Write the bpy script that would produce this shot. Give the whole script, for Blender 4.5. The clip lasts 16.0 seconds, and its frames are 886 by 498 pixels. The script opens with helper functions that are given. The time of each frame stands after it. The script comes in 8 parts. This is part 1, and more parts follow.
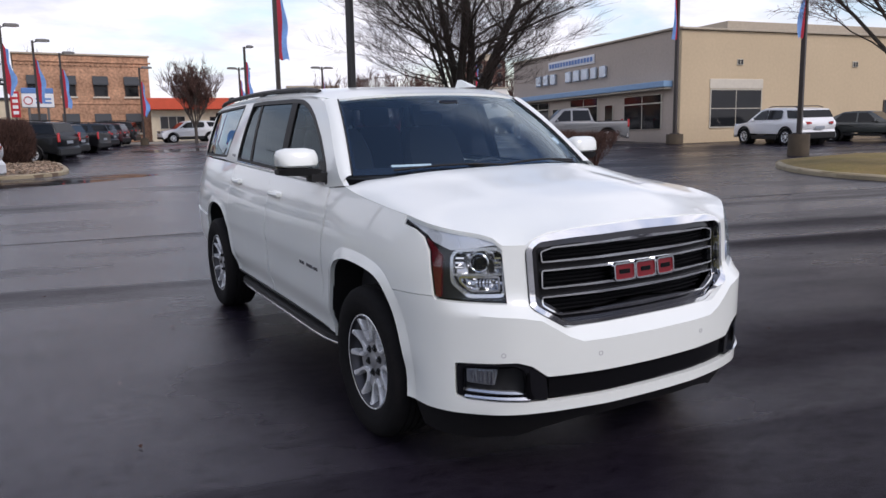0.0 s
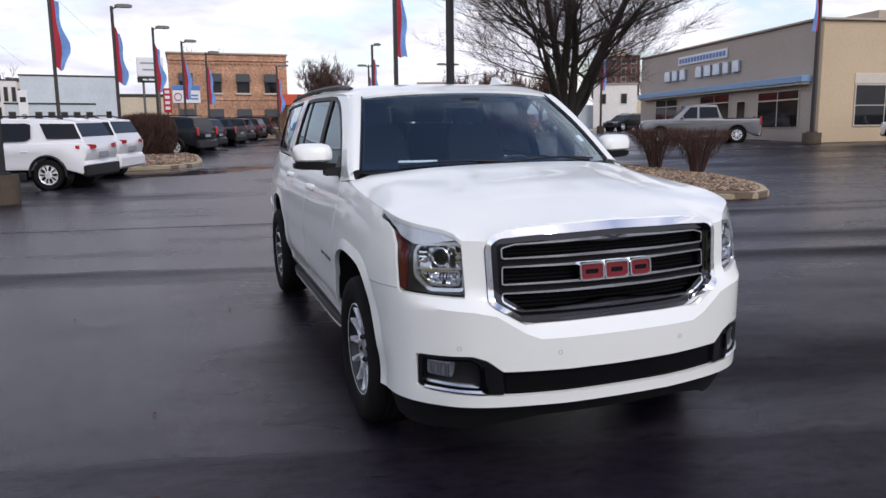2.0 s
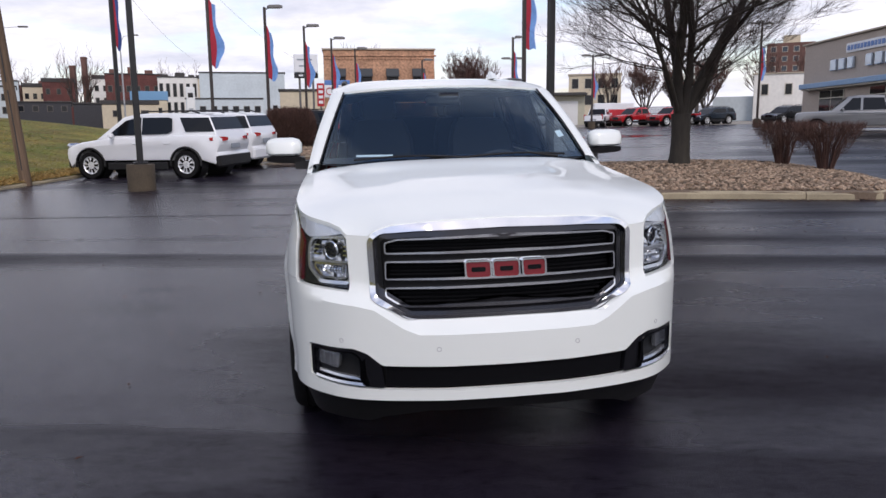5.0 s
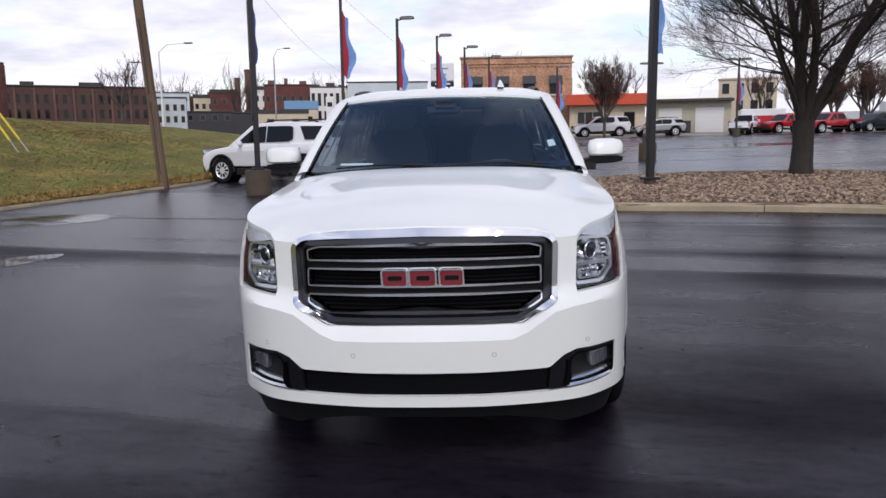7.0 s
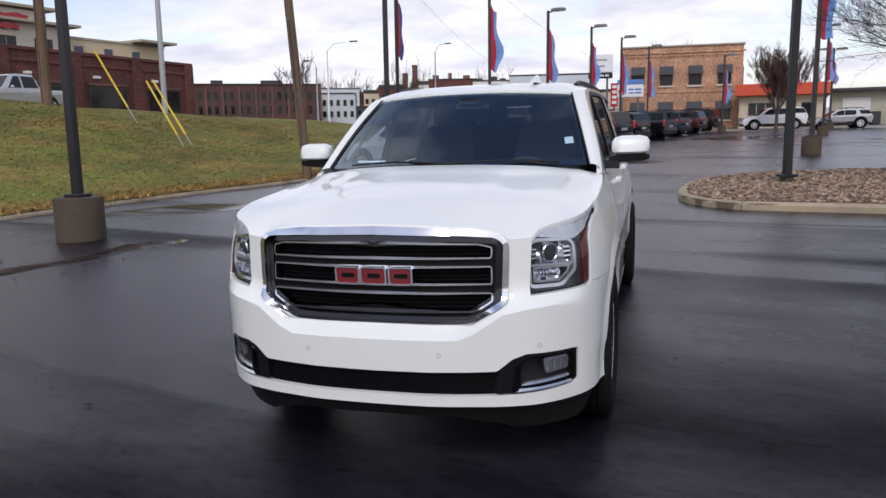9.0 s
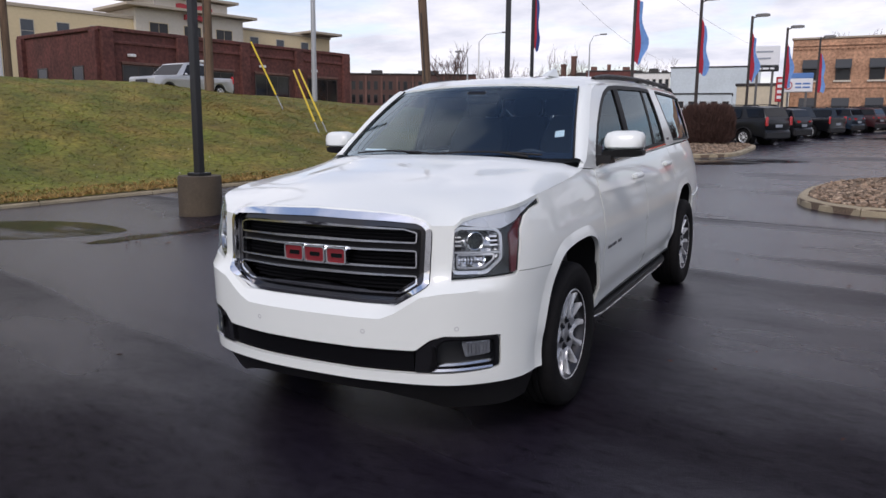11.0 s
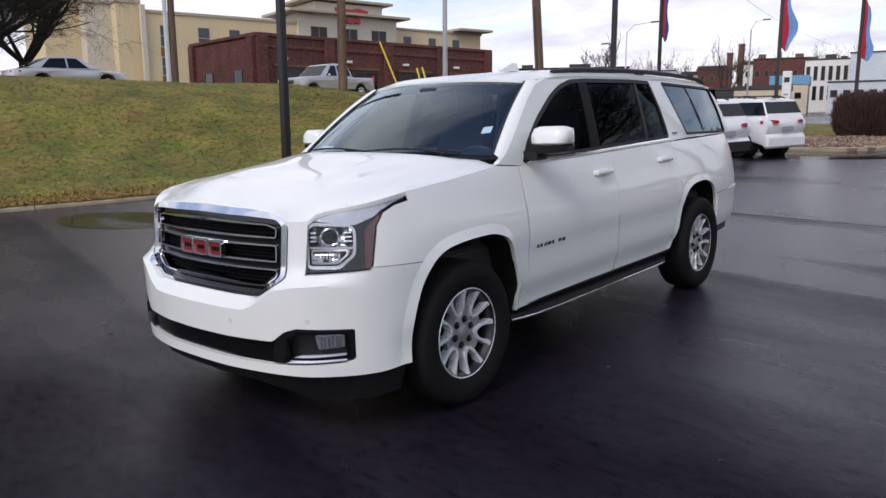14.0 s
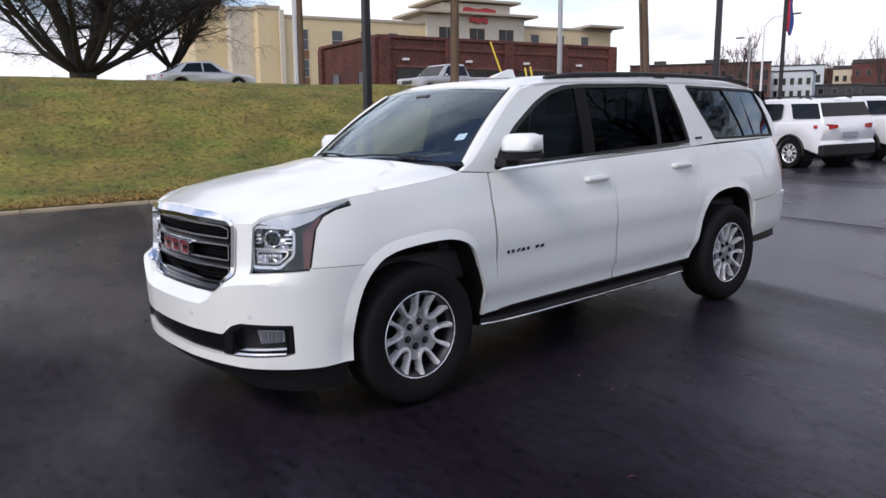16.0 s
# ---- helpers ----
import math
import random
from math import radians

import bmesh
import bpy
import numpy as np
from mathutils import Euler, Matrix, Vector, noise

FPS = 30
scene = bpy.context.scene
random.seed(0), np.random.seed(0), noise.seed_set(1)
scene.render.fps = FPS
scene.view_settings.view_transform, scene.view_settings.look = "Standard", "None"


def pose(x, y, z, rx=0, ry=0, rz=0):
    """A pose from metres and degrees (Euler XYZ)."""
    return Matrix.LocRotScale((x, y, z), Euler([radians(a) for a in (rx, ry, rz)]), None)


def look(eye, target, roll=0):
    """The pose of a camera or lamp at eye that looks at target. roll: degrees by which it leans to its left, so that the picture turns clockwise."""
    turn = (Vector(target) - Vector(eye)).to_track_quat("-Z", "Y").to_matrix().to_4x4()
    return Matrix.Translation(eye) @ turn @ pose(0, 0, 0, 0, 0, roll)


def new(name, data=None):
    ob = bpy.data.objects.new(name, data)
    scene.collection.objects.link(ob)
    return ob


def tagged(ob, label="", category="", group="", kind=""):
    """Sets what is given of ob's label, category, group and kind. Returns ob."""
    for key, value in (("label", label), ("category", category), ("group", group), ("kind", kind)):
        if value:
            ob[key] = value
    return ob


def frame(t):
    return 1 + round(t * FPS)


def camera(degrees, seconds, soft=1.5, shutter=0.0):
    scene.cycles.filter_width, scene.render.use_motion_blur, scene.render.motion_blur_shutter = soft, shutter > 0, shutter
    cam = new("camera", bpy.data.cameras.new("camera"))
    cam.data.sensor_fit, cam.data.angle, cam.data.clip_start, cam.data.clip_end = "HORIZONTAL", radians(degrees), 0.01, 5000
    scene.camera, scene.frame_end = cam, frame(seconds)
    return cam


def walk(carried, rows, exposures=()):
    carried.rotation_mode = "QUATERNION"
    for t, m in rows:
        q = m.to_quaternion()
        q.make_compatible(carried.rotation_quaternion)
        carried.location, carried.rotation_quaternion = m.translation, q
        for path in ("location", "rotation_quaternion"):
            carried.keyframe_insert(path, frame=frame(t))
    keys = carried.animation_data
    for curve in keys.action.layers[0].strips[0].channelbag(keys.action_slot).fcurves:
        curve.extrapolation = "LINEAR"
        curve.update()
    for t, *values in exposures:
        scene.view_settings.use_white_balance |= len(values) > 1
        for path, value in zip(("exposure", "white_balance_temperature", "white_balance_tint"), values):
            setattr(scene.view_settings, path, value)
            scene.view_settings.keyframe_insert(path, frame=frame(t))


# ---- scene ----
cam = camera(61.6, 16.0)
PATH = [
    (0, (-2.47, -3.354, 1.658), (-1.515, -1.632, 1.306), -1.3),
    (0.5, (-2.354, -3.504, 1.67), (-1.463, -1.75, 1.309), -1.2),
    (1, (-2.189, -3.535, 1.657), (-1.395, -1.735, 1.294), -0.8),
    (1.5, (-2.021, -3.546, 1.66), (-1.257, -1.735, 1.289), -0.2),
    (2, (-1.843, -3.739, 1.65), (-1.202, -1.878, 1.295), -1.1),
    (2.5, (-1.708, -3.859, 1.656), (-1.11, -1.986, 1.294), -1.1),
    (3, (-1.545, -3.862, 1.651), (-1.041, -1.959, 1.3), -0.4),
    (3.2, (-1.47, -3.799, 1.654), (-1.003, -1.893, 1.266), -1.2),
    (5.3, (-0.554, -4.055, 1.639), (-0.362, -2.098, 1.278), -2.1),
    (5.5, (-0.456, -4.046, 1.64), (-0.308, -2.084, 1.284), -2.9),
    (6, (-0.155, -4.147, 1.629), (-0.149, -2.175, 1.297), -2.8),
    (6.5, (0.071, -4.17, 1.619), (0.04, -2.198, 1.284), -2.7),
    (7, (0.304, -4.084, 1.627), (0.168, -2.117, 1.29), -1.6),
    (7.5, (0.544, -4.084, 1.616), (0.298, -2.127, 1.287), -2.7),
    (8, (0.845, -4.146, 1.62), (0.471, -2.215, 1.26), -2.1),
    (8.5, (1.04, -4.053, 1.6), (0.586, -2.137, 1.254), -2.1),
    (9, (1.232, -3.918, 1.625), (0.669, -2.031, 1.284), -2.0),
    (9.5, (1.485, -3.917, 1.615), (0.83, -2.058, 1.278), -2.3),
    (9.7, (1.592, -3.892, 1.606), (0.893, -2.049, 1.266), -1.7),
    (11.8, (2.57, -3.516, 1.599), (1.521, -1.849, 1.249), -1.5),
    (12, (2.635, -3.449, 1.598), (1.561, -1.797, 1.251), -1.4),
    (12.5, (2.776, -3.293, 1.619), (1.639, -1.679, 1.298), -0.0),
    (13, (3.03, -3.201, 1.607), (1.822, -1.641, 1.285), -2.1),
    (13.5, (3.285, -3.117, 1.606), (2.065, -1.571, 1.259), -1.7),
    (14, (3.433, -2.931, 1.582), (2.15, -1.438, 1.225), -1.8),
    (14.5, (3.565, -2.772, 1.595), (2.226, -1.337, 1.213), -1.7),
    (15, (3.856, -2.641, 1.598), (2.449, -1.271, 1.219), -1.4),
    (15.5, (4.073, -2.524, 1.602), (2.599, -1.218, 1.252), -3.4),
    (16, (4.19, -2.328, 1.605), (2.665, -1.082, 1.255), -2.0),
]
walk(cam, [(t, look(eye, target, roll)) for t, eye, target, roll in PATH], [(t, ev, 6520.0, 18.0) for t, ev in ((0.0, 0.46), (3.0, 0.46), (6.0, 0.40), (9.0, 0.38), (12.0, 0.32), (13.5, 0.34), (14.0, 0.44), (14.5, 0.52), (16.0, 0.62))])

# ---- world and sun ----
SUN_AZ, SUN_EL = radians(172), radians(46)   # compass from +y, clockwise; the sun stands before the parked vehicle
world = bpy.data.worlds.new("world")
scene.world = world
world.use_nodes = True
wn, wl = world.node_tree.nodes, world.node_tree.links
wn.clear()


def wnode(kind, **values):
    n = wn.new(kind)
    for k, v in values.items():
        n.inputs[k.replace("_", " ")].default_value = v
    return n


sky = wn.new("ShaderNodeTexSky")
sky.sky_type, sky.sun_disc, sky.sun_elevation, sky.sun_rotation = "NISHITA", False, SUN_EL, SUN_AZ
sky_bg = wnode("ShaderNodeBackground", Strength=0.13)
wl.new(sky.outputs[0], sky_bg.inputs["Color"])
tex_co = wn.new("ShaderNodeTexCoord")
sep = wn.new("ShaderNodeSeparateXYZ")
wl.new(tex_co.outputs["Generated"], sep.inputs[0])
lift = wn.new("ShaderNodeMath")
lift.operation, lift.inputs[1].default_value = "MAXIMUM", 0.0
wl.new(sep.outputs["Z"], lift.inputs[0])
lift2 = wn.new("ShaderNodeMath")
lift2.operation, lift2.inputs[1].default_value = "ADD", 0.16
wl.new(lift.outputs[0], lift2.inputs[0])
plane = wn.new("ShaderNodeCombineXYZ")
for axis, out in (("X", "X"), ("Y", "Y")):
    div = wn.new("ShaderNodeMath")
    div.operation = "DIVIDE"
    wl.new(sep.outputs[out], div.inputs[0])
    wl.new(lift2.outputs[0], div.inputs[1])
    wl.new(div.outputs[0], plane.inputs[axis])
cloud = wnode("ShaderNodeTexNoise", Scale=0.9, Detail=7.0, Roughness=0.56, Distortion=0.35)
wl.new(plane.outputs[0], cloud.inputs["Vector"])
cover = wn.new("ShaderNodeValToRGB")
cover.color_ramp.elements[0].position, cover.color_ramp.elements[1].position = 0.34, 0.52
thin = wn.new("ShaderNodeMapRange")
thin.inputs["From Min"].default_value, thin.inputs["From Max"].default_value = 0.35, 0.95
thin.inputs["To Min"].default_value, thin.inputs["To Max"].default_value = 0.0, 0.16
wl.new(lift.outputs[0], thin.inputs["Value"])
gap = wn.new("ShaderNodeMath")
gap.operation = "SUBTRACT"
wl.new(cloud.outputs[0], gap.inputs[0])
wl.new(thin.outputs[0], gap.inputs[1])
wl.new(gap.outputs[0], cover.inputs[0])
shade = wnode("ShaderNodeTexNoise", Scale=1.7, Detail=6.0, Roughness=0.6)
wl.new(plane.outputs[0], shade.inputs["Vector"])
tone = wn.new("ShaderNodeValToRGB")
tone.color_ramp.elements[0].position, tone.color_ramp.elements[1].position = 0.33, 0.66
tone.color_ramp.elements[0].color, tone.color_ramp.elements[1].color = (0.54, 0.58, 0.655, 1), (0.84, 0.86, 0.895, 1)
wl.new(shade.outputs[0], tone.inputs[0])
cloud_bg = wnode("ShaderNodeBackground", Strength=1.02)
wl.new(tone.outputs[0], cloud_bg.inputs["Color"])
mix_sky = wn.new("ShaderNodeMixShader")
wl.new(cover.outputs[0], mix_sky.inputs[0])
wl.new(sky_bg.outputs[0], mix_sky.inputs[1])
wl.new(cloud_bg.outputs[0], mix_sky.inputs[2])
world_out = wn.new("ShaderNodeOutputWorld")
wl.new(mix_sky.outputs[0], world_out.inputs[0])

sun = new("sun", bpy.data.lights.new("sun", "SUN"))
sun.data.energy, sun.data.angle, sun.data.color = 1.1, radians(20), (1.0, 0.95, 0.88)
sun.matrix_world = look((0, 0, 0), (-math.sin(SUN_AZ) * math.cos(SUN_EL), -math.cos(SUN_AZ) * math.cos(SUN_EL), -math.sin(SUN_EL)))

# ---- materials ----
def material(name, color, rough=0.5, metal=0.0, spec=0.5, noise_scale=0.0, vary=0.0, bump=0.0, bump_scale=60.0, coat=0.0,
             emit=None, emit_strength=0.0, stretch=(1, 1, 1), color2=None, blotch=0.0, blotch_scale=1.0, rough_vary=0.0, rand=0.0, island=False):
    """A principled material with grain, blotches, relief and a varied gloss."""
    m = bpy.data.materials.new(name)
    m.use_nodes = True
    n, l = m.node_tree.nodes, m.node_tree.links
    b = n["Principled BSDF"]
    b.inputs["Roughness"].default_value, b.inputs["Metallic"].default_value = rough, metal
    b.inputs["Specular IOR Level"].default_value = spec
    if coat:
        b.inputs["Coat Weight"].default_value, b.inputs["Coat Roughness"].default_value = coat, 0.03
    col = n.new("ShaderNodeRGB")
    col.outputs[0].default_value = (*color, 1)
    out = col.outputs[0]
    tc = n.new("ShaderNodeTexCoord")
    mp = n.new("ShaderNodeMapping")
    mp.inputs["Scale"].default_value = stretch
    l.new(tc.outputs["Object"], mp.inputs["Vector"])

    def tex(scale, detail=5.0):
        t = n.new("ShaderNodeTexNoise")
        t.inputs["Scale"].default_value, t.inputs["Detail"].default_value = scale, detail
        l.new(mp.outputs[0], t.inputs["Vector"])
        return t.outputs[0]

    def span(value, lo, hi):
        r = n.new("ShaderNodeMapRange")
        r.inputs["From Min"].default_value, r.inputs["From Max"].default_value = 0.25, 0.75
        r.inputs["To Min"].default_value, r.inputs["To Max"].default_value = lo, hi
        l.new(value, r.inputs["Value"])
        return r.outputs[0]

    if color2 is not None:
        mx = n.new("ShaderNodeMix")
        mx.data_type = "RGBA"
        l.new(span(tex(blotch_scale), 0, 1), mx.inputs["Factor"])
        l.new(out, mx.inputs["A"])
        mx.inputs["B"].default_value = (*color2, 1)
        out = mx.outputs["Result"]

    def scaled(out, value):
        v = n.new("ShaderNodeHueSaturation")
        l.new(value, v.inputs["Value"])
        l.new(out, v.inputs["Color"])
        return v.outputs[0]

    if vary:
        out = scaled(out, span(tex(noise_scale or 30.0), 1 - vary, 1 + vary))
    if blotch:
        out = scaled(out, span(tex(blotch_scale * 0.7 + 0.1), 1 - blotch, 1 + blotch))
    if rand:
        src = n.new("ShaderNodeNewGeometry").outputs["Random Per Island"] if island else n.new("ShaderNodeObjectInfo").outputs["Random"]
        r = n.new("ShaderNodeMapRange")
        r.inputs["To Min"].default_value, r.inputs["To Max"].default_value = 1 - rand, 1 + rand
        l.new(src, r.inputs["Value"])
        out = scaled(out, r.outputs[0])
    l.new(out, b.inputs["Base Color"])
    if rough_vary:
        l.new(span(tex((noise_scale or 20.0) * 0.4), max(0.02, rough - rough_vary), min(1, rough + rough_vary)), b.inputs["Roughness"])
    if bump:
        bp = n.new("ShaderNodeBump")
        bp.inputs["Strength"].default_value, bp.inputs["Distance"].default_value = bump, 0.01
        l.new(tex(bump_scale, 8.0), bp.inputs["Height"])
        l.new(bp.outputs[0], b.inputs["Normal"])
    if emit:
        b.inputs["Emission Color"].default_value, b.inputs["Emission Strength"].default_value = (*emit, 1), emit_strength
    return m


def glass(name, tint, gloss=0.02, ior=1.45, edge=4.5):
    """A thin pane: see-through with a tint, mirror-like where it is seen aslant."""
    m = bpy.data.materials.new(name)
    m.use_nodes = True
    n, l = m.node_tree.nodes, m.node_tree.links
    n.clear()
    lw = n.new("ShaderNodeLayerWeight")
    lw.inputs["Blend"].default_value = 0.5
    pw = n.new("ShaderNodeMath")
    pw.operation, pw.inputs[1].default_value = "POWER", edge
    l.new(lw.outputs["Facing"], pw.inputs[0])
    r0 = 1.7 * ((ior - 1) / (ior + 1)) ** 2
    fr = n.new("ShaderNodeMath")
    fr.operation, fr.inputs[1].default_value, fr.inputs[2].default_value = "MULTIPLY_ADD", 1 - r0, r0
    l.new(pw.outputs[0], fr.inputs[0])
    tr = n.new("ShaderNodeBsdfTransparent")
    tr.inputs["Color"].default_value = (*tint, 1)
    gl = n.new("ShaderNodeBsdfGlossy")
    gl.inputs["Roughness"].default_value, gl.inputs["Color"].default_value = gloss, (0.78, 0.92, 1.0, 1)
    mx = n.new("ShaderNodeMixShader")
    out = n.new("ShaderNodeOutputMaterial")
    l.new(fr.outputs[0], mx.inputs[0])
    l.new(tr.outputs[0], mx.inputs[1])
    l.new(gl.outputs[0], mx.inputs[2])
    l.new(mx.outputs[0], out.inputs[0])
    return m


def wet_asphalt():
    """Dark asphalt, drying in streaks: fine stones, a varied gloss, films of water."""
    m = bpy.data.materials.new("wet_asphalt")
    m.use_nodes = True
    n, l = m.node_tree.nodes, m.node_tree.links
    b = n["Principled BSDF"]
    tc = n.new("ShaderNodeTexCoord")

    def tex(scale, detail=4.0, stretch=(1, 1, 1), turn=0.0, rough=0.55):
        mr = n.new("ShaderNodeMapping")
        mr.inputs["Rotation"].default_value = (0, 0, radians(turn))
        l.new(tc.outputs["Object"], mr.inputs["Vector"])
        mp = n.new("ShaderNodeMapping")
        mp.inputs["Scale"].default_value = stretch
        l.new(mr.outputs[0], mp.inputs["Vector"])
        t = n.new("ShaderNodeTexNoise")
        t.inputs["Scale"].default_value, t.inputs["Detail"].default_value, t.inputs["Roughness"].default_value = scale, detail, rough
        l.new(mp.outputs[0], t.inputs["Vector"])
        return t.outputs[0]

    def ramp(value, stops):
        r = n.new("ShaderNodeValToRGB")
        r.color_ramp.elements[0].position, r.color_ramp.elements[0].color = stops[0][0], (*stops[0][1], 1)
        r.color_ramp.elements[1].position, r.color_ramp.elements[1].color = stops[-1][0], (*stops[-1][1], 1)
        for p, c in stops[1:-1]:
            r.color_ramp.elements.new(p).color = (*c, 1)
        l.new(value, r.inputs[0])
        return r.outputs[0]

    def mix(fac, a, c, mode="MIX"):
        x = n.new("ShaderNodeMix")
        x.data_type, x.blend_type = "RGBA", mode
        if isinstance(fac, float):
            x.inputs["Factor"].default_value = fac
        else:
            l.new(fac, x.inputs["Factor"])
        l.new(a, x.inputs["A"])
        l.new(c, x.inputs["B"])
        return x.outputs["Result"]

    streaks = tex(0.42, 5.0, (0.13, 1.0, 1), 11.3, 0.6)
    patches = tex(0.35, 5.0, (0.45, 1.0, 1), 11.3)
    damp = mix(0.62, streaks, patches)
    # lanes laid at different times: the newest, before the joint, is the blackest and dries first
    lane_map = n.new("ShaderNodeMapping")
    lane_map.inputs["Rotation"].default_value = (0, 0, radians(15.0))
    l.new(tc.outputs["Object"], lane_map.inputs["Vector"])
    lane_sep = n.new("ShaderNodeSeparateXYZ")
    l.new(lane_map.outputs[0], lane_sep.inputs[0])
    wobble = n.new("ShaderNodeMath")
    wobble.operation, wobble.inputs[1].default_value = "MULTIPLY_ADD", 0.30
    l.new(streaks, wobble.inputs[0])
    l.new(lane_sep.outputs["Y"], wobble.inputs[2])
    across = n.new("ShaderNodeMapRange")
    across.inputs["From Min"].default_value, across.inputs["From Max"].default_value = -5.85, 24.15
    l.new(wobble.outputs[0], across.inputs["Value"])
    lanes = [(-5.0, 0.50), (-1.1, 0.50), (-0.62, 0.34), (-0.50, 0.62), (1.5, 0.66), (3.3, 0.58), (4.05, 0.20), (4.24, 0.24), (4.42, 0.92), (4.95, 0.74), (5.35, 0.46), (5.7, 0.76), (7.0, 0.66), (7.75, 0.32), (7.95, 0.64), (12.0, 0.58)]
    lane = ramp(across.outputs[0], [((v + 6.0) / 30.0, (a,) * 3) for v, a in lanes])
    shift = n.new("ShaderNodeMath")
    shift.operation, shift.inputs[1].default_value = "MULTIPLY_ADD", 0.34
    l.new(lane, shift.inputs[0])
    less = n.new("ShaderNodeMath")
    less.operation, less.inputs[1].default_value = "SUBTRACT", 0.18
    l.new(damp, less.inputs[0])
    l.new(less.outputs[0], shift.inputs[2])
    # blacker patch of uneven outline: the vehicle's dark reflection put into colour and gloss
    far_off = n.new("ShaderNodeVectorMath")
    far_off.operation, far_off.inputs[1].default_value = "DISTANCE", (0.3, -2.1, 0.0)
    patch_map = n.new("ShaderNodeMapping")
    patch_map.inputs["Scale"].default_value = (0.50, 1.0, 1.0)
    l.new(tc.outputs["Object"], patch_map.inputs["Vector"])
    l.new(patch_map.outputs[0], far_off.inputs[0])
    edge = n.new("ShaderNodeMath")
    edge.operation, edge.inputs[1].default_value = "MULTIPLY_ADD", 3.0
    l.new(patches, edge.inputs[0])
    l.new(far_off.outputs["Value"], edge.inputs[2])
    darkened = n.new("ShaderNodeMapRange")
    darkened.inputs["From Min"].default_value, darkened.inputs["From Max"].default_value = 2.7, 4.0
    darkened.inputs["To Min"].default_value, darkened.inputs["To Max"].default_value = 0.115, 0.0
    l.new(edge.outputs[0], darkened.inputs["Value"])
    minus_dark = n.new("ShaderNodeMath")
    minus_dark.operation = "SUBTRACT"
    l.new(shift.outputs[0], minus_dark.inputs[0])
    l.new(darkened.outputs[0], minus_dark.inputs[1])
    # the lot drains towards -x, +y and stays wetter there
    place = n.new("ShaderNodeSeparateXYZ")
    l.new(tc.outputs["Object"], place.inputs[0])
    drift = n.new("ShaderNodeMath")
    drift.operation, drift.inputs[1].default_value = "MULTIPLY_ADD", 1.6
    l.new(patches, drift.inputs[0])
    slope = n.new("ShaderNodeMath")
    slope.operation, slope.inputs[1].default_value = "MULTIPLY_ADD", -0.7
    l.new(place.outputs["Y"], slope.inputs[0])
    l.new(place.outputs["X"], slope.inputs[2])
    l.new(slope.outputs[0], drift.inputs[2])
    drain = n.new("ShaderNodeMapRange")
    drain.inputs["From Min"].default_value, drain.inputs["From Max"].default_value = -2.3, -0.2
    drain.inputs["To Min"].default_value, drain.inputs["To Max"].default_value = 0.075, 0.0
    l.new(drift.outputs[0], drain.inputs["Value"])
    wetter = n.new("ShaderNodeMath")
    wetter.operation = "ADD"
    l.new(minus_dark.outputs[0], wetter.inputs[0])
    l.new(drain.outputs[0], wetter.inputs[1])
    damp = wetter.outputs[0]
    grain = ramp(tex(130.0, 4.0, rough=0.75), [(0.36, (0.35, 0.35, 0.35)), (0.64, (1.65, 1.62, 1.58))])
    pits = ramp(tex(16.0, 5.0, (0.55, 1.0, 1), 11.3, 0.7), [(0.34, (0.45,) * 3), (0.44, (0.92,) * 3), (0.60, (1.15,) * 3)])
    grain = mix(1.0, grain, pits, "MULTIPLY")
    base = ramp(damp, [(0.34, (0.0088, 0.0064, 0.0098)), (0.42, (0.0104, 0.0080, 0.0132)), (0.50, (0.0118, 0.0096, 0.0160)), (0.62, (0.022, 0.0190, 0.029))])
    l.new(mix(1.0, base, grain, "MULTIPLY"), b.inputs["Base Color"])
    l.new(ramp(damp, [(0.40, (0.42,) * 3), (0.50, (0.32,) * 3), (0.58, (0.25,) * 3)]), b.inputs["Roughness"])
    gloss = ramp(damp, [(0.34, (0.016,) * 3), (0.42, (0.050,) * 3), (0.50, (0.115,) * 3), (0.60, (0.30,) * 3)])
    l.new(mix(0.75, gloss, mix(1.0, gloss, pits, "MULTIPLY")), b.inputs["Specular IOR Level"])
    bp = n.new("ShaderNodeBump")
    bp.inputs["Strength"].default_value, bp.inputs["Distance"].default_value = 0.34, 0.010
    l.new(tex(90.0, 6.0, rough=0.7), bp.inputs["Height"])
    bp2 = n.new("ShaderNodeBump")
    bp2.inputs["Strength"].default_value, bp2.inputs["Distance"].default_value = 0.10, 0.05
    l.new(tex(1.6, 3.0), bp2.inputs["Height"])
    l.new(bp.outputs[0], bp2.inputs["Normal"])
    l.new(bp2.outputs[0], b.inputs["Normal"])
    return m


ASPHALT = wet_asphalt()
WATER = material("puddle_water", (0.012, 0.009, 0.006), rough=0.05, spec=0.35, vary=0.2, noise_scale=2)
_n, _l = WATER.node_tree.nodes, WATER.node_tree.links
_tc, _mp, _tx, _rp = _n.new("ShaderNodeTexCoord"), _n.new("ShaderNodeMapping"), _n.new("ShaderNodeTexNoise"), _n.new("ShaderNodeValToRGB")
_mp.inputs["Rotation"].default_value, _tx.inputs["Scale"].default_value, _tx.inputs["Detail"].default_value = (0, 0, radians(11.3)), 1.5, 5.0
_sc = _n.new("ShaderNodeMapping")
_sc.inputs["Scale"].default_value = (0.3, 1.0, 1.0)
_rp.color_ramp.elements[0].position, _rp.color_ramp.elements[1].position = 0.36, 0.50
_rp.color_ramp.elements[1].color = (0.7, 0.7, 0.7, 1)
_l.new(_tc.outputs["Object"], _mp.inputs["Vector"])
_l.new(_mp.outputs[0], _sc.inputs["Vector"])
_l.new(_sc.outputs[0], _tx.inputs["Vector"])
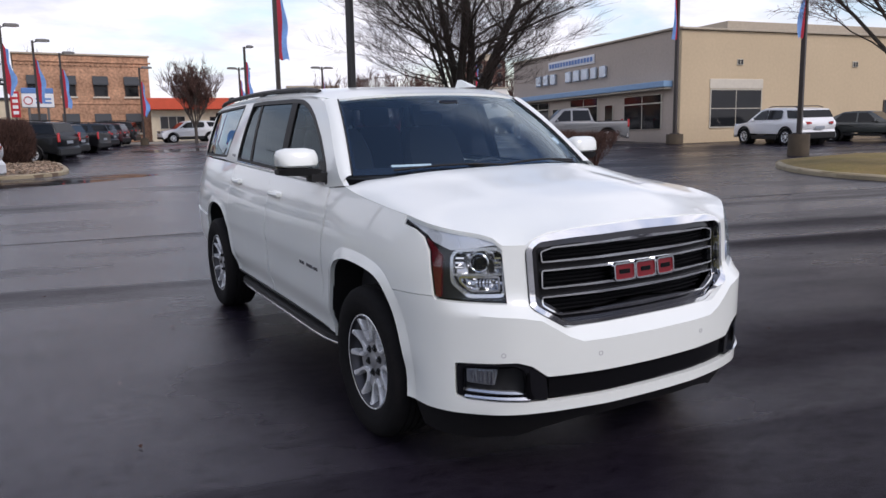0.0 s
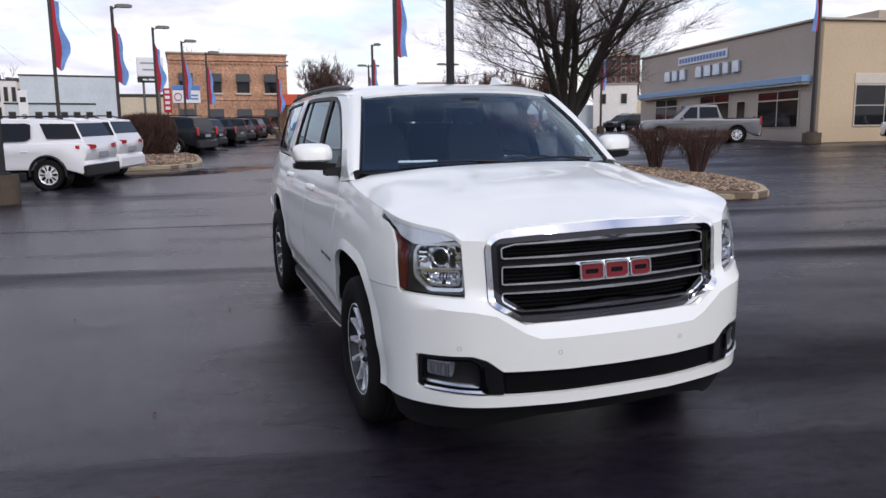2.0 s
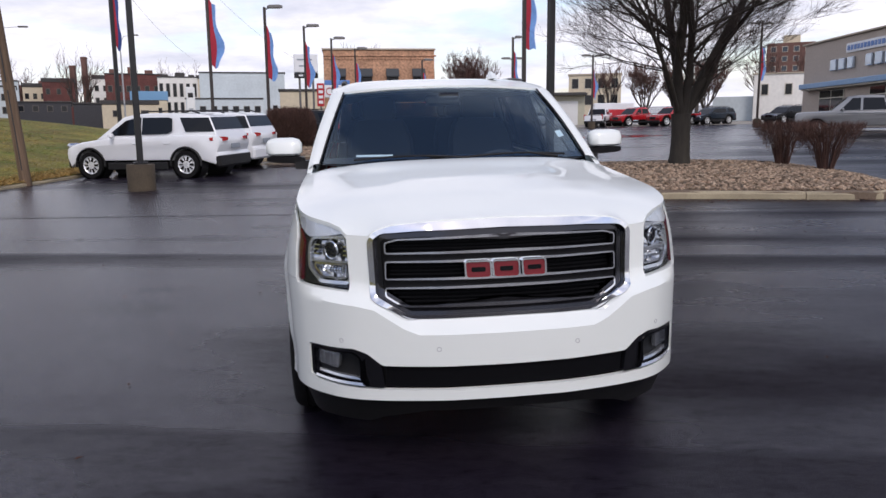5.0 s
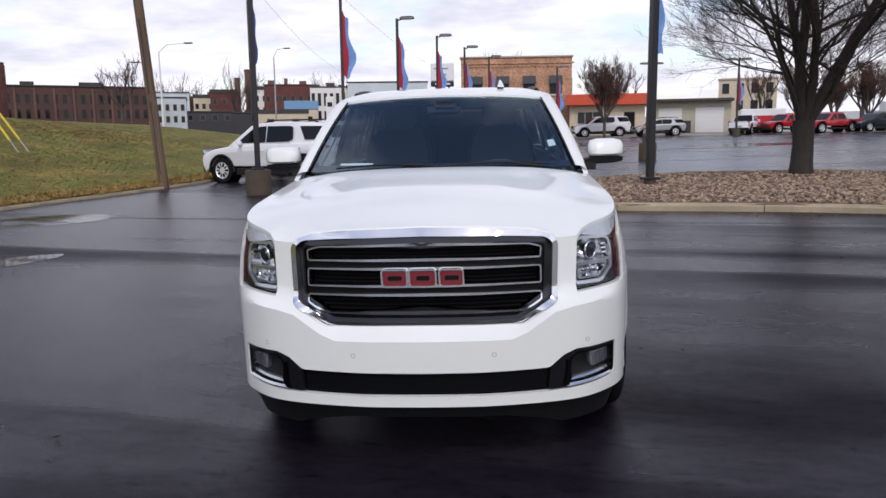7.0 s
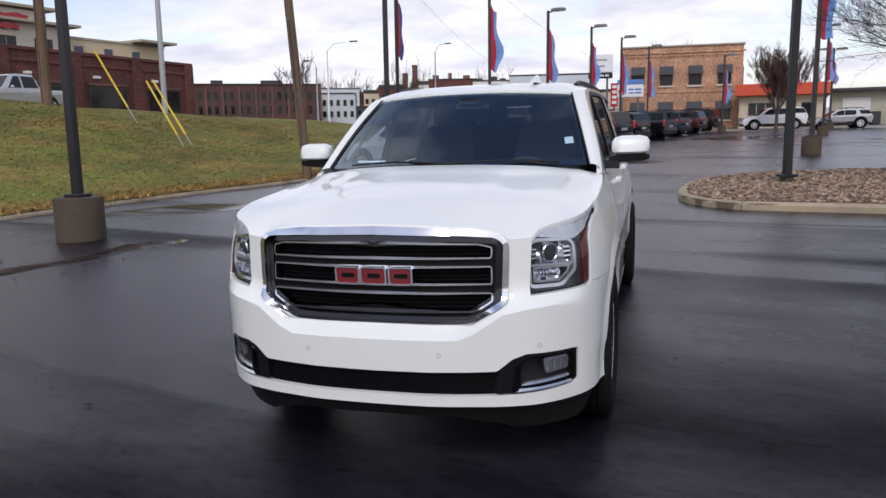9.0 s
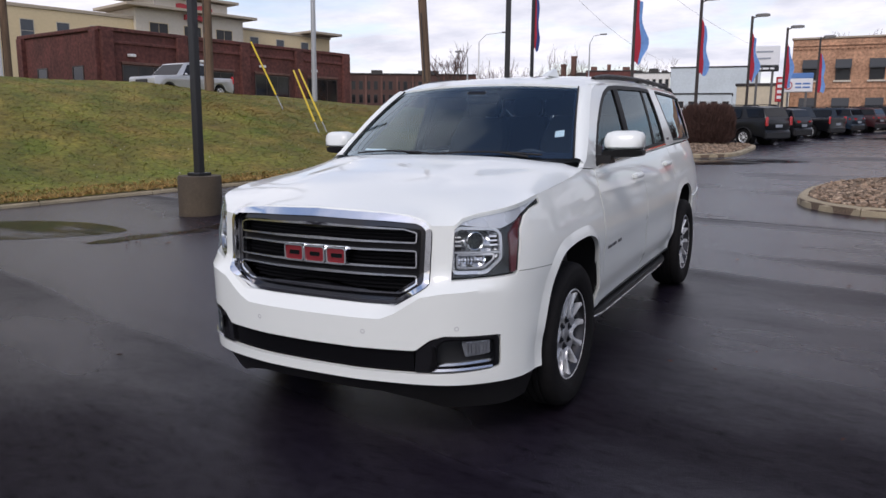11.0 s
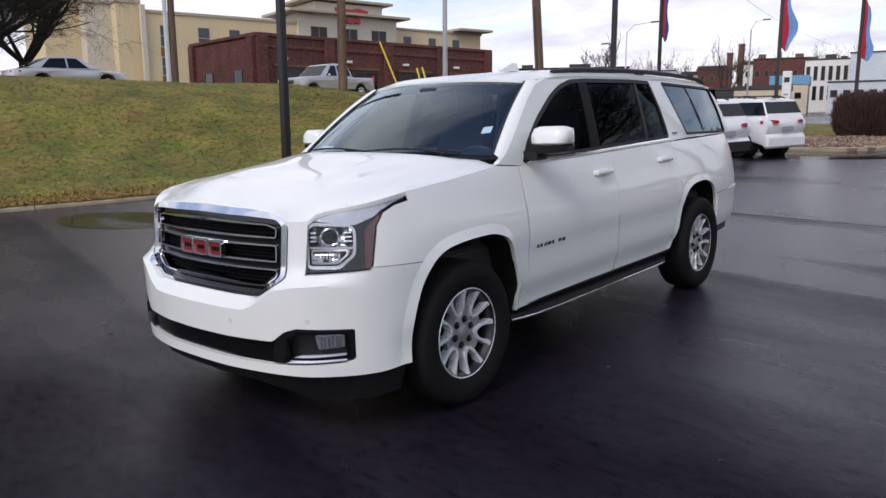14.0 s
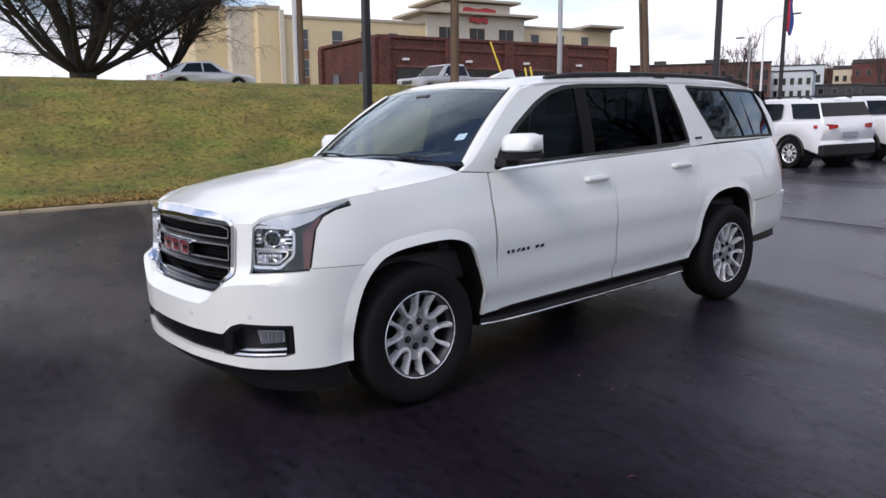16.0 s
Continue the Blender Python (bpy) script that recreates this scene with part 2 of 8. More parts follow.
_l.new(_tx.outputs[0], _rp.inputs[0])
_l.new(_rp.outputs[0], _n["Principled BSDF"].inputs["Alpha"])     # water stands only in the low spots
TAR = material("sealed_joint", (0.006, 0.0055, 0.008), rough=0.45, spec=0.06, vary=0.3, noise_scale=8)
PALE_LEAF = material("pale_dead_leaf", (0.55, 0.46, 0.36), rough=0.85, rand=0.3, island=True)
DEBRIS = material("brown_leaf_debris", (0.095, 0.036, 0.022), rough=0.9, rand=0.4, island=True)
WHITE = material("white_car_paint", (0.785, 0.812, 0.778), rough=0.42, coat=0.8, vary=0.012, noise_scale=3.0)
WHITE_FAR = material("white_vehicle_paint", (0.80, 0.81, 0.82), rough=0.3, coat=0.6, vary=0.02, noise_scale=3.0)
BLACK_PLASTIC = material("black_plastic", (0.015, 0.0145, 0.015), rough=0.5, spec=0.3, bump=0.15, bump_scale=400, vary=0.1)
GLOSS_BLACK = material("gloss_black", (0.008, 0.008, 0.01), rough=0.12, vary=0.05)
PILLAR_BLACK = material("satin_black_film", (0.006, 0.006, 0.007), rough=0.5, spec=0.1)
LAMP_GREY = material("dark_lamp_bezel", (0.016, 0.017, 0.02), rough=0.25, metal=0.2)
SATIN = material("satin_chrome", (0.62, 0.64, 0.67), rough=0.22, metal=0.8)
LAMP_WHITE = material("frosted_lamp_trim", (0.54, 0.57, 0.61), rough=0.28, metal=0.25, coat=0.5, rough_vary=0.08)
SENSOR = material("sensor_ring", (0.45, 0.45, 0.46), rough=0.5)
GRILLE_DEEP = material("grille_depth_black", (0.004, 0.004, 0.005), rough=0.6, spec=0.08)
GRILLE_BLACK = material("grille_black", (0.005, 0.005, 0.006), rough=0.2, spec=0.2)
CHROME = material("chrome", (0.80, 0.81, 0.83), rough=0.09, metal=1.0, rough_vary=0.04)
BLACK_CHROME = material("black_chrome", (0.055, 0.055, 0.06), rough=0.16, metal=1.0)
FAR_CONCRETE = material("pale_far_concrete", (0.30, 0.27, 0.225), rough=0.8, vary=0.12, noise_scale=3, blotch=0.2, blotch_scale=0.3)
DARK_CHROME = material("dark_chrome", (0.19, 0.19, 0.20), rough=0.2, metal=1.0)
LAMP_BOWL = material("lamp_chamber_metal", (0.46, 0.47, 0.49), rough=0.14, metal=0.9, rough_vary=0.08)
SILVER = material("silver_lamp_reflector", (0.55, 0.57, 0.60), rough=0.22, metal=0.8, rough_vary=0.08)
ALLOY = material("machined_alloy", (0.84, 0.85, 0.86), rough=0.27, metal=0.4, rough_vary=0.08, vary=0.05)
ALLOY_MID = material("silver_wheel_recess", (0.40, 0.405, 0.415), rough=0.38, metal=0.6, rough_vary=0.08)
ALLOY_DARK = material("alloy_barrel", (0.06, 0.06, 0.065), rough=0.45, metal=0.9)
RUBBER = material("tyre_rubber", (0.011, 0.0105, 0.011), rough=0.8, spec=0.12, bump=0.25, bump_scale=160, vary=0.15)
AMBER = material("amber_marker", (0.085, 0.006, 0.010), rough=0.12, coat=0.8)
RED_LENS = material("red_lens", (0.46, 0.020, 0.022), rough=0.12, coat=0.8)
RED_BADGE = material("red_badge", (0.17, 0.010, 0.016), rough=0.25, coat=0.35)
INTERIOR = material("dark_interior", (0.032, 0.032, 0.036), rough=0.7, vary=0.15)
SEAT_CLOTH = material("dark_leather", (0.04, 0.038, 0.037), rough=0.55, bump=0.2, bump_scale=120)
PAPER = material("white_paper", (0.75, 0.78, 0.76), rough=0.7, vary=0.05)
WINDSHIELD = glass("windshield_glass", (0.80, 0.91, 0.97), ior=1.66)
SIDE_GLASS = glass("side_glass", (0.34, 0.37, 0.38), ior=1.2, edge=7.0)
PRIVACY = glass("privacy_glass", (0.06, 0.06, 0.065), ior=1.24, edge=6.5)
QUARTER = glass("quarter_glass", (0.06, 0.06, 0.065), ior=1.6)
LENS = glass("lamp_lens", (0.93, 0.94, 0.95), ior=1.3, edge=6.0)
CAR_GLASS = material("vehicle_dark_glass", (0.006, 0.007, 0.009), rough=0.08, spec=0.3, vary=0.1)
DRIP = material("black_rubber_seal", (0.012, 0.012, 0.012), rough=0.6)

CONCRETE = material("weathered_concrete", (0.072, 0.054, 0.035), rough=0.85, vary=0.16, noise_scale=26, blotch=0.28, blotch_scale=3, bump=0.5, bump_scale=60)
KERB = material("kerb_concrete", (0.36, 0.30, 0.20), rough=0.85, vary=0.14, noise_scale=40, blotch=0.25, blotch_scale=2.2, bump=0.4, bump_scale=80, rand=0.015)
MULCH = material("gravel_bed", (0.155, 0.112, 0.078), rough=0.95, vary=0.35, noise_scale=40, bump=0.8, bump_scale=60)
STONE = material("river_stone", (0.34, 0.265, 0.19), rough=0.8, vary=0.2, noise_scale=20, rand=0.66, island=True, color2=(0.20, 0.125, 0.080), blotch_scale=7.0)
SOIL_GRASS = material("winter_turf", (0.088, 0.118, 0.009), rough=0.95, vary=0.5, noise_scale=7, color2=(0.200, 0.140, 0.030), blotch_scale=0.85, blotch=0.45, bump=0.8, bump_scale=40)
DRY_TURF = material("dry_winter_turf", (0.27, 0.185, 0.065), rough=0.95, vary=0.3, noise_scale=18, color2=(0.16, 0.125, 0.028), blotch_scale=0.8, blotch=0.2, bump=0.8, bump_scale=40)
BLADES = material("grass_blades", (0.110, 0.148, 0.010), rough=0.8, color2=(0.25, 0.17, 0.035), blotch_scale=0.85, rand=0.5, island=True)
DRY_GRASS = material("straw_grass", (0.34, 0.215, 0.070), rough=0.9, vary=0.25, noise_scale=30, rand=0.4, island=True)
BARK = material("dark_bark", (0.022, 0.018, 0.016), rough=0.9, vary=0.35, noise_scale=14, stretch=(1, 1, 0.25), bump=0.8, bump_scale=30, color2=(0.035, 0.030, 0.022), blotch_scale=1.5)
FAR_FRAME = material("weathered_window_frame", (0.16, 0.14, 0.12), rough=0.7)
BARK_GREY = material("grey_brown_bark", (0.075, 0.062, 0.052), rough=0.9, vary=0.3, noise_scale=12, bump=0.5, bump_scale=30)
BARK_TWIG = material("dark_brown_twig", (0.034, 0.023, 0.020), rough=0.9, vary=0.3, noise_scale=10)
TWIG = material("brown_twig", (0.085, 0.042, 0.032), rough=0.85, rand=0.4, island=True)
HEDGE = material("bare_hedge_twig", (0.075, 0.037, 0.028), rough=0.85, rand=0.5, island=True)
POLE_WOOD = material("weathered_pole_wood", (0.135, 0.088, 0.055), rough=0.85, vary=0.45, noise_scale=16, stretch=(1, 1, 0.06), blotch=0.25, blotch_scale=1.2, bump=0.5, bump_scale=30)
POST_PAINT = material("black_post_paint", (0.012, 0.012, 0.013), rough=0.4, vary=0.15)
POST_BROWN = material("bronze_post_paint", (0.035, 0.027, 0.024), rough=0.45, vary=0.15)
LAMP_HEAD = material("grey_lamp_head", (0.13, 0.125, 0.12), rough=0.5, vary=0.1)
GALV = material("galvanised_steel", (0.42, 0.43, 0.44), rough=0.45, metal=0.6, vary=0.1)
BANNER_RED = material("red_banner_cloth", (0.42, 0.022, 0.045), rough=0.75, vary=0.12, noise_scale=8)
BANNER_BLUE = material("blue_banner_cloth", (0.16, 0.32, 0.66), rough=0.75, vary=0.12, noise_scale=8)
BANNER_NAVY = material("navy_banner_cloth", (0.03, 0.06, 0.22), rough=0.75, vary=0.12, noise_scale=8)
YELLOW = material("yellow_guard", (0.62, 0.44, 0.02), rough=0.5, vary=0.1, noise_scale=10)
CABLE = material("dark_cable", (0.03, 0.03, 0.032), rough=0.6)

# showroom stucco in two copies, sun and shade put into the colour
STUCCO_SUNLIT = material("sunlit_tan_stucco", (0.56, 0.44, 0.29), rough=0.9, vary=0.05, noise_scale=6, blotch=0.05, blotch_scale=0.3, bump=0.2, bump_scale=30)
STUCCO_SHADED = material("shaded_tan_stucco", (0.46, 0.39, 0.33), rough=0.9, vary=0.06, noise_scale=6, blotch=0.06, blotch_scale=0.3, bump=0.2, bump_scale=30)
STUCCO_CREAM = material("cream_stucco", (0.66, 0.54, 0.34), rough=0.9, vary=0.05, noise_scale=4, blotch=0.06, blotch_scale=0.2)
STUCCO_PALE = material("pale_stone_trim", (0.60, 0.55, 0.46), rough=0.85, vary=0.06, noise_scale=5)
TRIM_TAN = material("tan_cornice", (0.42, 0.36, 0.28), rough=0.85, vary=0.08, noise_scale=5)
BRICK_OR = material("orange_brick", (0.52, 0.30, 0.185), rough=0.9, vary=0.45, noise_scale=4.5, blotch=0.30, blotch_scale=0.7, color2=(0.36, 0.20, 0.125), bump=0.3, bump_scale=20)
BRICK_RED = material("dark_red_brick", (0.155, 0.053, 0.045), rough=0.9, vary=0.45, noise_scale=5, blotch=0.22, blotch_scale=0.6, color2=(0.085, 0.034, 0.029), bump=0.3, bump_scale=20)
BRICK_BROWN = material("brown_brick", (0.15, 0.078, 0.062), rough=0.9, vary=0.25, noise_scale=5, blotch=0.2, blotch_scale=0.4)
BRICK_DARK = material("sooty_brown_brick", (0.095, 0.052, 0.043), rough=0.9, vary=0.25, noise_scale=5, blotch=0.2, blotch_scale=0.4)
SIDING_BLUE = material("pale_blue_grey_siding", (0.56, 0.62, 0.64), rough=0.8, vary=0.08, noise_scale=3, blotch=0.1, blotch_scale=0.3)
SIDING_WHITE = material("off_white_siding", (0.76, 0.74, 0.69), rough=0.8, vary=0.08, noise_scale=3, blotch=0.08, blotch_scale=0.3)
SIDING_TAN = material("beige_siding", (0.60, 0.52, 0.38), rough=0.85, vary=0.08, noise_scale=3, blotch=0.1, blotch_scale=0.3)
SIDING_GREEN = material("sage_block_wall", (0.45, 0.43, 0.33), rough=0.85, vary=0.08, noise_scale=3)
DARK_WALL = material("charcoal_wall", (0.045, 0.045, 0.05), rough=0.8, vary=0.15, noise_scale=4)
ROOF_DARK = material("dark_roof", (0.055, 0.052, 0.05), rough=0.85, vary=0.15, noise_scale=6)
ROOF_BLUE = material("blue_metal_roof", (0.16, 0.33, 0.52), rough=0.5, vary=0.08)
FASCIA_RED = material("orange_red_fascia", (0.60, 0.085, 0.035), rough=0.6, vary=0.08, noise_scale=3)
FASCIA_BLUE = material("blue_metal_fascia", (0.22, 0.37, 0.56), rough=0.4, vary=0.06, noise_scale=4)
SIGN_WHITE = material("white_sign_face", (0.78, 0.79, 0.80), rough=0.35, vary=0.02)
SIGN_BLUE = material("blue_sign_face", (0.10, 0.22, 0.50), rough=0.35, vary=0.04)
SIGN_RED = material("red_sign_face", (0.48, 0.02, 0.03), rough=0.35, vary=0.04)
BAR_GREY = material("grey_lettering", (0.30, 0.33, 0.37), rough=0.4)
BAR_SILVER = material("silver_lettering", (0.55, 0.63, 0.72), rough=0.25, metal=0.7)
WIN_DARK = material("dark_window_pane", (0.012, 0.013, 0.015), rough=0.06, spec=0.35, vary=0.2, noise_scale=1.0)
WIN_BLUE = material("blue_grey_window_pane", (0.05, 0.06, 0.075), rough=0.08, spec=0.4, vary=0.2, noise_scale=1.0)
FRAME_BROWN = material("bronze_window_frame", (0.05, 0.035, 0.03), rough=0.5)
SPANDREL = material("brown_spandrel_panel", (0.17, 0.085, 0.045), rough=0.6, vary=0.1, noise_scale=4)
FRAME_LIGHT = material("light_window_frame", (0.50, 0.46, 0.38), rough=0.6)
DOOR_WHITE = material("white_roller_door", (0.72, 0.72, 0.70), rough=0.6, vary=0.04)
AWNING = material("dark_grey_awning", (0.05, 0.055, 0.06), rough=0.8)
PAINT_DARK = material("charcoal_vehicle_paint", (0.009, 0.010, 0.012), rough=0.35, coat=0.2, spec=0.3)
PAINT_BLACK = material("black_vehicle_paint", (0.005, 0.005, 0.006), rough=0.35, coat=0.2, spec=0.3)
PAINT_RED = material("red_vehicle_paint", (0.40, 0.012, 0.016), rough=0.25, coat=0.8)
PAINT_MAROON = material("dark_red_vehicle_paint", (0.035, 0.005, 0.007), rough=0.4, coat=0.25)
PAINT_SILVER = material("silver_vehicle_paint", (0.52, 0.53, 0.54), rough=0.32, metal=0.35, coat=0.7)
PAINT_GREY = material("grey_silver_vehicle_paint", (0.25, 0.255, 0.26), rough=0.32, metal=0.35, coat=0.7)
PAINT_BLUE = material("dark_blue_vehicle_paint", (0.008, 0.018, 0.032), rough=0.4, coat=0.25)
PAINT_GREYGREEN = material("grey_vehicle_paint", (0.05, 0.055, 0.05), rough=0.28, coat=0.7)

# ---- shaping helpers ----
from mathutils.geometry import delaunay_2d_cdt

LEAN = Matrix(((1, 0, 0.0156, 0), (0, 1, 0.021, 0), (-0.0156, -0.021, 1, 0), (0, 0, 0, 1)))   # true upright: the lot falls a little


class Geo:
    """Collects vertices and faces, then links them as one mesh object."""

    def __init__(self):
        self.v, self.f = [], []

    def add(self, verts, faces):
        k = len(self.v)
        self.v += [tuple(p) for p in verts]
        self.f += [tuple(i + k for i in q) for q in faces]
        return self

    def box(self, c, s, r=0.0, m=None):
        h = [a / 2 for a in s]
        if r <= 0:
            vs = [Vector((x * h[0], y * h[1], z * h[2])) for x in (-1, 1) for y in (-1, 1) for z in (-1, 1)]
            fs = [(0, 1, 3, 2), (4, 6, 7, 5), (0, 4, 5, 1), (2, 3, 7, 6), (0, 2, 6, 4), (1, 5, 7, 3)]
        else:
            r = min(r, min(h) * 0.98)
            vs, idx = [], {}
            for x in (-1, 1):
                for y in (-1, 1):
                    for z in (-1, 1):
                        for a in range(3):
                            p = [x * h[0], y * h[1], z * h[2]]
                            for b in range(3):
                                if b != a:
                                    p[b] -= r * (x, y, z)[b]
                            idx[(x, y, z, a)] = len(vs)
                            vs.append(Vector(p))
            fs = []
            for a in range(3):
                o = [b for b in range(3) if b != a]
                for sg in (-1, 1):
                    q = []
                    for s1, s2 in ((-1, -1), (1, -1), (1, 1), (-1, 1)):
                        k = [0, 0, 0]
                        k[a], k[o[0]], k[o[1]] = sg, s1, s2
                        q.append(idx[(*k, a)])
                    fs.append(tuple(q))
                for s1 in (-1, 1):
                    for s2 in (-1, 1):
                        q = []
                        for along, w in ((-1, o[0]), (-1, o[1]), (1, o[1]), (1, o[0])):
                            k = [0, 0, 0]
                            k[a], k[o[0]], k[o[1]] = along, s1, s2
                            q.append(idx[(*k, w)])
                        fs.append(tuple(q))
            for x in (-1, 1):
                for y in (-1, 1):
                    for z in (-1, 1):
                        fs.append(tuple(idx[(x, y, z, a)] for a in range(3)))
        m = m or Matrix()
        return self.add([m @ (p + Vector(c)) for p in vs], fs)

    def loft(self, rings, closed=True, caps=True):
        n, k = len(rings[0]), len(self.v)
        for ring in rings:
            self.v += [tuple(p) for p in ring]
        for i in range(len(rings) - 1):
            for j in range(n if closed else n - 1):
                a, b = k + i * n + j, k + i * n + (j + 1) % n
                self.f.append((a, b, b + n, a + n))
        if caps and closed:
            self.f.append(tuple(k + j for j in reversed(range(n))))
            self.f.append(tuple(k + (len(rings) - 1) * n + j for j in range(n)))
        return self

    def tube(self, pts, radii, n=8, caps=True):
        pts = [Vector(p) for p in pts]
        if not hasattr(radii, "__len__"):
            radii = [radii] * len(pts)
        rings, up = [], Vector((0, 0, 1))
        for i, p in enumerate(pts):
            d = (pts[min(i + 1, len(pts) - 1)] - pts[max(i - 1, 0)]).normalized()
            a = d.cross(up if abs(d.z) < 0.95 else Vector((1, 0, 0))).normalized()
            b = d.cross(a)
            rings.append([p + (a * math.cos(t) + b * math.sin(t)) * radii[i] for t in [2 * math.pi * j / n for j in range(n)]])
        return self.loft(rings, True, caps)

    def cyl(self, p0, p1, r0, r1=None, n=14):
        return self.tube([p0, p1], [r0, r0 if r1 is None else r1], n)

    def prism(self, poly, fn0, fn1):
        """A slab between two images of a plane outline."""
        n, k = len(poly), len(self.v)
        self.v += [tuple(fn0(*p)) for p in poly] + [tuple(fn1(*p)) for p in poly]
        self.f += [tuple(k + j for j in range(n)), tuple(k + n + j for j in reversed(range(n)))]
        self.f += [(k + (j + 1) % n, k + j, k + n + j, k + n + (j + 1) % n) for j in range(n)]
        return self

    def grid(self, fn, nu, nv):
        k = len(self.v)
        self.v += [tuple(fn(i / nu, j / nv)) for i in range(nu + 1) for j in range(nv + 1)]
        self.f += [(k + i * (nv + 1) + j, k + (i + 1) * (nv + 1) + j, k + (i + 1) * (nv + 1) + j + 1, k + i * (nv + 1) + j + 1) for i in range(nu) for j in range(nv)]
        return self

    def spin(self, profile, centre, axis="x", n=40, flip=1):
        """A closed or open profile of (radius, along) turned round an axis through centre."""
        rings = []
        for r, a in profile:
            ring = []
            for j in range(n):
                t = 2 * math.pi * j / n
                c, s = r * math.cos(t), r * math.sin(t)
                ring.append(Vector(centre) + (Vector((a * flip, c, s)) if axis == "x" else Vector((c, a * flip, s)) if axis == "y" else Vector((c, s, a * flip))))
            rings.append(ring)
        return self.loft(rings, True, False)

    def mesh(self, name, mat, smooth=0):
        me = bpy.data.meshes.new(name)
        me.from_pydata(self.v, [], self.f)
        for one in (mat if isinstance(mat, (list, tuple)) else [mat]):
            me.materials.append(one)
        if smooth:
            me.shade_smooth()
            me.set_sharp_from_angle(angle=radians(smooth))
        return me

    def ob(self, name, mat, parent=None, label="", smooth=0):
        ob = new(name, self.mesh(name, mat, smooth))
        ob.parent = parent
        if label:
            ob["label"] = label
        return ob


def thing(name, label, category, m=None, group="", kind=""):
    ob = new(name)
    ob.empty_display_size = 0.2
    ob.matrix_world = m or Matrix()
    return tagged(ob, label, category, group, kind)


def catmull(pts, n=8, closed=False):
    pts = [Vector(p) for p in pts]
    k, out = len(pts), []
    for i in range(k if closed else k - 1):
        p = [pts[(i + j) % k] if closed else pts[min(max(i + j, 0), k - 1)] for j in (-1, 0, 1, 2)]
        for s in range(n):
            t = s / n
            out.append(0.5 * (2 * p[1] + (p[2] - p[0]) * t + (2 * p[0] - 5 * p[1] + 4 * p[2] - p[3]) * t * t + (3 * p[1] - p[0] - 3 * p[2] + p[3]) * t ** 3))
    return out if closed else out + [pts[-1]]


def rounded(poly, r, n=5):
    """The outline with its corners rounded; r is one radius or one for each corner."""
    out, k = [], len(poly)
    for i in range(k):
        a, b, c = (Vector(poly[(i + j) % k]) for j in (-1, 0, 1))
        rr = r[i] if hasattr(r, "__len__") else r
        u, w = a - b, c - b
        t = min(rr, u.length * 0.45, w.length * 0.45)
        if t < 1e-4:
            out.append(tuple(b))
            continue
        p, q = b + u.normalized() * t, b + w.normalized() * t
        for j in range(n + 1):
            s = j / n
            out.append(tuple(p * (1 - s) ** 2 + b * 2 * s * (1 - s) + q * s * s))
    return out


def inside(poly, P):
    poly, P = np.asarray(poly, float), np.asarray(P, float)
    x, y, res = P[:, 0], P[:, 1], np.zeros(len(P), bool)
    for (x0, y0), (x1, y1) in zip(poly, np.roll(poly, -1, 0)):
        if y0 != y1:
            res ^= ((y0 > y) != (y1 > y)) & (x < (x1 - x0) * (y - y0) / (y1 - y0) + x0)
    return res


def densify(poly, step):
    out = []
    for (x0, y0), (x1, y1) in zip(poly, list(poly[1:]) + [poly[0]]):
        k = max(1, math.ceil(math.hypot(x1 - x0, y1 - y0) / step))
        out += [(x0 + (x1 - x0) * i / k, y0 + (y1 - y0) * i / k) for i in range(k)]
    return out


def edge_distance(poly, P):
    poly, P, best = np.asarray(poly, float), np.asarray(P, float), None
    for a, b in zip(poly, np.roll(poly, -1, 0)):
        d = b - a
        t = np.clip(((P - a) @ d) / max(d @ d, 1e-12), 0, 1)
        e = np.linalg.norm(P - (a + t[:, None] * d), axis=1)
        best = e if best is None else np.minimum(best, e)
    return best


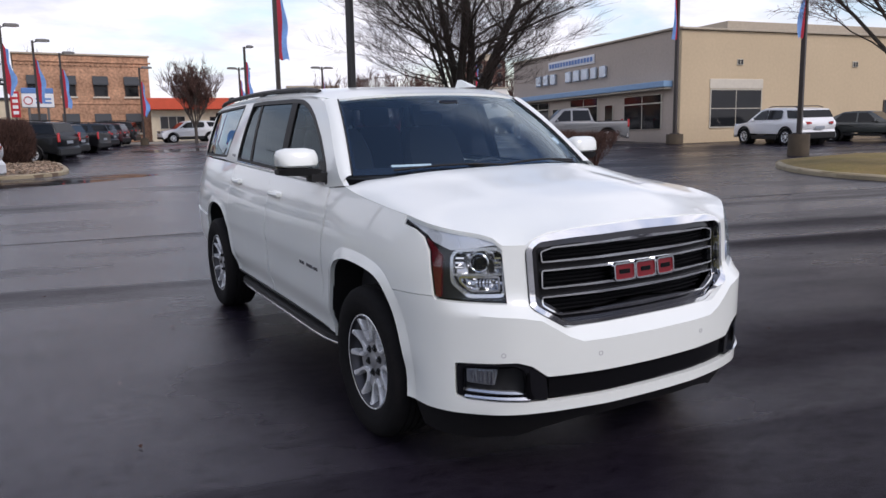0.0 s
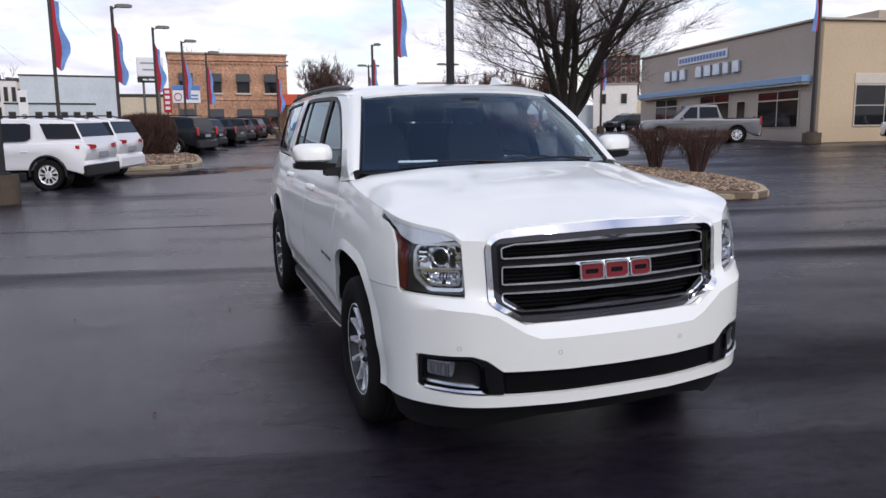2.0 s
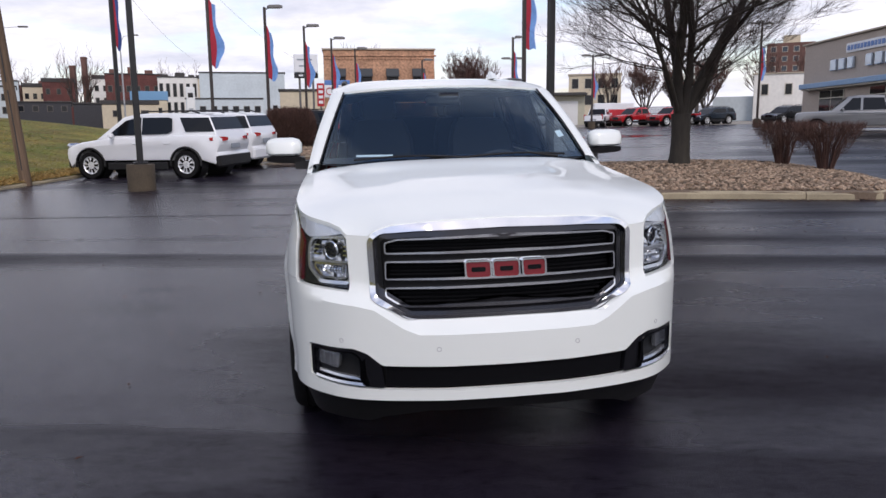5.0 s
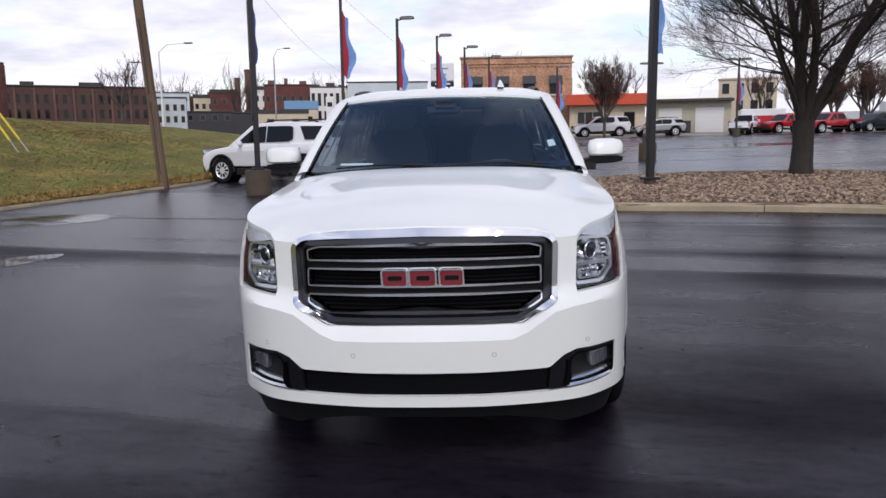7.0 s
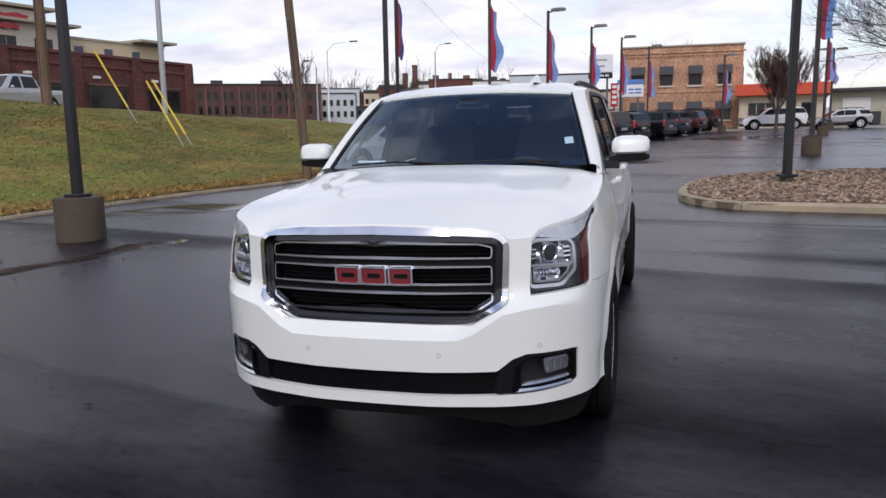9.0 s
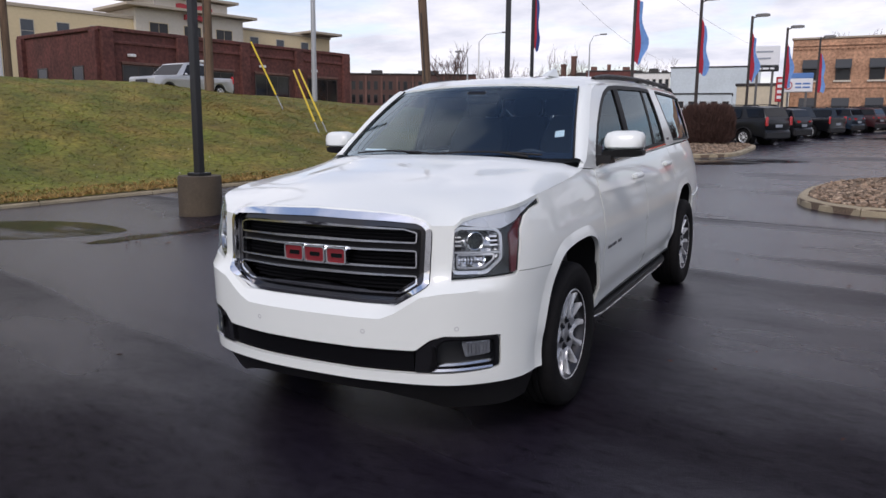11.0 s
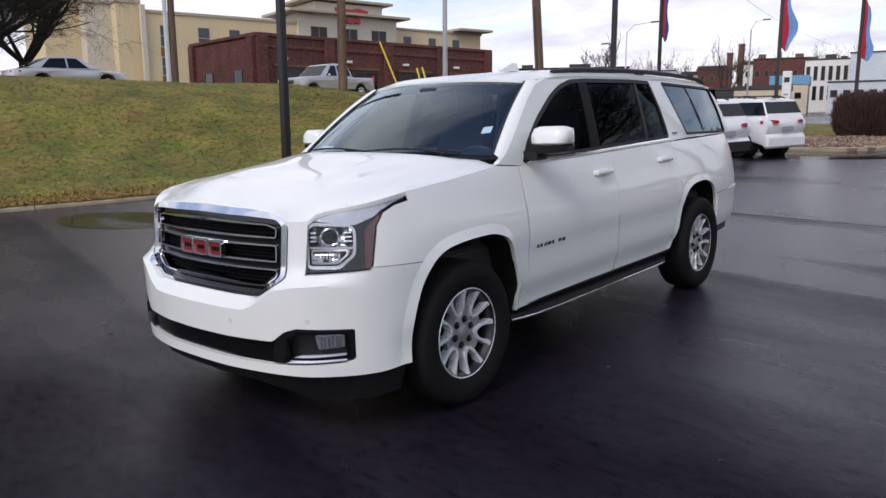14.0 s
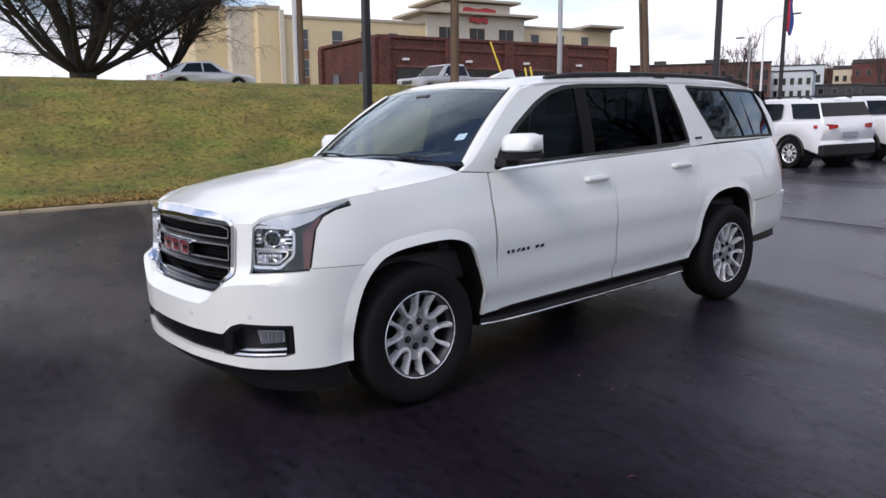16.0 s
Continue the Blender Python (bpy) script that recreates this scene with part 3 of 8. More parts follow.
def panel(name, outline, holes, fmap, mat, parent, label="", step=0.05, depth=0.018, smooth=40, rim=True, lines=()):
    """A sheet with openings: drawn as plane outlines, bent by fmap(u, v, depth), with its edges folded in by depth."""
    loops = [densify(p, step) for p in [outline] + list(holes)]
    flat, edges = [], []
    for lp in loops:
        k = len(flat)
        flat += lp
        edges += [(k + i, k + (i + 1) % len(lp)) for i in range(len(lp))]
    A = np.array(loops[0])
    lo, hi = A.min(0), A.max(0)
    gx, gy = np.meshgrid(np.arange(lo[0] + step / 2, hi[0], step), np.arange(lo[1] + step / 2, hi[1], step))
    P = np.column_stack([gx.ravel(), gy.ravel()])
    if len(P):
        keep = inside(loops[0], P) & (edge_distance(loops[0], P) > step * 0.35)
        for h in loops[1:]:
            keep &= ~inside(h, P) & (edge_distance(h, P) > step * 0.35)
        for ln in lines:
            Q = np.array(ln)
            d = np.min([np.linalg.norm(P - q, axis=1) for q in np.array(densify(ln, step / 3)[:-1])], axis=0)
            keep &= d > step * 0.3
        flat = flat + [tuple(p) for p in P[keep]]
    for ln in lines:
        for a, b in zip(ln, ln[1:]):
            k = max(1, math.ceil(math.hypot(b[0] - a[0], b[1] - a[1]) / step))
            pts = [(a[0] + (b[0] - a[0]) * i / k, a[1] + (b[1] - a[1]) * i / k) for i in range(k + 1)]
            ok = inside(loops[0], pts)
            for h in loops[1:]:
                ok &= ~inside(h, pts)
            for i in range(k):
                if ok[i] and ok[i + 1]:
                    edges.append((len(flat), len(flat) + 1))
                    flat += [pts[i], pts[i + 1]]
    vs, _, fs, *_ = delaunay_2d_cdt([Vector(p) for p in flat], edges, [], 0, 1e-6)
    C = np.array([[sum(vs[i][a] for i in f) / len(f) for a in (0, 1)] for f in fs])
    ok = inside(loops[0], C)
    for h in loops[1:]:
        ok &= ~inside(h, C)
    g = Geo()
    g.add([fmap(p[0], p[1], 0.0) for p in vs], [tuple(f) for f, k in zip(fs, ok) if k])
    if rim:
        for lp in loops:
            g.loft([[fmap(u, v, 0.0) for u, v in lp], [fmap(u, v, depth) for u, v in lp]], True, False)
    return g.ob(name, mat, parent, label, smooth)

# ---- ground, bank, islands ----
ground = Geo()
ring_r = [0.0, 6, 12, 20, 32, 50, 80, 130, 220, 400, 900, 2600]
gv, gf = [(0.0, 0.0, 0.0)], []
for r in ring_r[1:]:
    gv += [(r * math.cos(2 * math.pi * k / 48), r * math.sin(2 * math.pi * k / 48), 0.0) for k in range(48)]
for k in range(48):
    gf.append((0, 1 + k, 1 + (k + 1) % 48))
for i in range(len(ring_r) - 2):
    for k in range(48):
        a, b = 1 + i * 48 + k, 1 + i * 48 + (k + 1) % 48
        gf.append((a, a + 48, b + 48, b))
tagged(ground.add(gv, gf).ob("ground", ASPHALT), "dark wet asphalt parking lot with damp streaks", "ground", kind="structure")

BANK_EDGE = [(-15.5, -60), (-14.9, -25), (-14.0, -12), (-12.55, 0), (-11.6, 4.4), (-11.0, 8.2), (-10.2, 11.8), (-9.2, 14.8), (-8.5, 17.8), (-7.9, 21.5), (-6.6, 26.5), (-5.4, 33), (-5.6, 41), (-9, 52), (-16, 62)]
edge_pts = catmull(BANK_EDGE, 10)
HC_Y, HC_Z = [-60, 0, 8, 15, 22, 30, 45, 62], [3.8, 3.45, 3.2, 2.95, 2.65, 2.3, 1.9, 1.5]


def bank_height(y, d):
    h = float(np.interp(y, HC_Y, HC_Z))
    t = min(max(d / float(np.interp(y, [0, 15, 30], [12.0, 12.5, 17.0])), 0), 1)
    return 0.10 + (h - 0.10) * (t * t * (3 - 2 * t) * 0.65 + 0.35 * t)


bank_cols = [0, 0.25, 0.7, 1.3, 2, 3, 4, 5, 6, 7, 8, 9, 10, 11, 12, 13, 14.5, 17, 21, 28, 40, 60, 100, 200, 420]
bank, rows = Geo(), []
for i, p in enumerate(edge_pts):
    t = (edge_pts[min(i + 1, len(edge_pts) - 1)] - edge_pts[max(i - 1, 0)]).normalized()
    nrm = (Vector((-t.y, t.x)) * 0.35 + Vector((-1, 0.05)) * 0.65).normalized()
    rows.append((p, nrm))


def bank_point(i, d):
    p, nrm = rows[i]
    q = p + nrm * d
    z = bank_height(p.y, d) + (0.07 * noise.noise((q.x * 0.35, q.y * 0.35, 0)) + 0.03 * noise.noise((q.x * 1.4, q.y * 1.4, 3))) * min(d / 2, 1)
    return (q.x, q.y, z)


bank.loft([[bank_point(i, d) for d in bank_cols] for i in range(len(rows))], False, False)
tagged(bank.ob("grass_bank", SOIL_GRASS, smooth=60), "sloping winter grass bank, green with straw patches", "grass", kind="structure")

BANK_GRID = [[Vector(bank_point(i, d)) for d in bank_cols] for i in range(len(rows))]


def on_bank(i, f, d):
    """A point of the bank's surface between rows i and i + 1, at distance d behind the kerb."""
    c = max(k for k in range(len(bank_cols) - 1) if bank_cols[k] <= d)
    t = (d - bank_cols[c]) / (bank_cols[c + 1] - bank_cols[c])
    a, b = BANK_GRID[i], BANK_GRID[min(i + 1, len(rows) - 1)]
    return a[c].lerp(a[c + 1], t).lerp(b[c].lerp(b[c + 1], t), f)


# blades, thickest on the slope that faces the lot
rng = random.Random(4)
tuft, straw = Geo(), Geo()
for k in range(52000):
    i = rng.randrange(18, len(rows) - 25)
    d = 0.1 + 13.5 * rng.random() ** 1.15
    x, y, z = on_bank(i, rng.random(), d)
    g = straw if (d < 0.6 or rng.random() < 0.03) else tuft
    for b in range(2):
        a, h, w = rng.uniform(0, 6.28), rng.uniform(0.012, 0.034), rng.uniform(0.008, 0.018)
        bx, by = x + rng.uniform(-0.06, 0.06), y + rng.uniform(-0.06, 0.06)
        lx, ly = rng.uniform(-0.14, 0.14), rng.uniform(-0.14, 0.14)
        g.add([(bx - w * math.cos(a), by - w * math.sin(a), z - 0.02), (bx + w * math.cos(a), by + w * math.sin(a), z - 0.02), (bx + lx, by + ly, z + h)], [(0, 1, 2)])
# a band of dead straw behind the kerb
for k in range(12000):
    i = rng.randrange(18, len(rows) - 45)
    d = 0.05 + 0.85 * rng.random() ** 1.3
    x, y, z = on_bank(i, rng.random(), d)
    a, w = rng.uniform(0, 6.28), rng.uniform(0.012, 0.026)
    straw.add([(x - w * math.cos(a), y - w * math.sin(a), z - 0.015), (x + w * math.cos(a), y + w * math.sin(a), z - 0.015), (x + rng.uniform(-0.14, 0.14), y + rng.uniform(-0.14, 0.14), z + rng.uniform(0.02, 0.06))], [(0, 1, 2)])
# straw patches worn into the turf near the crest
ROW_Y = [p.y for p, _ in rows]
for yc, dc, sy_, sd, count in ((23.5, 8.5, 2.6, 1.6, 8200), (15.0, 8.0, 1.8, 1.3, 2200), (9.0, 5.5, 1.6, 1.0, 1000), (19.0, 4.2, 1.2, 0.8, 900)):
    for k in range(count):
        yy, d = rng.gauss(yc, sy_), rng.gauss(dc, sd)
        i = min(range(len(rows)), key=lambda j: abs(ROW_Y[j] - yy))
        x, y, z = on_bank(i, rng.random(), max(d, 0.3))
        a, h, w = rng.uniform(0, 6.28), rng.uniform(0.015, 0.03), rng.uniform(0.012, 0.03)
        straw.add([(x - w * math.cos(a), y - w * math.sin(a), z - 0.015), (x + w * math.cos(a), y + w * math.sin(a), z - 0.01), (x + rng.uniform(-0.22, 0.22), y + rng.uniform(-0.22, 0.22), z + h)], [(0, 1, 2)])
tagged(tuft.ob("grass", BLADES), "short green and tan grass blades on the bank", "grass", kind="stuff")
tagged(straw.ob("dry_grass", DRY_GRASS), "straw-coloured dead grass along the kerb", "grass", kind="stuff")
fringe = Geo()
for k in range(27000):
    i = rng.randrange(18, len(rows) - 25)
    p, nrm = rows[i]
    q = p + nrm * rng.uniform(0.14, 0.90) + Vector((rng.uniform(-0.2, 0.2), rng.uniform(-0.5, 0.5)))
    a, w = rng.uniform(0, 6.28), rng.uniform(0.016, 0.045)
    fringe.add([(q.x - w * math.cos(a), q.y - w * math.sin(a), 0.10), (q.x + w * math.cos(a), q.y + w * math.sin(a), 0.10), (q.x + rng.uniform(-0.1, 0.1), q.y + rng.uniform(-0.1, 0.1), 0.10 + rng.uniform(0.02, 0.075))], [(0, 1, 2)])
tagged(fringe.ob("leaf_litter", DRY_GRASS), "matted tan leaf litter beside the kerb", "grass", kind="stuff")


def kerb_run(name, pts, label, closed=False, inner=-0.15, top=0.15):
    """A kerb of cast lengths: each its own piece with a joint between."""
    line = [Vector(p) for p in pts]
    if closed:
        line.append(line[0])
    length = [0.0]
    for a, b in zip(line, line[1:]):
        length.append(length[-1] + (b - a).length)
    base = thing(name, label, "kerb", kind="structure")

    def at(s):
        s = min(max(s, 0), length[-1])
        for i in range(len(line) - 1):
            if s <= length[i + 1]:
                t = (s - length[i]) / max(length[i + 1] - length[i], 1e-9)
                d = (line[i + 1] - line[i]).normalized()
                return line[i].lerp(line[i + 1], t), Vector((-d.y, d.x))
        d = (line[-1] - line[-2]).normalized()
        return line[-1], Vector((-d.y, d.x))
    s, step = 0.0, 2.4
    while s < length[-1] - 0.05:
        e = min(s + step, length[-1])
        rings = []
        for k in range(5):
            p, nn = at(s + 0.008 + (e - s - 0.016) * k / 4)
            rings.append([(*(p + nn * o), z) for o, z in ((-0.15 * inner, -0.02), (-0.13 * inner, top - 0.04), (inner * 0.05, top - 0.01), (inner * 0.4, top), (inner, top), (inner, -0.02))])
        Geo().loft(rings).ob("kerb_stone", KERB, base, "", 40)
        s = e


flecks = Geo()
for k in range(170):
    i = rng.randrange(18, len(rows) - 45)
    x, y, z = on_bank(i, rng.random(), 1.0 + 3.2 * rng.random())
    a, w = rng.uniform(0, 6.28), rng.uniform(0.010, 0.024)
    flecks.add([(x + w * math.cos(a), y + w * math.sin(a), z + 0.02), (x - w * math.sin(a), y + w * math.cos(a), z + 0.045), (x - w * math.cos(a), y - w * math.sin(a), z + 0.03), (x + w * math.sin(a), y - w * math.cos(a), z + 0.025)], [(0, 1, 2, 3)])
tagged(flecks.ob("pale_leaves", PALE_LEAF), "small pale fallen leaves scattered low on the grass bank", "leaves", kind="stuff")

kerb_run("bank_kerb", [(p.x, p.y) for p in edge_pts[12:-20]], "pale concrete kerb along the foot of the grass bank", inner=0.30, top=0.09)

ISLAND = [tuple(p) for p in catmull([(1.55, 11.2), (1.72, 10.0), (2.4, 9.2), (3.6, 8.88), (5.5, 8.42), (7.2, 7.72), (8.25, 7.42), (8.95, 7.95), (9.75, 9.3), (10.2, 11.2), (10.2, 13.2), (8.9, 14.8), (6.2, 15.4), (3.2, 15.0), (1.9, 13.4)], 6, True)]
HEDGE_ISLAND = [tuple(p) for p in catmull([(-5.8, 23.9), (-3.4, 23.6), (-1.9, 24.0), (-1.25, 25.4), (-1.2, 29.0), (-1.4, 32.0), (-2.6, 33.4), (-5.2, 33.0), (-6.1, 29)], 6, True)]
SIDE_ISLAND = [tuple(p) for p in catmull([(15.4, 9.7), (14.3, 7.0), (14.6, 3.0), (17, 1.5), (21, 3.0), (23.5, 8), (22, 11.2), (18.0, 11.6)], 6, True)]


def mound(poly, x, y, rise, base=0.11):
    e = float(edge_distance(poly, [(x, y)])[0])
    t = min(e / 2.2, 1)
    return base + rise * t * (2 - t) + 0.03 * noise.noise((x * 1.1, y * 1.1, 0))


def island(name, poly, mat, label, rise):
    ob = panel(name, poly, [], lambda u, v, d: (u, v, mound(poly, u, v, rise) - d * 4), mat, None, "", 0.4, 0.03, 60)
    return tagged(ob, label, "island", kind="structure")


island("gravel_island", ISLAND, MULCH, "raised parking island covered with brown river stones", 0.17)
island("hedge_bed", HEDGE_ISLAND, MULCH, "gravel bed under a trimmed brown hedge", 0.12)
island("grass_island", SIDE_ISLAND, DRY_TURF, "grassy parking island with straw patches", 0.16)
for poly, nm, lb in ((ISLAND, "island_kerb", "tan concrete kerb round the gravel island"), (HEDGE_ISLAND, "hedge_kerb", "tan concrete kerb round the hedge bed"), (SIDE_ISLAND, "grass_kerb", "tan concrete kerb round the grass island")):
    kerb_run(nm, poly, lb, True, 0.16, 0.13)

# loose stones: the front of the island one by one, the rest as one mass
stone_shapes = []
for k in range(6):
    pts = []
    for i in range(4):
        th = math.pi * (i + 0.5) / 4
        for j in range(6):
            ph = 2 * math.pi * j / 6 + 0.4 * i
            r = 1 + 0.28 * rng.uniform(-1, 1)
            pts.append((r * math.sin(th) * math.cos(ph), 0.7 * r * math.sin(th) * math.sin(ph), 0.45 * r * math.cos(th)))
    stone_shapes.append(pts)
stone_faces = [(i * 6 + j, i * 6 + (j + 1) % 6, i * 6 + 6 + (j + 1) % 6, i * 6 + 6 + j) for i in range(3) for j in range(6)] + [tuple(range(5, -1, -1)), tuple(range(18, 24))]


def mounds(poly, P, rise, base=0.11):
    t = np.minimum(edge_distance(poly, P) / 2.2, 1)
    return base + rise * t * (2 - t)


def scatter(poly, n, name, label, rise, size=(0.025, 0.06), box_=None):
    A = np.array(poly)
    lo, hi = (A.min(0), A.max(0)) if box_ is None else box_
    P = np.random.RandomState(7).uniform(lo, hi, (n * 3, 2))
    P = P[inside(poly, P) & (edge_distance(poly, P) > 0.17)][:n]
    Z = mounds(poly, P, rise)
    g = Geo()
    for (x, y), z in zip(P.tolist(), Z.tolist()):
        m = Matrix.Translation((x, y, z + 0.012 + 0.03 * noise.noise((x * 1.1, y * 1.1, 0)))) @ Euler((rng.uniform(-0.6, 0.6), rng.uniform(-0.6, 0.6), rng.uniform(0, 6.28))).to_matrix().to_4x4() @ Matrix.Scale(rng.uniform(*size), 4)
        g.add([m @ Vector(p) for p in rng.choice(stone_shapes)], stone_faces)
    return tagged(g.ob(name, STONE), label, "stones", kind="stuff")


scatter(ISLAND, 7000, "river_stones", "tan, brown and grey river stones on the island", 0.17)
scatter(ISLAND, 4200, "river_stones", "tan, brown and grey river stones along the island edge", 0.17, (0.025, 0.06), (np.array([1.5, 7.8]), np.array([10.5, 11.0])))
scatter(HEDGE_ISLAND, 2600, "bed_stones", "tan river stones in the hedge bed", 0.12, (0.03, 0.07))

# sealed paving joints, puddles and windblown scraps on the asphalt
def joint(x0, x1, v, w, seed):
    r, g = random.Random(seed), Geo()
    xs = np.linspace(x0, x1, 60)
    rows_ = []
    for x in xs:
        c = v - 0.2 * x + 0.05 * noise.noise((x * 0.5, seed, 0))
        h = w * (0.7 + 0.5 * abs(noise.noise((x * 1.3, seed, 5))))
        rows_.append([(x, c - h / 2, 0.004), (x, c + h / 2, 0.004)])
    g.loft(rows_, False, False)
    return tagged(g.ob("paving_joint", TAR), "dark sealed joint between paving lanes", "road marking", kind="structure")


far_strip = panel("far_road", [(-1.5, 59.5), (22, 56.5), (60, 47), (64, 60), (26, 65.5), (-1.5, 66.5)], [], lambda u, v, d: (u, v, 0.006 - d), FAR_CONCRETE, None, "", 4.0, 0.004)
tagged(far_strip, "pale concrete road at the far edge of the lot", "road", kind="structure")
joint(-7, 14, 8.1, 0.045, 0)


def puddle(pts, label):
    ob = panel("puddle", [tuple(p) for p in catmull(pts, 6, True)], [], lambda u, v, d: (u, v, 0.005 - d), WATER, None, "", 0.25, 0.004)
    return tagged(ob, label, "puddle", kind="structure")


puddle([(-6.55, 2.6), (-6.5, 3.3), (-6.2, 3.75), (-6.15, 4.3), (-6.2, 5.1), (-5.6, 5.5), (-5.45, 5.2), (-5.75, 4.5), (-5.85, 3.9), (-6.1, 3.3), (-6.25, 2.7)], "thin puddle lying along a dip in the asphalt")
puddle([(-10.3, 2.7), (-9.8, 3.5), (-8.4, 3.9), (-7.0, 3.6), (-7.2, 2.9), (-7.9, 2.3), (-9.0, 2.1)], "shallow brown puddle near the grass kerb")
puddle([(-9.6, 8.2), (-8.9, 9.8), (-7.6, 10.2), (-6.9, 9.3), (-7.9, 8.3)], "shallow puddle near the grass kerb")
puddle([(-3.5, 22.5), (0.5, 23.3), (1.2, 22.2), (-1.0, 20.2), (-4.2, 19.9)], "wide shallow puddle in the drive")
puddle([(2.8, 44), (6.5, 46), (8.5, 43.5), (5, 40.5)], "wide shallow puddle in the far lot")
puddle([(10.5, 37), (14, 38.6), (17.5, 36.4), (13.5, 34.6)], "wide shallow puddle in the far lot")
scraps = Geo()
for k in range(900):
    if k < 240:
        x, y = rng.uniform(-6.6, -5.3), rng.uniform(2.5, 5.6)
    elif k < 780:
        x = rng.uniform(2.2, 8.2)
        y = 9.05 - 0.24 * (x - 2) - 0.06 - 0.42 * rng.random() ** 2
    else:
        x, y = rng.uniform(-9, 8), rng.uniform(-2.5, 8)
        if abs(x) < 1.2 and -1.2 < y < 4.9:
            continue
    a, w = rng.uniform(0, 6.28), rng.uniform(0.008, 0.028)
    c, s_ = math.cos(a), math.sin(a)
    scraps.add([(x + w * c, y + w * s_, 0.012), (x - 0.5 * w * s_, y + 0.5 * w * c, 0.020), (x - w * c, y - w * s_, 0.010), (x + 0.5 * w * s_, y - 0.5 * w * c, 0.016)], [(0, 1, 2, 3)])
tagged(scraps.ob("leaf_scraps", DEBRIS), "scattered brown leaf scraps on the asphalt", "debris", kind="stuff")

# ---- the white utility vehicle, nose towards -y, front axle at the origin ----
suv = thing("suv", "large white four-door sport utility vehicle parked on wet asphalt", "car", pose(-0.022, 0.116, 0, 0, 0, 0.32))
BASE = catmull([(0, -1.055), (0.16, -1.05), (0.315, -1.037), (0.555, -0.985), (0.743, -0.901), (0.89, -0.751), (0.958, -0.62), (0.996, -0.476), (1.019, -0.25),
                (1.024, 0.25), (1.005, 1.0), (1.0, 1.8), (1.0, 2.6), (0.995, 3.2), (0.985, 3.7), (0.96, 4.12), (0.90, 4.42), (0.78, 4.55), (0.5, 4.61), (0, 4.63)], 40)
BXY = np.array([(p.x, p.y) for p in BASE])
BXY[:, 0] = np.maximum(BXY[:, 0], 0)
BS = np.concatenate([[0], np.cumsum(np.linalg.norm(np.diff(BXY, axis=0), axis=1))])
_t = np.gradient(BXY, axis=0)
_t = np.column_stack([np.convolve(np.pad(_t[:, a], 30, mode="edge"), np.ones(61) / 61, "valid") for a in (0, 1)])
_t[0] = (1, 0)
_t /= np.linalg.norm(_t, axis=1)[:, None]
BN = np.column_stack([_t[:, 1], -_t[:, 0]])


def sp(x, y):
    """The way along the plan's outline to the foot of a point."""
    return float(BS[np.argmin((BXY[:, 0] - x) ** 2 + (BXY[:, 1] - y) ** 2)])


def sy(y):
    return sp(1.0, y)


SIDE_Z = [0.18, 0.30, 0.36, 0.42, 0.50, 0.545, 0.60, 0.74, 0.785, 0.815, 0.88, 1.0, 1.12, 1.2, 1.26, 1.30, 1.34]
SIDE_D = [0.03, 0.03, 0.045, 0.062, 0.052, 0.026, 0.020, 0.017, 0.0125, 0.007, 0.006, 0.020, 0.048, 0.070, 0.092, 0.112, 0.13]
S_A, S_B, S_F = sp(0.68, -0.935), sp(0.955, -0.60), sy(-0.2)
CREASE_S, CREASE_Z = [0.0, 0.40, 0.47, 0.60, 0.70, 0.95, 1.2], [0.672, 0.672, 0.700, 0.782, 0.800, 0.812, 0.815]


_z = np.linspace(0.10, 1.40, 261)
_d = np.interp(_z, SIDE_Z, SIDE_D)
_g = np.exp(-0.5 * (np.arange(-12, 13) * 0.005 / 0.016) ** 2)
SMOOTH_D = np.convolve(np.pad(_d, 12, mode="edge"), _g / _g.sum(), "valid")


def front_inset(s, z):
    k = z - np.interp(s, CREASE_S, CREASE_Z)
    if k <= 0:
        return 0.012 * max(0, (0.37 - z) / 0.05) + 0.004 * (-k / 0.3)
    return np.interp(k, [0, 0.02, 0.05, 0.08, 0.30, 0.42], [0, 0.026, 0.062, 0.075, 0.090, 0.097]) + np.interp(z, [1.10, 1.145, 1.175, 1.22], [0, 0.014, 0.05, 0.10])


def inset(s, z):
    b = min(max((s - S_A) / (S_B - S_A), 0), 1)
    b = b * b * (3 - 2 * b)
    side = np.interp(z, _z, SMOOTH_D)
    if s < S_F:
        t = min(max((S_F - s) / (S_F - S_B), 0), 1)
        side = side * (1 - t) + (np.interp(z, [0.3, 0.81, 0.88], [0.008, 0.004, 0.006]) if z < 0.88 else side) * t
    return front_inset(s, z) * (1 - b) + side * b


def wrap(s, z, depth=0.0):
    a = abs(s)
    d = inset(a, z) + depth
    x, y = np.interp(a, BS, BXY[:, 0]) - d * np.interp(a, BS, BN[:, 0]), np.interp(a, BS, BXY[:, 1]) - d * np.interp(a, BS, BN[:, 1])
    return (float(math.copysign(1, s) * max(x, 0)) if a > 0.02 else float(s), float(y), float(z))


def mirrored(poly):
    return [(-u, v) for u, v in reversed(poly)]


def both(poly):
    """A closed outline across the middle, from its half given from the bottom middle to the top middle."""
    return list(poly) + mirrored(poly)


def side_parts(name, poly, holes, mat, label="", depth=0.02, proud=0.0, step=0.05, fmap=None, parent=None, rim=True, lines=()):
    f = fmap or wrap
    out = []
    for sg in (1, -1):
        flip = (lambda p: [(sg * u, v) for u, v in p])
        out.append(panel(name, flip(poly), [flip(h) for h in holes], (lambda u, v, d: f(u, v, d - proud)), mat, parent or suv, label, step, depth, rim=rim, lines=[flip(ln) for ln in lines]))
    return out


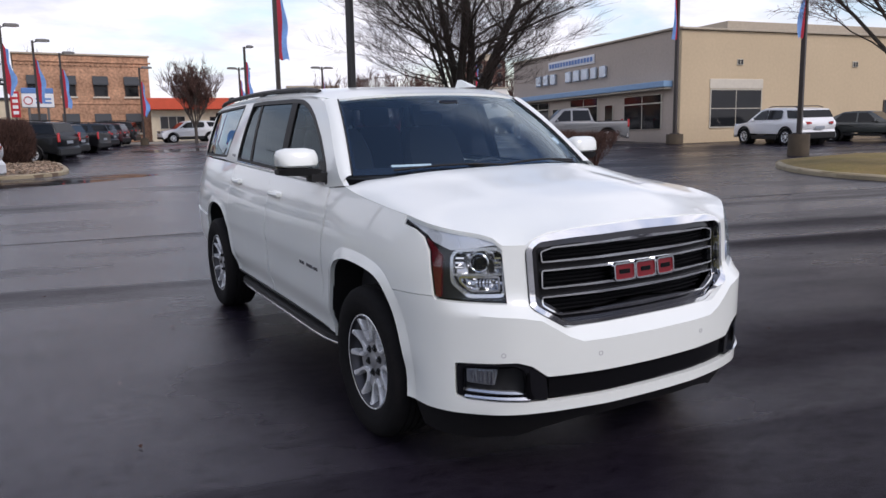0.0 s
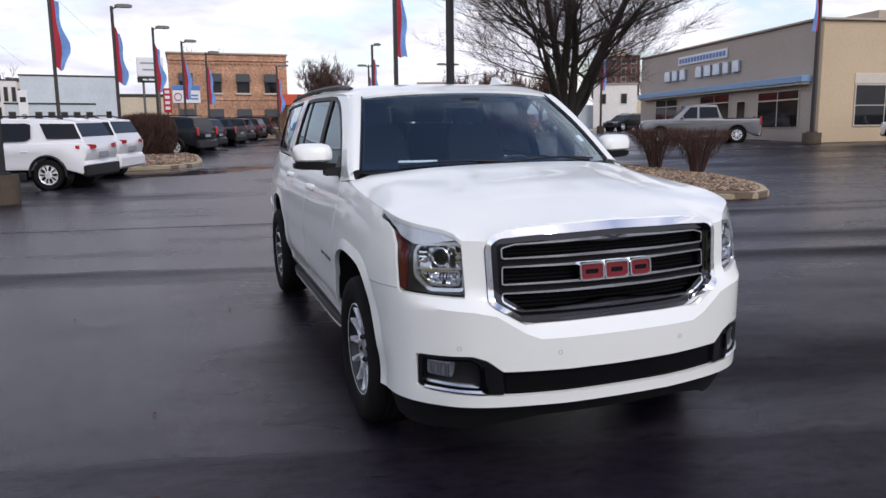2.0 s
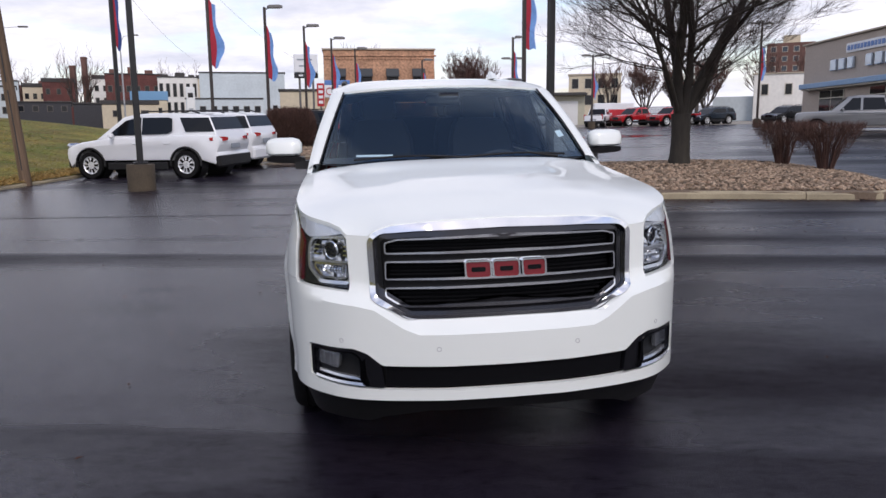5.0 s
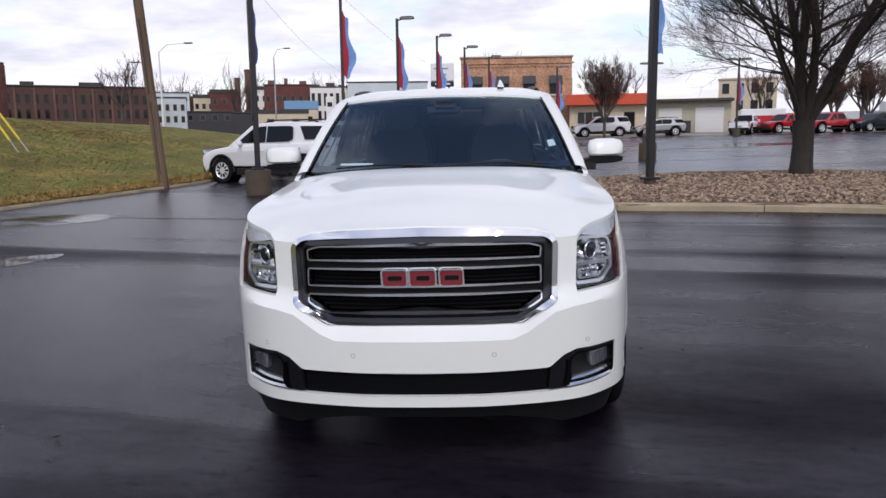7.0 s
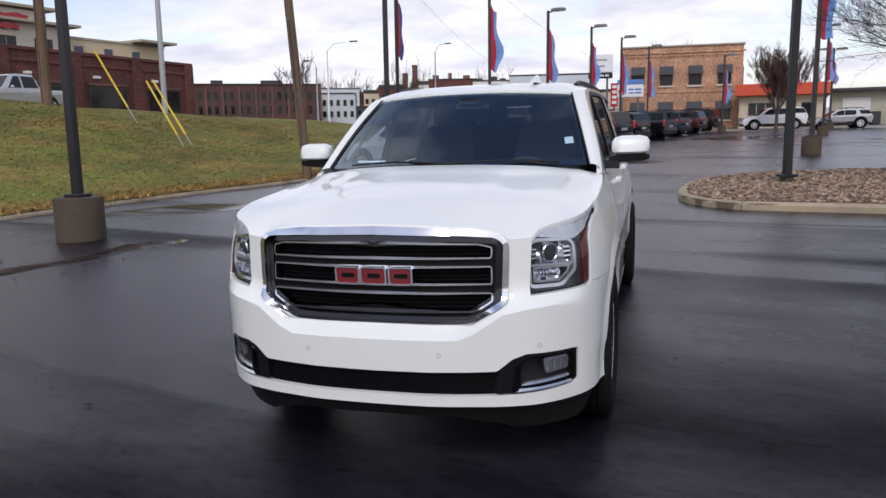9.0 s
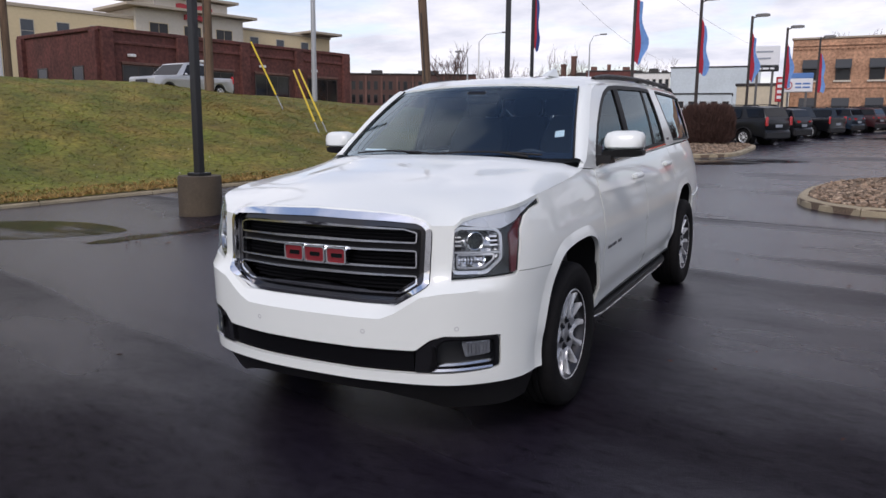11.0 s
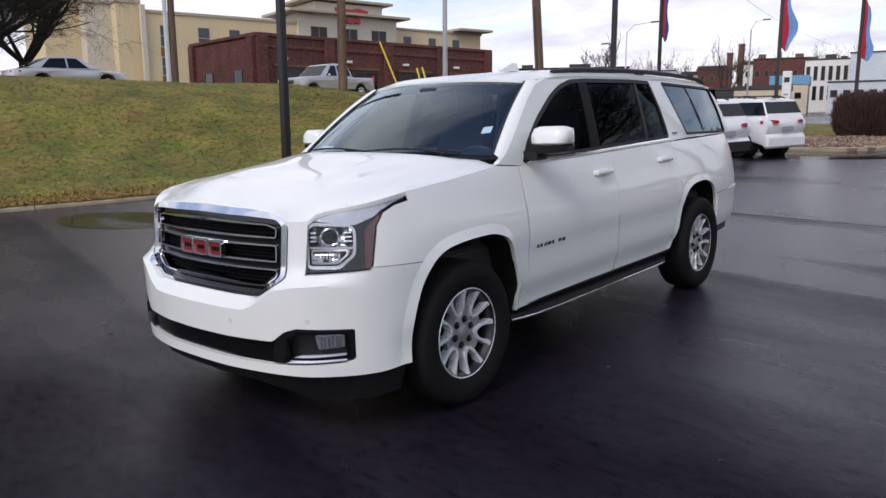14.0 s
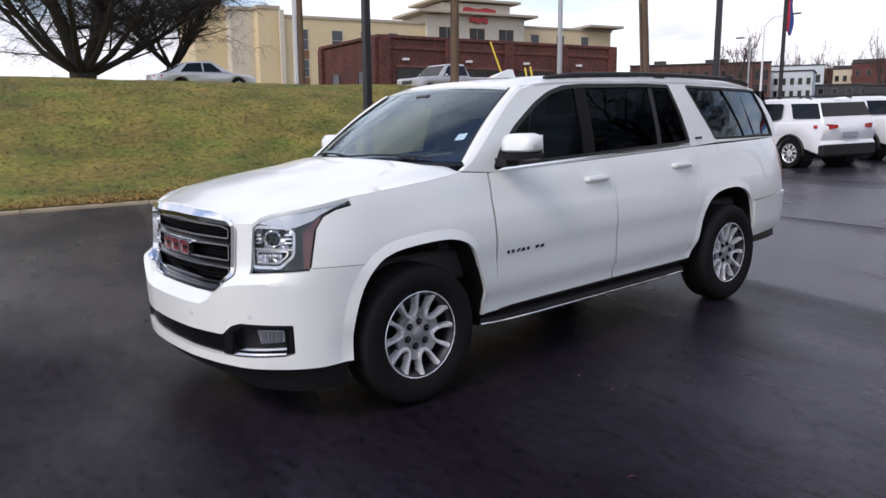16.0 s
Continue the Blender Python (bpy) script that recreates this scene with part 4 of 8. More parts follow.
def offset(poly, d):
    """The outline moved outwards by d."""
    P = [Vector(p) for p in poly]
    area = sum(a.x * b.y - b.x * a.y for a, b in zip(P, P[1:] + P[:1]))
    sgn, out = (1 if area > 0 else -1), []
    for i in range(len(P)):
        e0, e1 = (P[i] - P[i - 1]), (P[(i + 1) % len(P)] - P[i])
        n0, n1 = Vector((e0.y, -e0.x)).normalized() * sgn, Vector((e1.y, -e1.x)).normalized() * sgn
        m = (n0 + n1)
        m = m / max(m.length_squared, 0.5) * 2 if m.length > 1e-6 else n0
        out.append(tuple(P[i] + m * d))
    return out


# lamp and grille outlines on the wrap
LAMP = [(sp(0.694, -0.812), 1.098), (sp(0.715, -0.80), 1.128), (sp(0.76, -0.755), 1.146), (sp(0.83, -0.64), 1.168), (sp(0.88, -0.52), 1.188), (sp(0.914, -0.395), 1.208),
        (sp(0.925, -0.385), 1.172), (sp(0.935, -0.48), 1.156), (sp(0.94, -0.55), 1.128), (sp(0.945, -0.60), 1.07), (sp(0.945, -0.625), 0.97), (sp(0.936, -0.647), 0.866), (sp(0.689, -0.838), 0.853)]
S_GT, S_GM, S_GB = sp(0.606, -0.87), sp(0.603, -0.896), sp(0.448, -0.95)
GRILLE = both([(0.0, 0.733), (S_GB, 0.728), (S_GM, 0.832), (S_GT + 0.002, 1.08), (S_GT - 0.03, 1.118), (S_GT - 0.11, 1.142), (S_GT - 0.25, 1.155), (0.0, 1.165)])
GRILLE = rounded(GRILLE, 0.02, 3)
PODS = rounded(both([(0.0, 0.418), (sp(0.57, -0.978), 0.415), (sp(0.86, -0.79), 0.424), (sp(0.897, -0.74), 0.436), (sp(0.897, -0.74), 0.588), (sp(0.69, -0.93), 0.600), (sp(0.63, -0.955), 0.580), (sp(0.565, -0.98), 0.528), (0.0, 0.526)]), 0.012, 3)
ARCH_F = [(-0.455, 0.36), (-0.44, 0.55), (-0.38, 0.73), (-0.30, 0.84), (-0.20, 0.895), (-0.06, 0.918), (0.12, 0.925), (0.25, 0.915), (0.36, 0.865), (0.44, 0.74), (0.49, 0.56), (0.49, 0.415)]
ARCH_R = [(2.76, 0.43), (2.84, 0.57), (2.90, 0.75), (2.98, 0.86), (3.10, 0.922), (3.28, 0.945), (3.46, 0.938), (3.60, 0.88), (3.69, 0.75), (3.735, 0.58), (3.74, 0.46)]
ARCH_FS = [tuple(p) for p in catmull([(sy(y), z) for y, z in ARCH_F], 4)]
ARCH_RS = [tuple(p) for p in catmull([(sy(y), z) for y, z in ARCH_R], 4)]

# bumper cover with the nose between grille and lamps
half = [(0.0, 0.368), (sp(0.45, -1.015), 0.366), (sp(0.7, -0.92), 0.360), (sp(0.86, -0.78), 0.355), (sp(0.95, -0.62), 0.352), ARCH_FS[0]]
half += [p for p in ARCH_FS if 0.37 < p[1] < 0.852 and p[0] < sy(-0.2)]
half += [(sy(-0.33), 0.858), (sp(0.945, -0.645), 0.874), (LAMP[-2][0] - 0.004, LAMP[-2][1] - 0.006), (LAMP[-1][0] - 0.006, LAMP[-1][1] - 0.006), (LAMP[0][0] - 0.006, 1.094), (S_GT + 0.006, 1.092)]
ring = [p for p in GRILLE if p[0] > 0.0 and p[1] < 1.09]
half += [(u + 0.004, v - 0.003) for u, v in sorted(ring, key=lambda p: -p[1])] + [(0.0, 0.729)]
panel("front_bumper", both(half), [PODS], wrap, WHITE, suv, "white painted bumper cover", 0.035, 0.03,
      lines=[[(k * u, v) for u, v in zip([0.0] + CREASE_S[1:6], CREASE_Z[:6])] for k in (1, -1)])

# air dam below
panel("air_dam", both([(0.0, 0.298), (sp(0.38, -1.03), 0.292), (sp(0.58, -0.98), 0.25), (sp(0.68, -0.935), 0.212), (sp(0.95, -0.62), 0.20), (sy(-0.47), 0.205), (sy(-0.462), 0.35), (sp(0.95, -0.62), 0.35), (sp(0.7, -0.92), 0.358), (0.0, 0.366)]),
      [], lambda u, v, d: wrap(u, max(v, 0.18), d + 0.024 + 0.35 * (0.36 - v)), BLACK_PLASTIC, suv, "black plastic lower valance", 0.05, 0.05)

# grille: an upright face of its own behind the bumper's ledge
def gwrap(u, v, depth=0.0):
    x, y, _ = wrap(u, max(v, 0.795), depth)
    return (x, y, v)


inner = [(0.0, 0.747), (S_GB - 0.008, 0.746), (S_GM - 0.028, 0.838), (S_GT - 0.028, 1.086), (S_GT - 0.07, 1.112), (S_GT - 0.25, 1.122), (0.0, 1.130)]
INNER = rounded(both(inner), 0.02, 3)
panel("grille_surround", GRILLE, [INNER], lambda u, v, d: gwrap(u, v, d - 0.010), CHROME, suv, "bright chrome grille surround", 0.03, 0.03)
INNER2 = offset(INNER, -0.030)
panel("grille_bezel", INNER, [INNER2], lambda u, v, d: gwrap(u, v, d + 0.022), BLACK_CHROME, suv, "dark chrome inner bezel", 0.03, 0.05)
panel("grille_backing", INNER, [], lambda u, v, d: gwrap(u, v, d + 0.075), GRILLE_DEEP, suv, "black grille mesh", 0.06, 0.02, rim=False)
grille_bar_w = S_GT - 0.085
SLOTS = [rounded(both([(0.0, 1.020), (grille_bar_w, 1.018), (grille_bar_w + 0.004, 1.066), (grille_bar_w - 0.06, 1.082), (0.0, 1.094)]), 0.012, 3),
         rounded(both([(0.0, 0.902), (grille_bar_w, 0.902), (grille_bar_w, 0.982), (0.0, 0.984)]), 0.012, 3),
         rounded(both([(0.0, 0.778), (grille_bar_w - 0.085, 0.778), (grille_bar_w, 0.828), (grille_bar_w, 0.864), (0.0, 0.866)]), 0.012, 3)]
panel("grille_insert", INNER, SLOTS, lambda u, v, d: gwrap(u, v, d + 0.03), GRILLE_BLACK, suv, "black bars between the grille openings", 0.04, 0.03)
for slot in SLOTS:
    panel("grille_trim", offset(slot, 0.0025), [offset(slot, -0.0045)], lambda u, v, d: gwrap(u, v, d + 0.012), CHROME, suv, "thin chrome outline of a grille opening", 0.04, 0.02)
for lo_z, hi_z in ((1.025, 1.085), (0.908, 0.978), (0.785, 0.86)):
    for k in range(4):
        z = lo_z + (hi_z - lo_z) * (k + 0.5) / 4
        w = grille_bar_w - 0.01 - (0.08 * max(0, (0.828 - z) / 0.05) if z < 0.828 else 0)
        panel("grille_slat", [(-w, z - 0.004), (w, z - 0.004), (w, z + 0.004), (-w, z + 0.004)], [], lambda u, v, d: gwrap(u, v, d + 0.055), GRILLE_DEEP, suv, "", 0.08, 0.01)
# emblem: three red blocks with bright rims and a dark middle
for c, w, slots in ((-0.130, 0.060, [(0.004, 0.020, 0.026, 0.032)]), (0.0, 0.064, [(0.004, 0.020, 0.026, 0.032)]), (0.132, 0.056, [(0.004, 0.020, 0.026, 0.032)])):
    lo, hi = 0.908, 0.980
    blk = rounded([(c - w + 0.008, lo), (c + w, lo), (c + w - 0.002, hi), (c - w + 0.004, hi)], 0.014, 3)
    emb = panel("emblem", offset(blk, 0.006), [offset(blk, -0.002)], lambda u, v, d: gwrap(u, v, d - 0.012), CHROME, suv, "chrome-rimmed red emblem block", 0.03, 0.03)
    panel("emblem_face", blk, [], lambda u, v, d: gwrap(u, v, d - 0.006), RED_BADGE, emb, "red emblem face", 0.03, 0.02)
    for x, h, z0, hw in slots:
        zc = lo + z0 + h / 2 if z0 else lo + h / 2 + 0.006
        cut = rounded([(c + x - hw, zc - h / 2), (c + x + hw, zc - h / 2), (c + x + hw, zc + h / 2), (c + x - hw, zc + h / 2)], 0.005, 2)
        panel("slot_inlay", cut, [], lambda u, v, d: gwrap(u, v, d - 0.0085), GRILLE_BLACK, emb, "dark slot inlay", 0.03, 0.01)

# lower intake, fog lamp pods
panel("lower_intake", PODS, [], lambda u, v, d: wrap(u, v, d + 0.045), BLACK_PLASTIC, suv, "black lower intake", 0.05, 0.01, rim=False)
st = both([(0.0, 0.430), (sp(0.555, -0.984), 0.428), (sp(0.552, -0.984), 0.518), (0.0, 0.518)])
panel("intake_mesh", st, [], lambda u, v, d: wrap(u, v, d + 0.02), GRILLE_BLACK, suv, "", 0.06, 0.02)
POD = rounded([(sp(0.56, -0.98), 0.422), (sp(0.86, -0.79), 0.430), (sp(0.892, -0.745), 0.440), (sp(0.892, -0.745), 0.582), (sp(0.69, -0.93), 0.593), (sp(0.635, -0.955), 0.574), (sp(0.572, -0.978), 0.522)], 0.012, 3)
POD_IN = rounded([(sp(0.66, -0.945), 0.452), (sp(0.872, -0.775), 0.458), (sp(0.872, -0.775), 0.568), (sp(0.70, -0.925), 0.577), (sp(0.665, -0.94), 0.556)], 0.012, 3)
for bezel in side_parts("fog_bezel", POD, [POD_IN], GLOSS_BLACK, "gloss black fog lamp bezel", 0.03, -0.004):
    sg = 1 if sum(v.co.x for v in bezel.data.vertices) > 0 else -1
    panel("bezel_edge", [(sg * u, v) for u, v in offset(POD_IN, 0.010)], [[(sg * u, v) for u, v in offset(POD_IN, 0.001)]], lambda u, v, d: wrap(u, v, d - 0.0015), BLACK_CHROME, bezel, "dark chrome edge round the fog lamp", 0.03, 0.02)
    m1 = [(sg * u, v) for u, v in rounded([(sp(0.775, -0.875), 0.492), (sp(0.868, -0.78), 0.498), (sp(0.868, -0.78), 0.562), (sp(0.765, -0.885), 0.566)], 0.01, 2)]
    lamp = panel("fog_lamp", m1, [], lambda u, v, d: wrap(u, v, d + 0.016), SILVER, bezel, "clear fog lamp with faceted reflector", 0.012, 0.02)
    for k in range(6):
        u = sp(0.785 + 0.013 * k, -0.87 + 0.014 * k)
        panel("reflector_facet", [(sg * u, 0.50), (sg * (u + 0.006), 0.50), (sg * (u + 0.006), 0.558), (sg * u, 0.558)], [], lambda u, v, d: wrap(u, v, d + 0.009), CHROME, bezel, "", 0.03, 0.006)
    m2 = [(sg * u, v) for u, v in [(sp(0.64, -0.955), 0.432), (sp(0.872, -0.778), 0.437), (sp(0.872, -0.778), 0.466), (sp(0.70, -0.93), 0.462), (sp(0.672, -0.94), 0.456)]]
    panel("fog_trim", m2, [], lambda u, v, d: wrap(u, v, d - 0.012 + 1.0 * (v - 0.432)), SATIN, bezel, "bright chrome strip under the fog lamp", 0.03, 0.02)
    m4 = [(sg * u, v) for u, v in [(sp(0.628, -0.96), 0.434), (sp(0.648, -0.95), 0.434), (sp(0.662, -0.944), 0.470), (sp(0.655, -0.947), 0.545), (sp(0.645, -0.952), 0.555), (sp(0.640, -0.954), 0.475)]]
    panel("fog_trim", m4, [], lambda u, v, d: wrap(u, v, d - 0.010), BLACK_CHROME, bezel, "dark chrome strip beside the fog lamp", 0.03, 0.02)
    m3 = [(sg * u, v) for u, v in POD_IN]
    panel("fog_lens", m3, [], lambda u, v, d: wrap(u, v, d + 0.004), LENS, bezel, "clear lens", 0.05, 0.0, rim=False)
# parking sensors
for x, y, z in ((0.315, -1.037, 0.607), (0.745, -0.901, 0.634)):
    s0 = sp(x, y)
    dot = [(s0 + 0.011 * math.cos(a), z + 0.011 * math.sin(a)) for a in [k * math.pi / 6 for k in range(12)]]
    side_parts("parking_sensor", dot, [[(s0 + 0.008 * math.cos(a), z + 0.008 * math.sin(a)) for a in [k * math.pi / 6 for k in range(12)]]], SENSOR, "small round parking sensor", 0.006, 0.0015)

# headlamps
S_LI, S_LO = LAMP[-1][0], LAMP[-2][0]
LW = S_LO - S_LI
CH = rounded([(S_LI + 0.018, 0.888), (S_LI + LW * 0.52, 0.888), (S_LI + LW * 0.74, 0.945), (S_LI + LW * 0.765, 1.050), (S_LI + LW * 0.70, 1.072), (S_LI + 0.05, 1.080), (S_LI + 0.018, 1.062)], 0.014, 3)
for housing in side_parts("headlamp", LAMP, [], BLACK_PLASTIC, "headlamp with clear lens, projector and dark red side marker", 0.01, -0.05, rim=False):
    sg = 1 if sum(v.co.x for v in housing.data.vertices) > 0 else -1
    fl = (lambda p: [(sg * u, v) for u, v in p])
    panel("lamp_bezel", fl(offset(LAMP, -0.004)), [fl(CH)], lambda u, v, d: wrap(u, v, d + 0.022), LAMP_GREY, housing, "grey inner bezel", 0.025, 0.04)
    top = [LAMP[0], LAMP[1], LAMP[2], LAMP[3], LAMP[4], (LAMP[5][0] - 0.006, LAMP[5][1] - 0.004), (LAMP[6][0] - 0.01, LAMP[6][1] + 0.012), (LAMP[7][0], LAMP[7][1] + 0.006), (LAMP[8][0] - 0.012, LAMP[8][1] + 0.004),
           (LAMP[8][0] - 0.05, 1.108), (S_LI + LW * 0.80, 1.075), (S_LI + LW * 0.6, 1.080), (S_LI + 0.06, 1.098), (S_LI + 0.02, 1.09)]
    panel("light_guide", fl(offset(top, -0.004)), [], lambda u, v, d: wrap(u, v, d + 0.012), LAMP_WHITE, housing, "silver upper light guide", 0.02, 0.02)
    amb = [(S_LO - 0.030, 0.874), (S_LO - 0.004, 0.872), (LAMP[10][0] - 0.004, 0.97), (LAMP[9][0] - 0.006, 1.065), (LAMP[8][0] - 0.010, 1.122), (LAMP[8][0] - 0.034, 1.114), (S_LO - 0.024, 1.05), (S_LO - 0.028, 0.95)]
    panel("side_marker", fl(amb), [], lambda u, v, d: wrap(u, v, d + 0.010), AMBER, housing, "dark red side marker", 0.02, 0.02)
    panel("chamber_rim", fl(offset(CH, 0.015)), [fl(offset(CH, 0.0))], lambda u, v, d: wrap(u, v, d + 0.014), SILVER, housing, "silver light pipe round the lamp chamber", 0.02, 0.03)
    panel("reflector", fl(CH), [], lambda u, v, d: wrap(u, v, d + 0.044 + 0.017 * math.sin(58 * u + 9 * v) * math.sin(49 * v - 7 * u) + 0.006 * math.sin(140 * u)), LAMP_BOWL, housing, "grey faceted reflector", 0.012, 0.0, rim=False)
    bowl = rounded([(S_LI + 0.032, 0.900), (S_LI + LW * 0.50, 0.900), (S_LI + LW * 0.655, 0.940), (S_LI + LW * 0.665, 0.962), (S_LI + 0.032, 0.962)], 0.012, 3)
    panel("reflector_bowl", fl(offset(bowl, 0.004)), [fl(offset(bowl, -0.005))], lambda u, v, d: wrap(u, v, d + 0.020), CHROME, housing, "chrome frame of the low reflector", 0.02, 0.03)
    for k in range(9):
        u = S_LI + 0.042 + 0.0165 * k
        if u < S_LI + LW * 0.63:
            panel("reflector_facet", fl([(u, 0.912 + max(0, u - S_LI - LW * 0.5) * 0.7), (u + 0.010, 0.912 + max(0, u - S_LI - LW * 0.5) * 0.7), (u + 0.010, 0.954), (u, 0.954)]), [], lambda u, v, d: wrap(u, v, d + 0.028 + 0.9 * abs(v - 0.933)), SILVER if k % 2 else CHROME, housing, "", 0.01, 0.004)
    panel("lamp_shelf", fl([(S_LI + 0.022, 0.968), (S_LI + LW * 0.74, 0.966), (S_LI + LW * 0.745, 0.976), (S_LI + 0.022, 0.978)]), [], lambda u, v, d: wrap(u, v, d + 0.020), SILVER, housing, "silver shelf between the two lamps", 0.03, 0.03)
    for u0, z0, r0, mat, nm in ((S_LI + LW * 0.40, 1.024, 0.036, GLOSS_BLACK, "projector"),):
        p, q = Vector(wrap(sg * u0, z0, 0.075)), Vector(wrap(sg * u0, z0, 0.018))
        fwd = (q - p).normalized()
        g = Geo().tube([p, p + fwd * 0.04, p + fwd * 0.055], [r0, r0, r0 * 0.75], 20)
        pr = g.ob(nm, mat, housing, "", 40)
        g = Geo()
        a = fwd.cross(Vector((0, 0, 1))).normalized()
        b = fwd.cross(a)
        g.tube([p + fwd * 0.045 + (a * math.cos(t) + b * math.sin(t)) * (r0 + 0.004) for t in [2 * math.pi * k / 24 for k in range(25)]], 0.0065, 6)
        g.ob("chrome_ring", CHROME, housing, "chrome ring", 60)
    for k in range(3):
        z = 1.000 + 0.020 * k
        panel("lamp_fin", fl([(S_LI + LW * 0.62, z), (S_LI + LW * 0.74, z), (S_LI + LW * 0.74, z + 0.007), (S_LI + LW * 0.62, z + 0.007)]), [], lambda u, v, d: wrap(u, v, d + 0.026), CHROME, housing, "", 0.03, 0.02)
        panel("lamp_fin", fl([(S_LI + 0.024, z), (S_LI + LW * 0.17, z), (S_LI + LW * 0.17, z + 0.007), (S_LI + 0.024, z + 0.007)]), [], lambda u, v, d: wrap(u, v, d + 0.026), CHROME, housing, "", 0.03, 0.02)
    panel("lamp_lens", fl(offset(LAMP, -0.002)), [], lambda u, v, d: wrap(u, v, d + 0.001), LENS, housing, "clear outer lens", 0.03, 0.0, rim=False)

# belt line and side panels
BELT_Y, BELT_Z = [0.40, 0.67, 2.9, 3.3, 4.5, 4.7], [1.286, 1.262, 1.305, 1.318, 1.318, 1.318]


def belt(y):
    return float(np.interp(y, BELT_Y, BELT_Z))


HOOD_S = [0.0, sp(0.30, -1.04), S_GT - 0.11, S_GT - 0.03, S_GT + 0.002, LAMP[0][0], LAMP[1][0], LAMP[2][0], LAMP[3][0], LAMP[4][0], LAMP[5][0], sy(-0.1), sy(0.15), sy(0.40)]
HOOD_Z = [1.171, 1.164, 1.148, 1.124, 1.100, 1.102, 1.132, 1.150, 1.172, 1.192, 1.212, 1.236, 1.256, 1.284]
seam = [(s, float(np.interp(s, HOOD_S, HOOD_Z))) for s in np.linspace(sy(0.40), LAMP[5][0] + 0.01, 14)]
fender = [(sy(0.50), 0.415), (sy(0.642), 0.415), (sy(0.60), 0.60), (sy(0.592), 0.80), (sy(0.594), 1.10), (sy(0.61), belt(0.61) - 0.003), (sy(0.40), 1.281)] + [(s, z - 0.005) for s, z in seam[1:]]
fender += [(LAMP[6][0] + 0.006, LAMP[6][1] - 0.004)] + [(u + 0.006, v - 0.003) for u, v in LAMP[7:12]] + [(sp(0.95, -0.64), 0.8775), (sy(-0.33), 0.8615)]
fender += [p for p in ARCH_FS if p[1] > 0.87 or p[0] > sy(0.2)]
side_parts("fender", fender, [], WHITE, "white front fender", 0.012)
side_parts("front_door", rounded([(sy(0.650), 0.42), (sy(1.783), 0.42), (sy(1.786), 0.8), (sy(1.80), belt(1.8) - 0.003), (sy(0.618), belt(0.618) - 0.003), (sy(0.600), 1.10), (sy(0.598), 0.80), (sy(0.606), 0.60)], 0.008, 2), [], WHITE, "white front door", 0.03, lines=[[(sy(0.66), z), (sy(1.77), z)] for z in (0.5, 0.545, 0.785, 0.815)])
back = [(sy(2.873), belt(2.873) - 0.003), (sy(2.885), 1.05), (sy(2.872), 0.90), (sy(2.835), 0.72), (sy(2.765), 0.55), (sy(2.70), 0.42)]
side_parts("rear_door", [(sy(1.790), 0.42)] + back[::-1] + [(sy(1.807), belt(1.807) - 0.003), (sy(1.793), 0.8)], [], WHITE, "white rear door", 0.03, lines=[[(sy(1.81), z), (sy(2.86), z)] for z in (0.545, 0.785, 0.815)])
S_Q, S_T = sp(0.925, 4.35), sp(0.80, 4.54)
quarter = [(u + 0.006, v) for u, v in back[:2]] + [(u + 0.006, v) for u, v in back[2:]] + [(sy(2.75), 0.42)]
quarter += [p for p in ARCH_RS if p[0] < sy(3.735)] + [(sy(3.74), 0.80), (S_Q, 0.83), (S_Q, belt(4.4) - 0.003)]
side_parts("quarter_panel", quarter, [], WHITE, "white rear quarter panel", 0.012)
side_parts("tail_lamp", [(S_Q + 0.004, 0.95), (S_T, 0.95), (S_T - 0.02, 1.312), (S_Q + 0.004, 1.312)], [], RED_LENS, "red tail lamp", 0.03)
side_parts("rear_bumper", [(sy(3.743), 0.47), (sp(0.90, 4.42), 0.50), (BS[-1] - 0.003, 0.50), (BS[-1] - 0.003, 0.80), (S_Q, 0.822), (sy(3.743), 0.79)], [], WHITE, "white rear bumper", 0.03, 0.012)
side_parts("rear_valance", [(sy(3.75), 0.40), (sp(0.90, 4.42), 0.40), (sp(0.90, 4.42), 0.49), (sy(3.75), 0.462)], [], BLACK_PLASTIC, "black lower valance", 0.03, -0.02)
side_parts("tailgate_panel", [(S_T + 0.004, 0.81), (BS[-1] - 0.003, 0.81), (BS[-1] - 0.003, 1.31), (S_T + 0.004, 1.31)], [], WHITE, "white tailgate", 0.03)
ARCH_FO = [tuple(p) for p in catmull([(sy(y), z) for y, z in [(-0.515, 0.36), (-0.50, 0.57), (-0.43, 0.77), (-0.335, 0.885), (-0.215, 0.948), (-0.06, 0.972), (0.12, 0.980), (0.275, 0.968), (0.40, 0.90), (0.487, 0.76), (0.535, 0.56), (0.535, 0.415)]], 4)]
ARCH_RO = [tuple(p) for p in catmull([(sy(y), z) for y, z in [(2.715, 0.43), (2.79, 0.58), (2.85, 0.775), (2.94, 0.905), (3.08, 0.975), (3.28, 1.0), (3.48, 0.992), (3.645, 0.92), (3.74, 0.77), (3.785, 0.58), (3.79, 0.47)]], 4)]
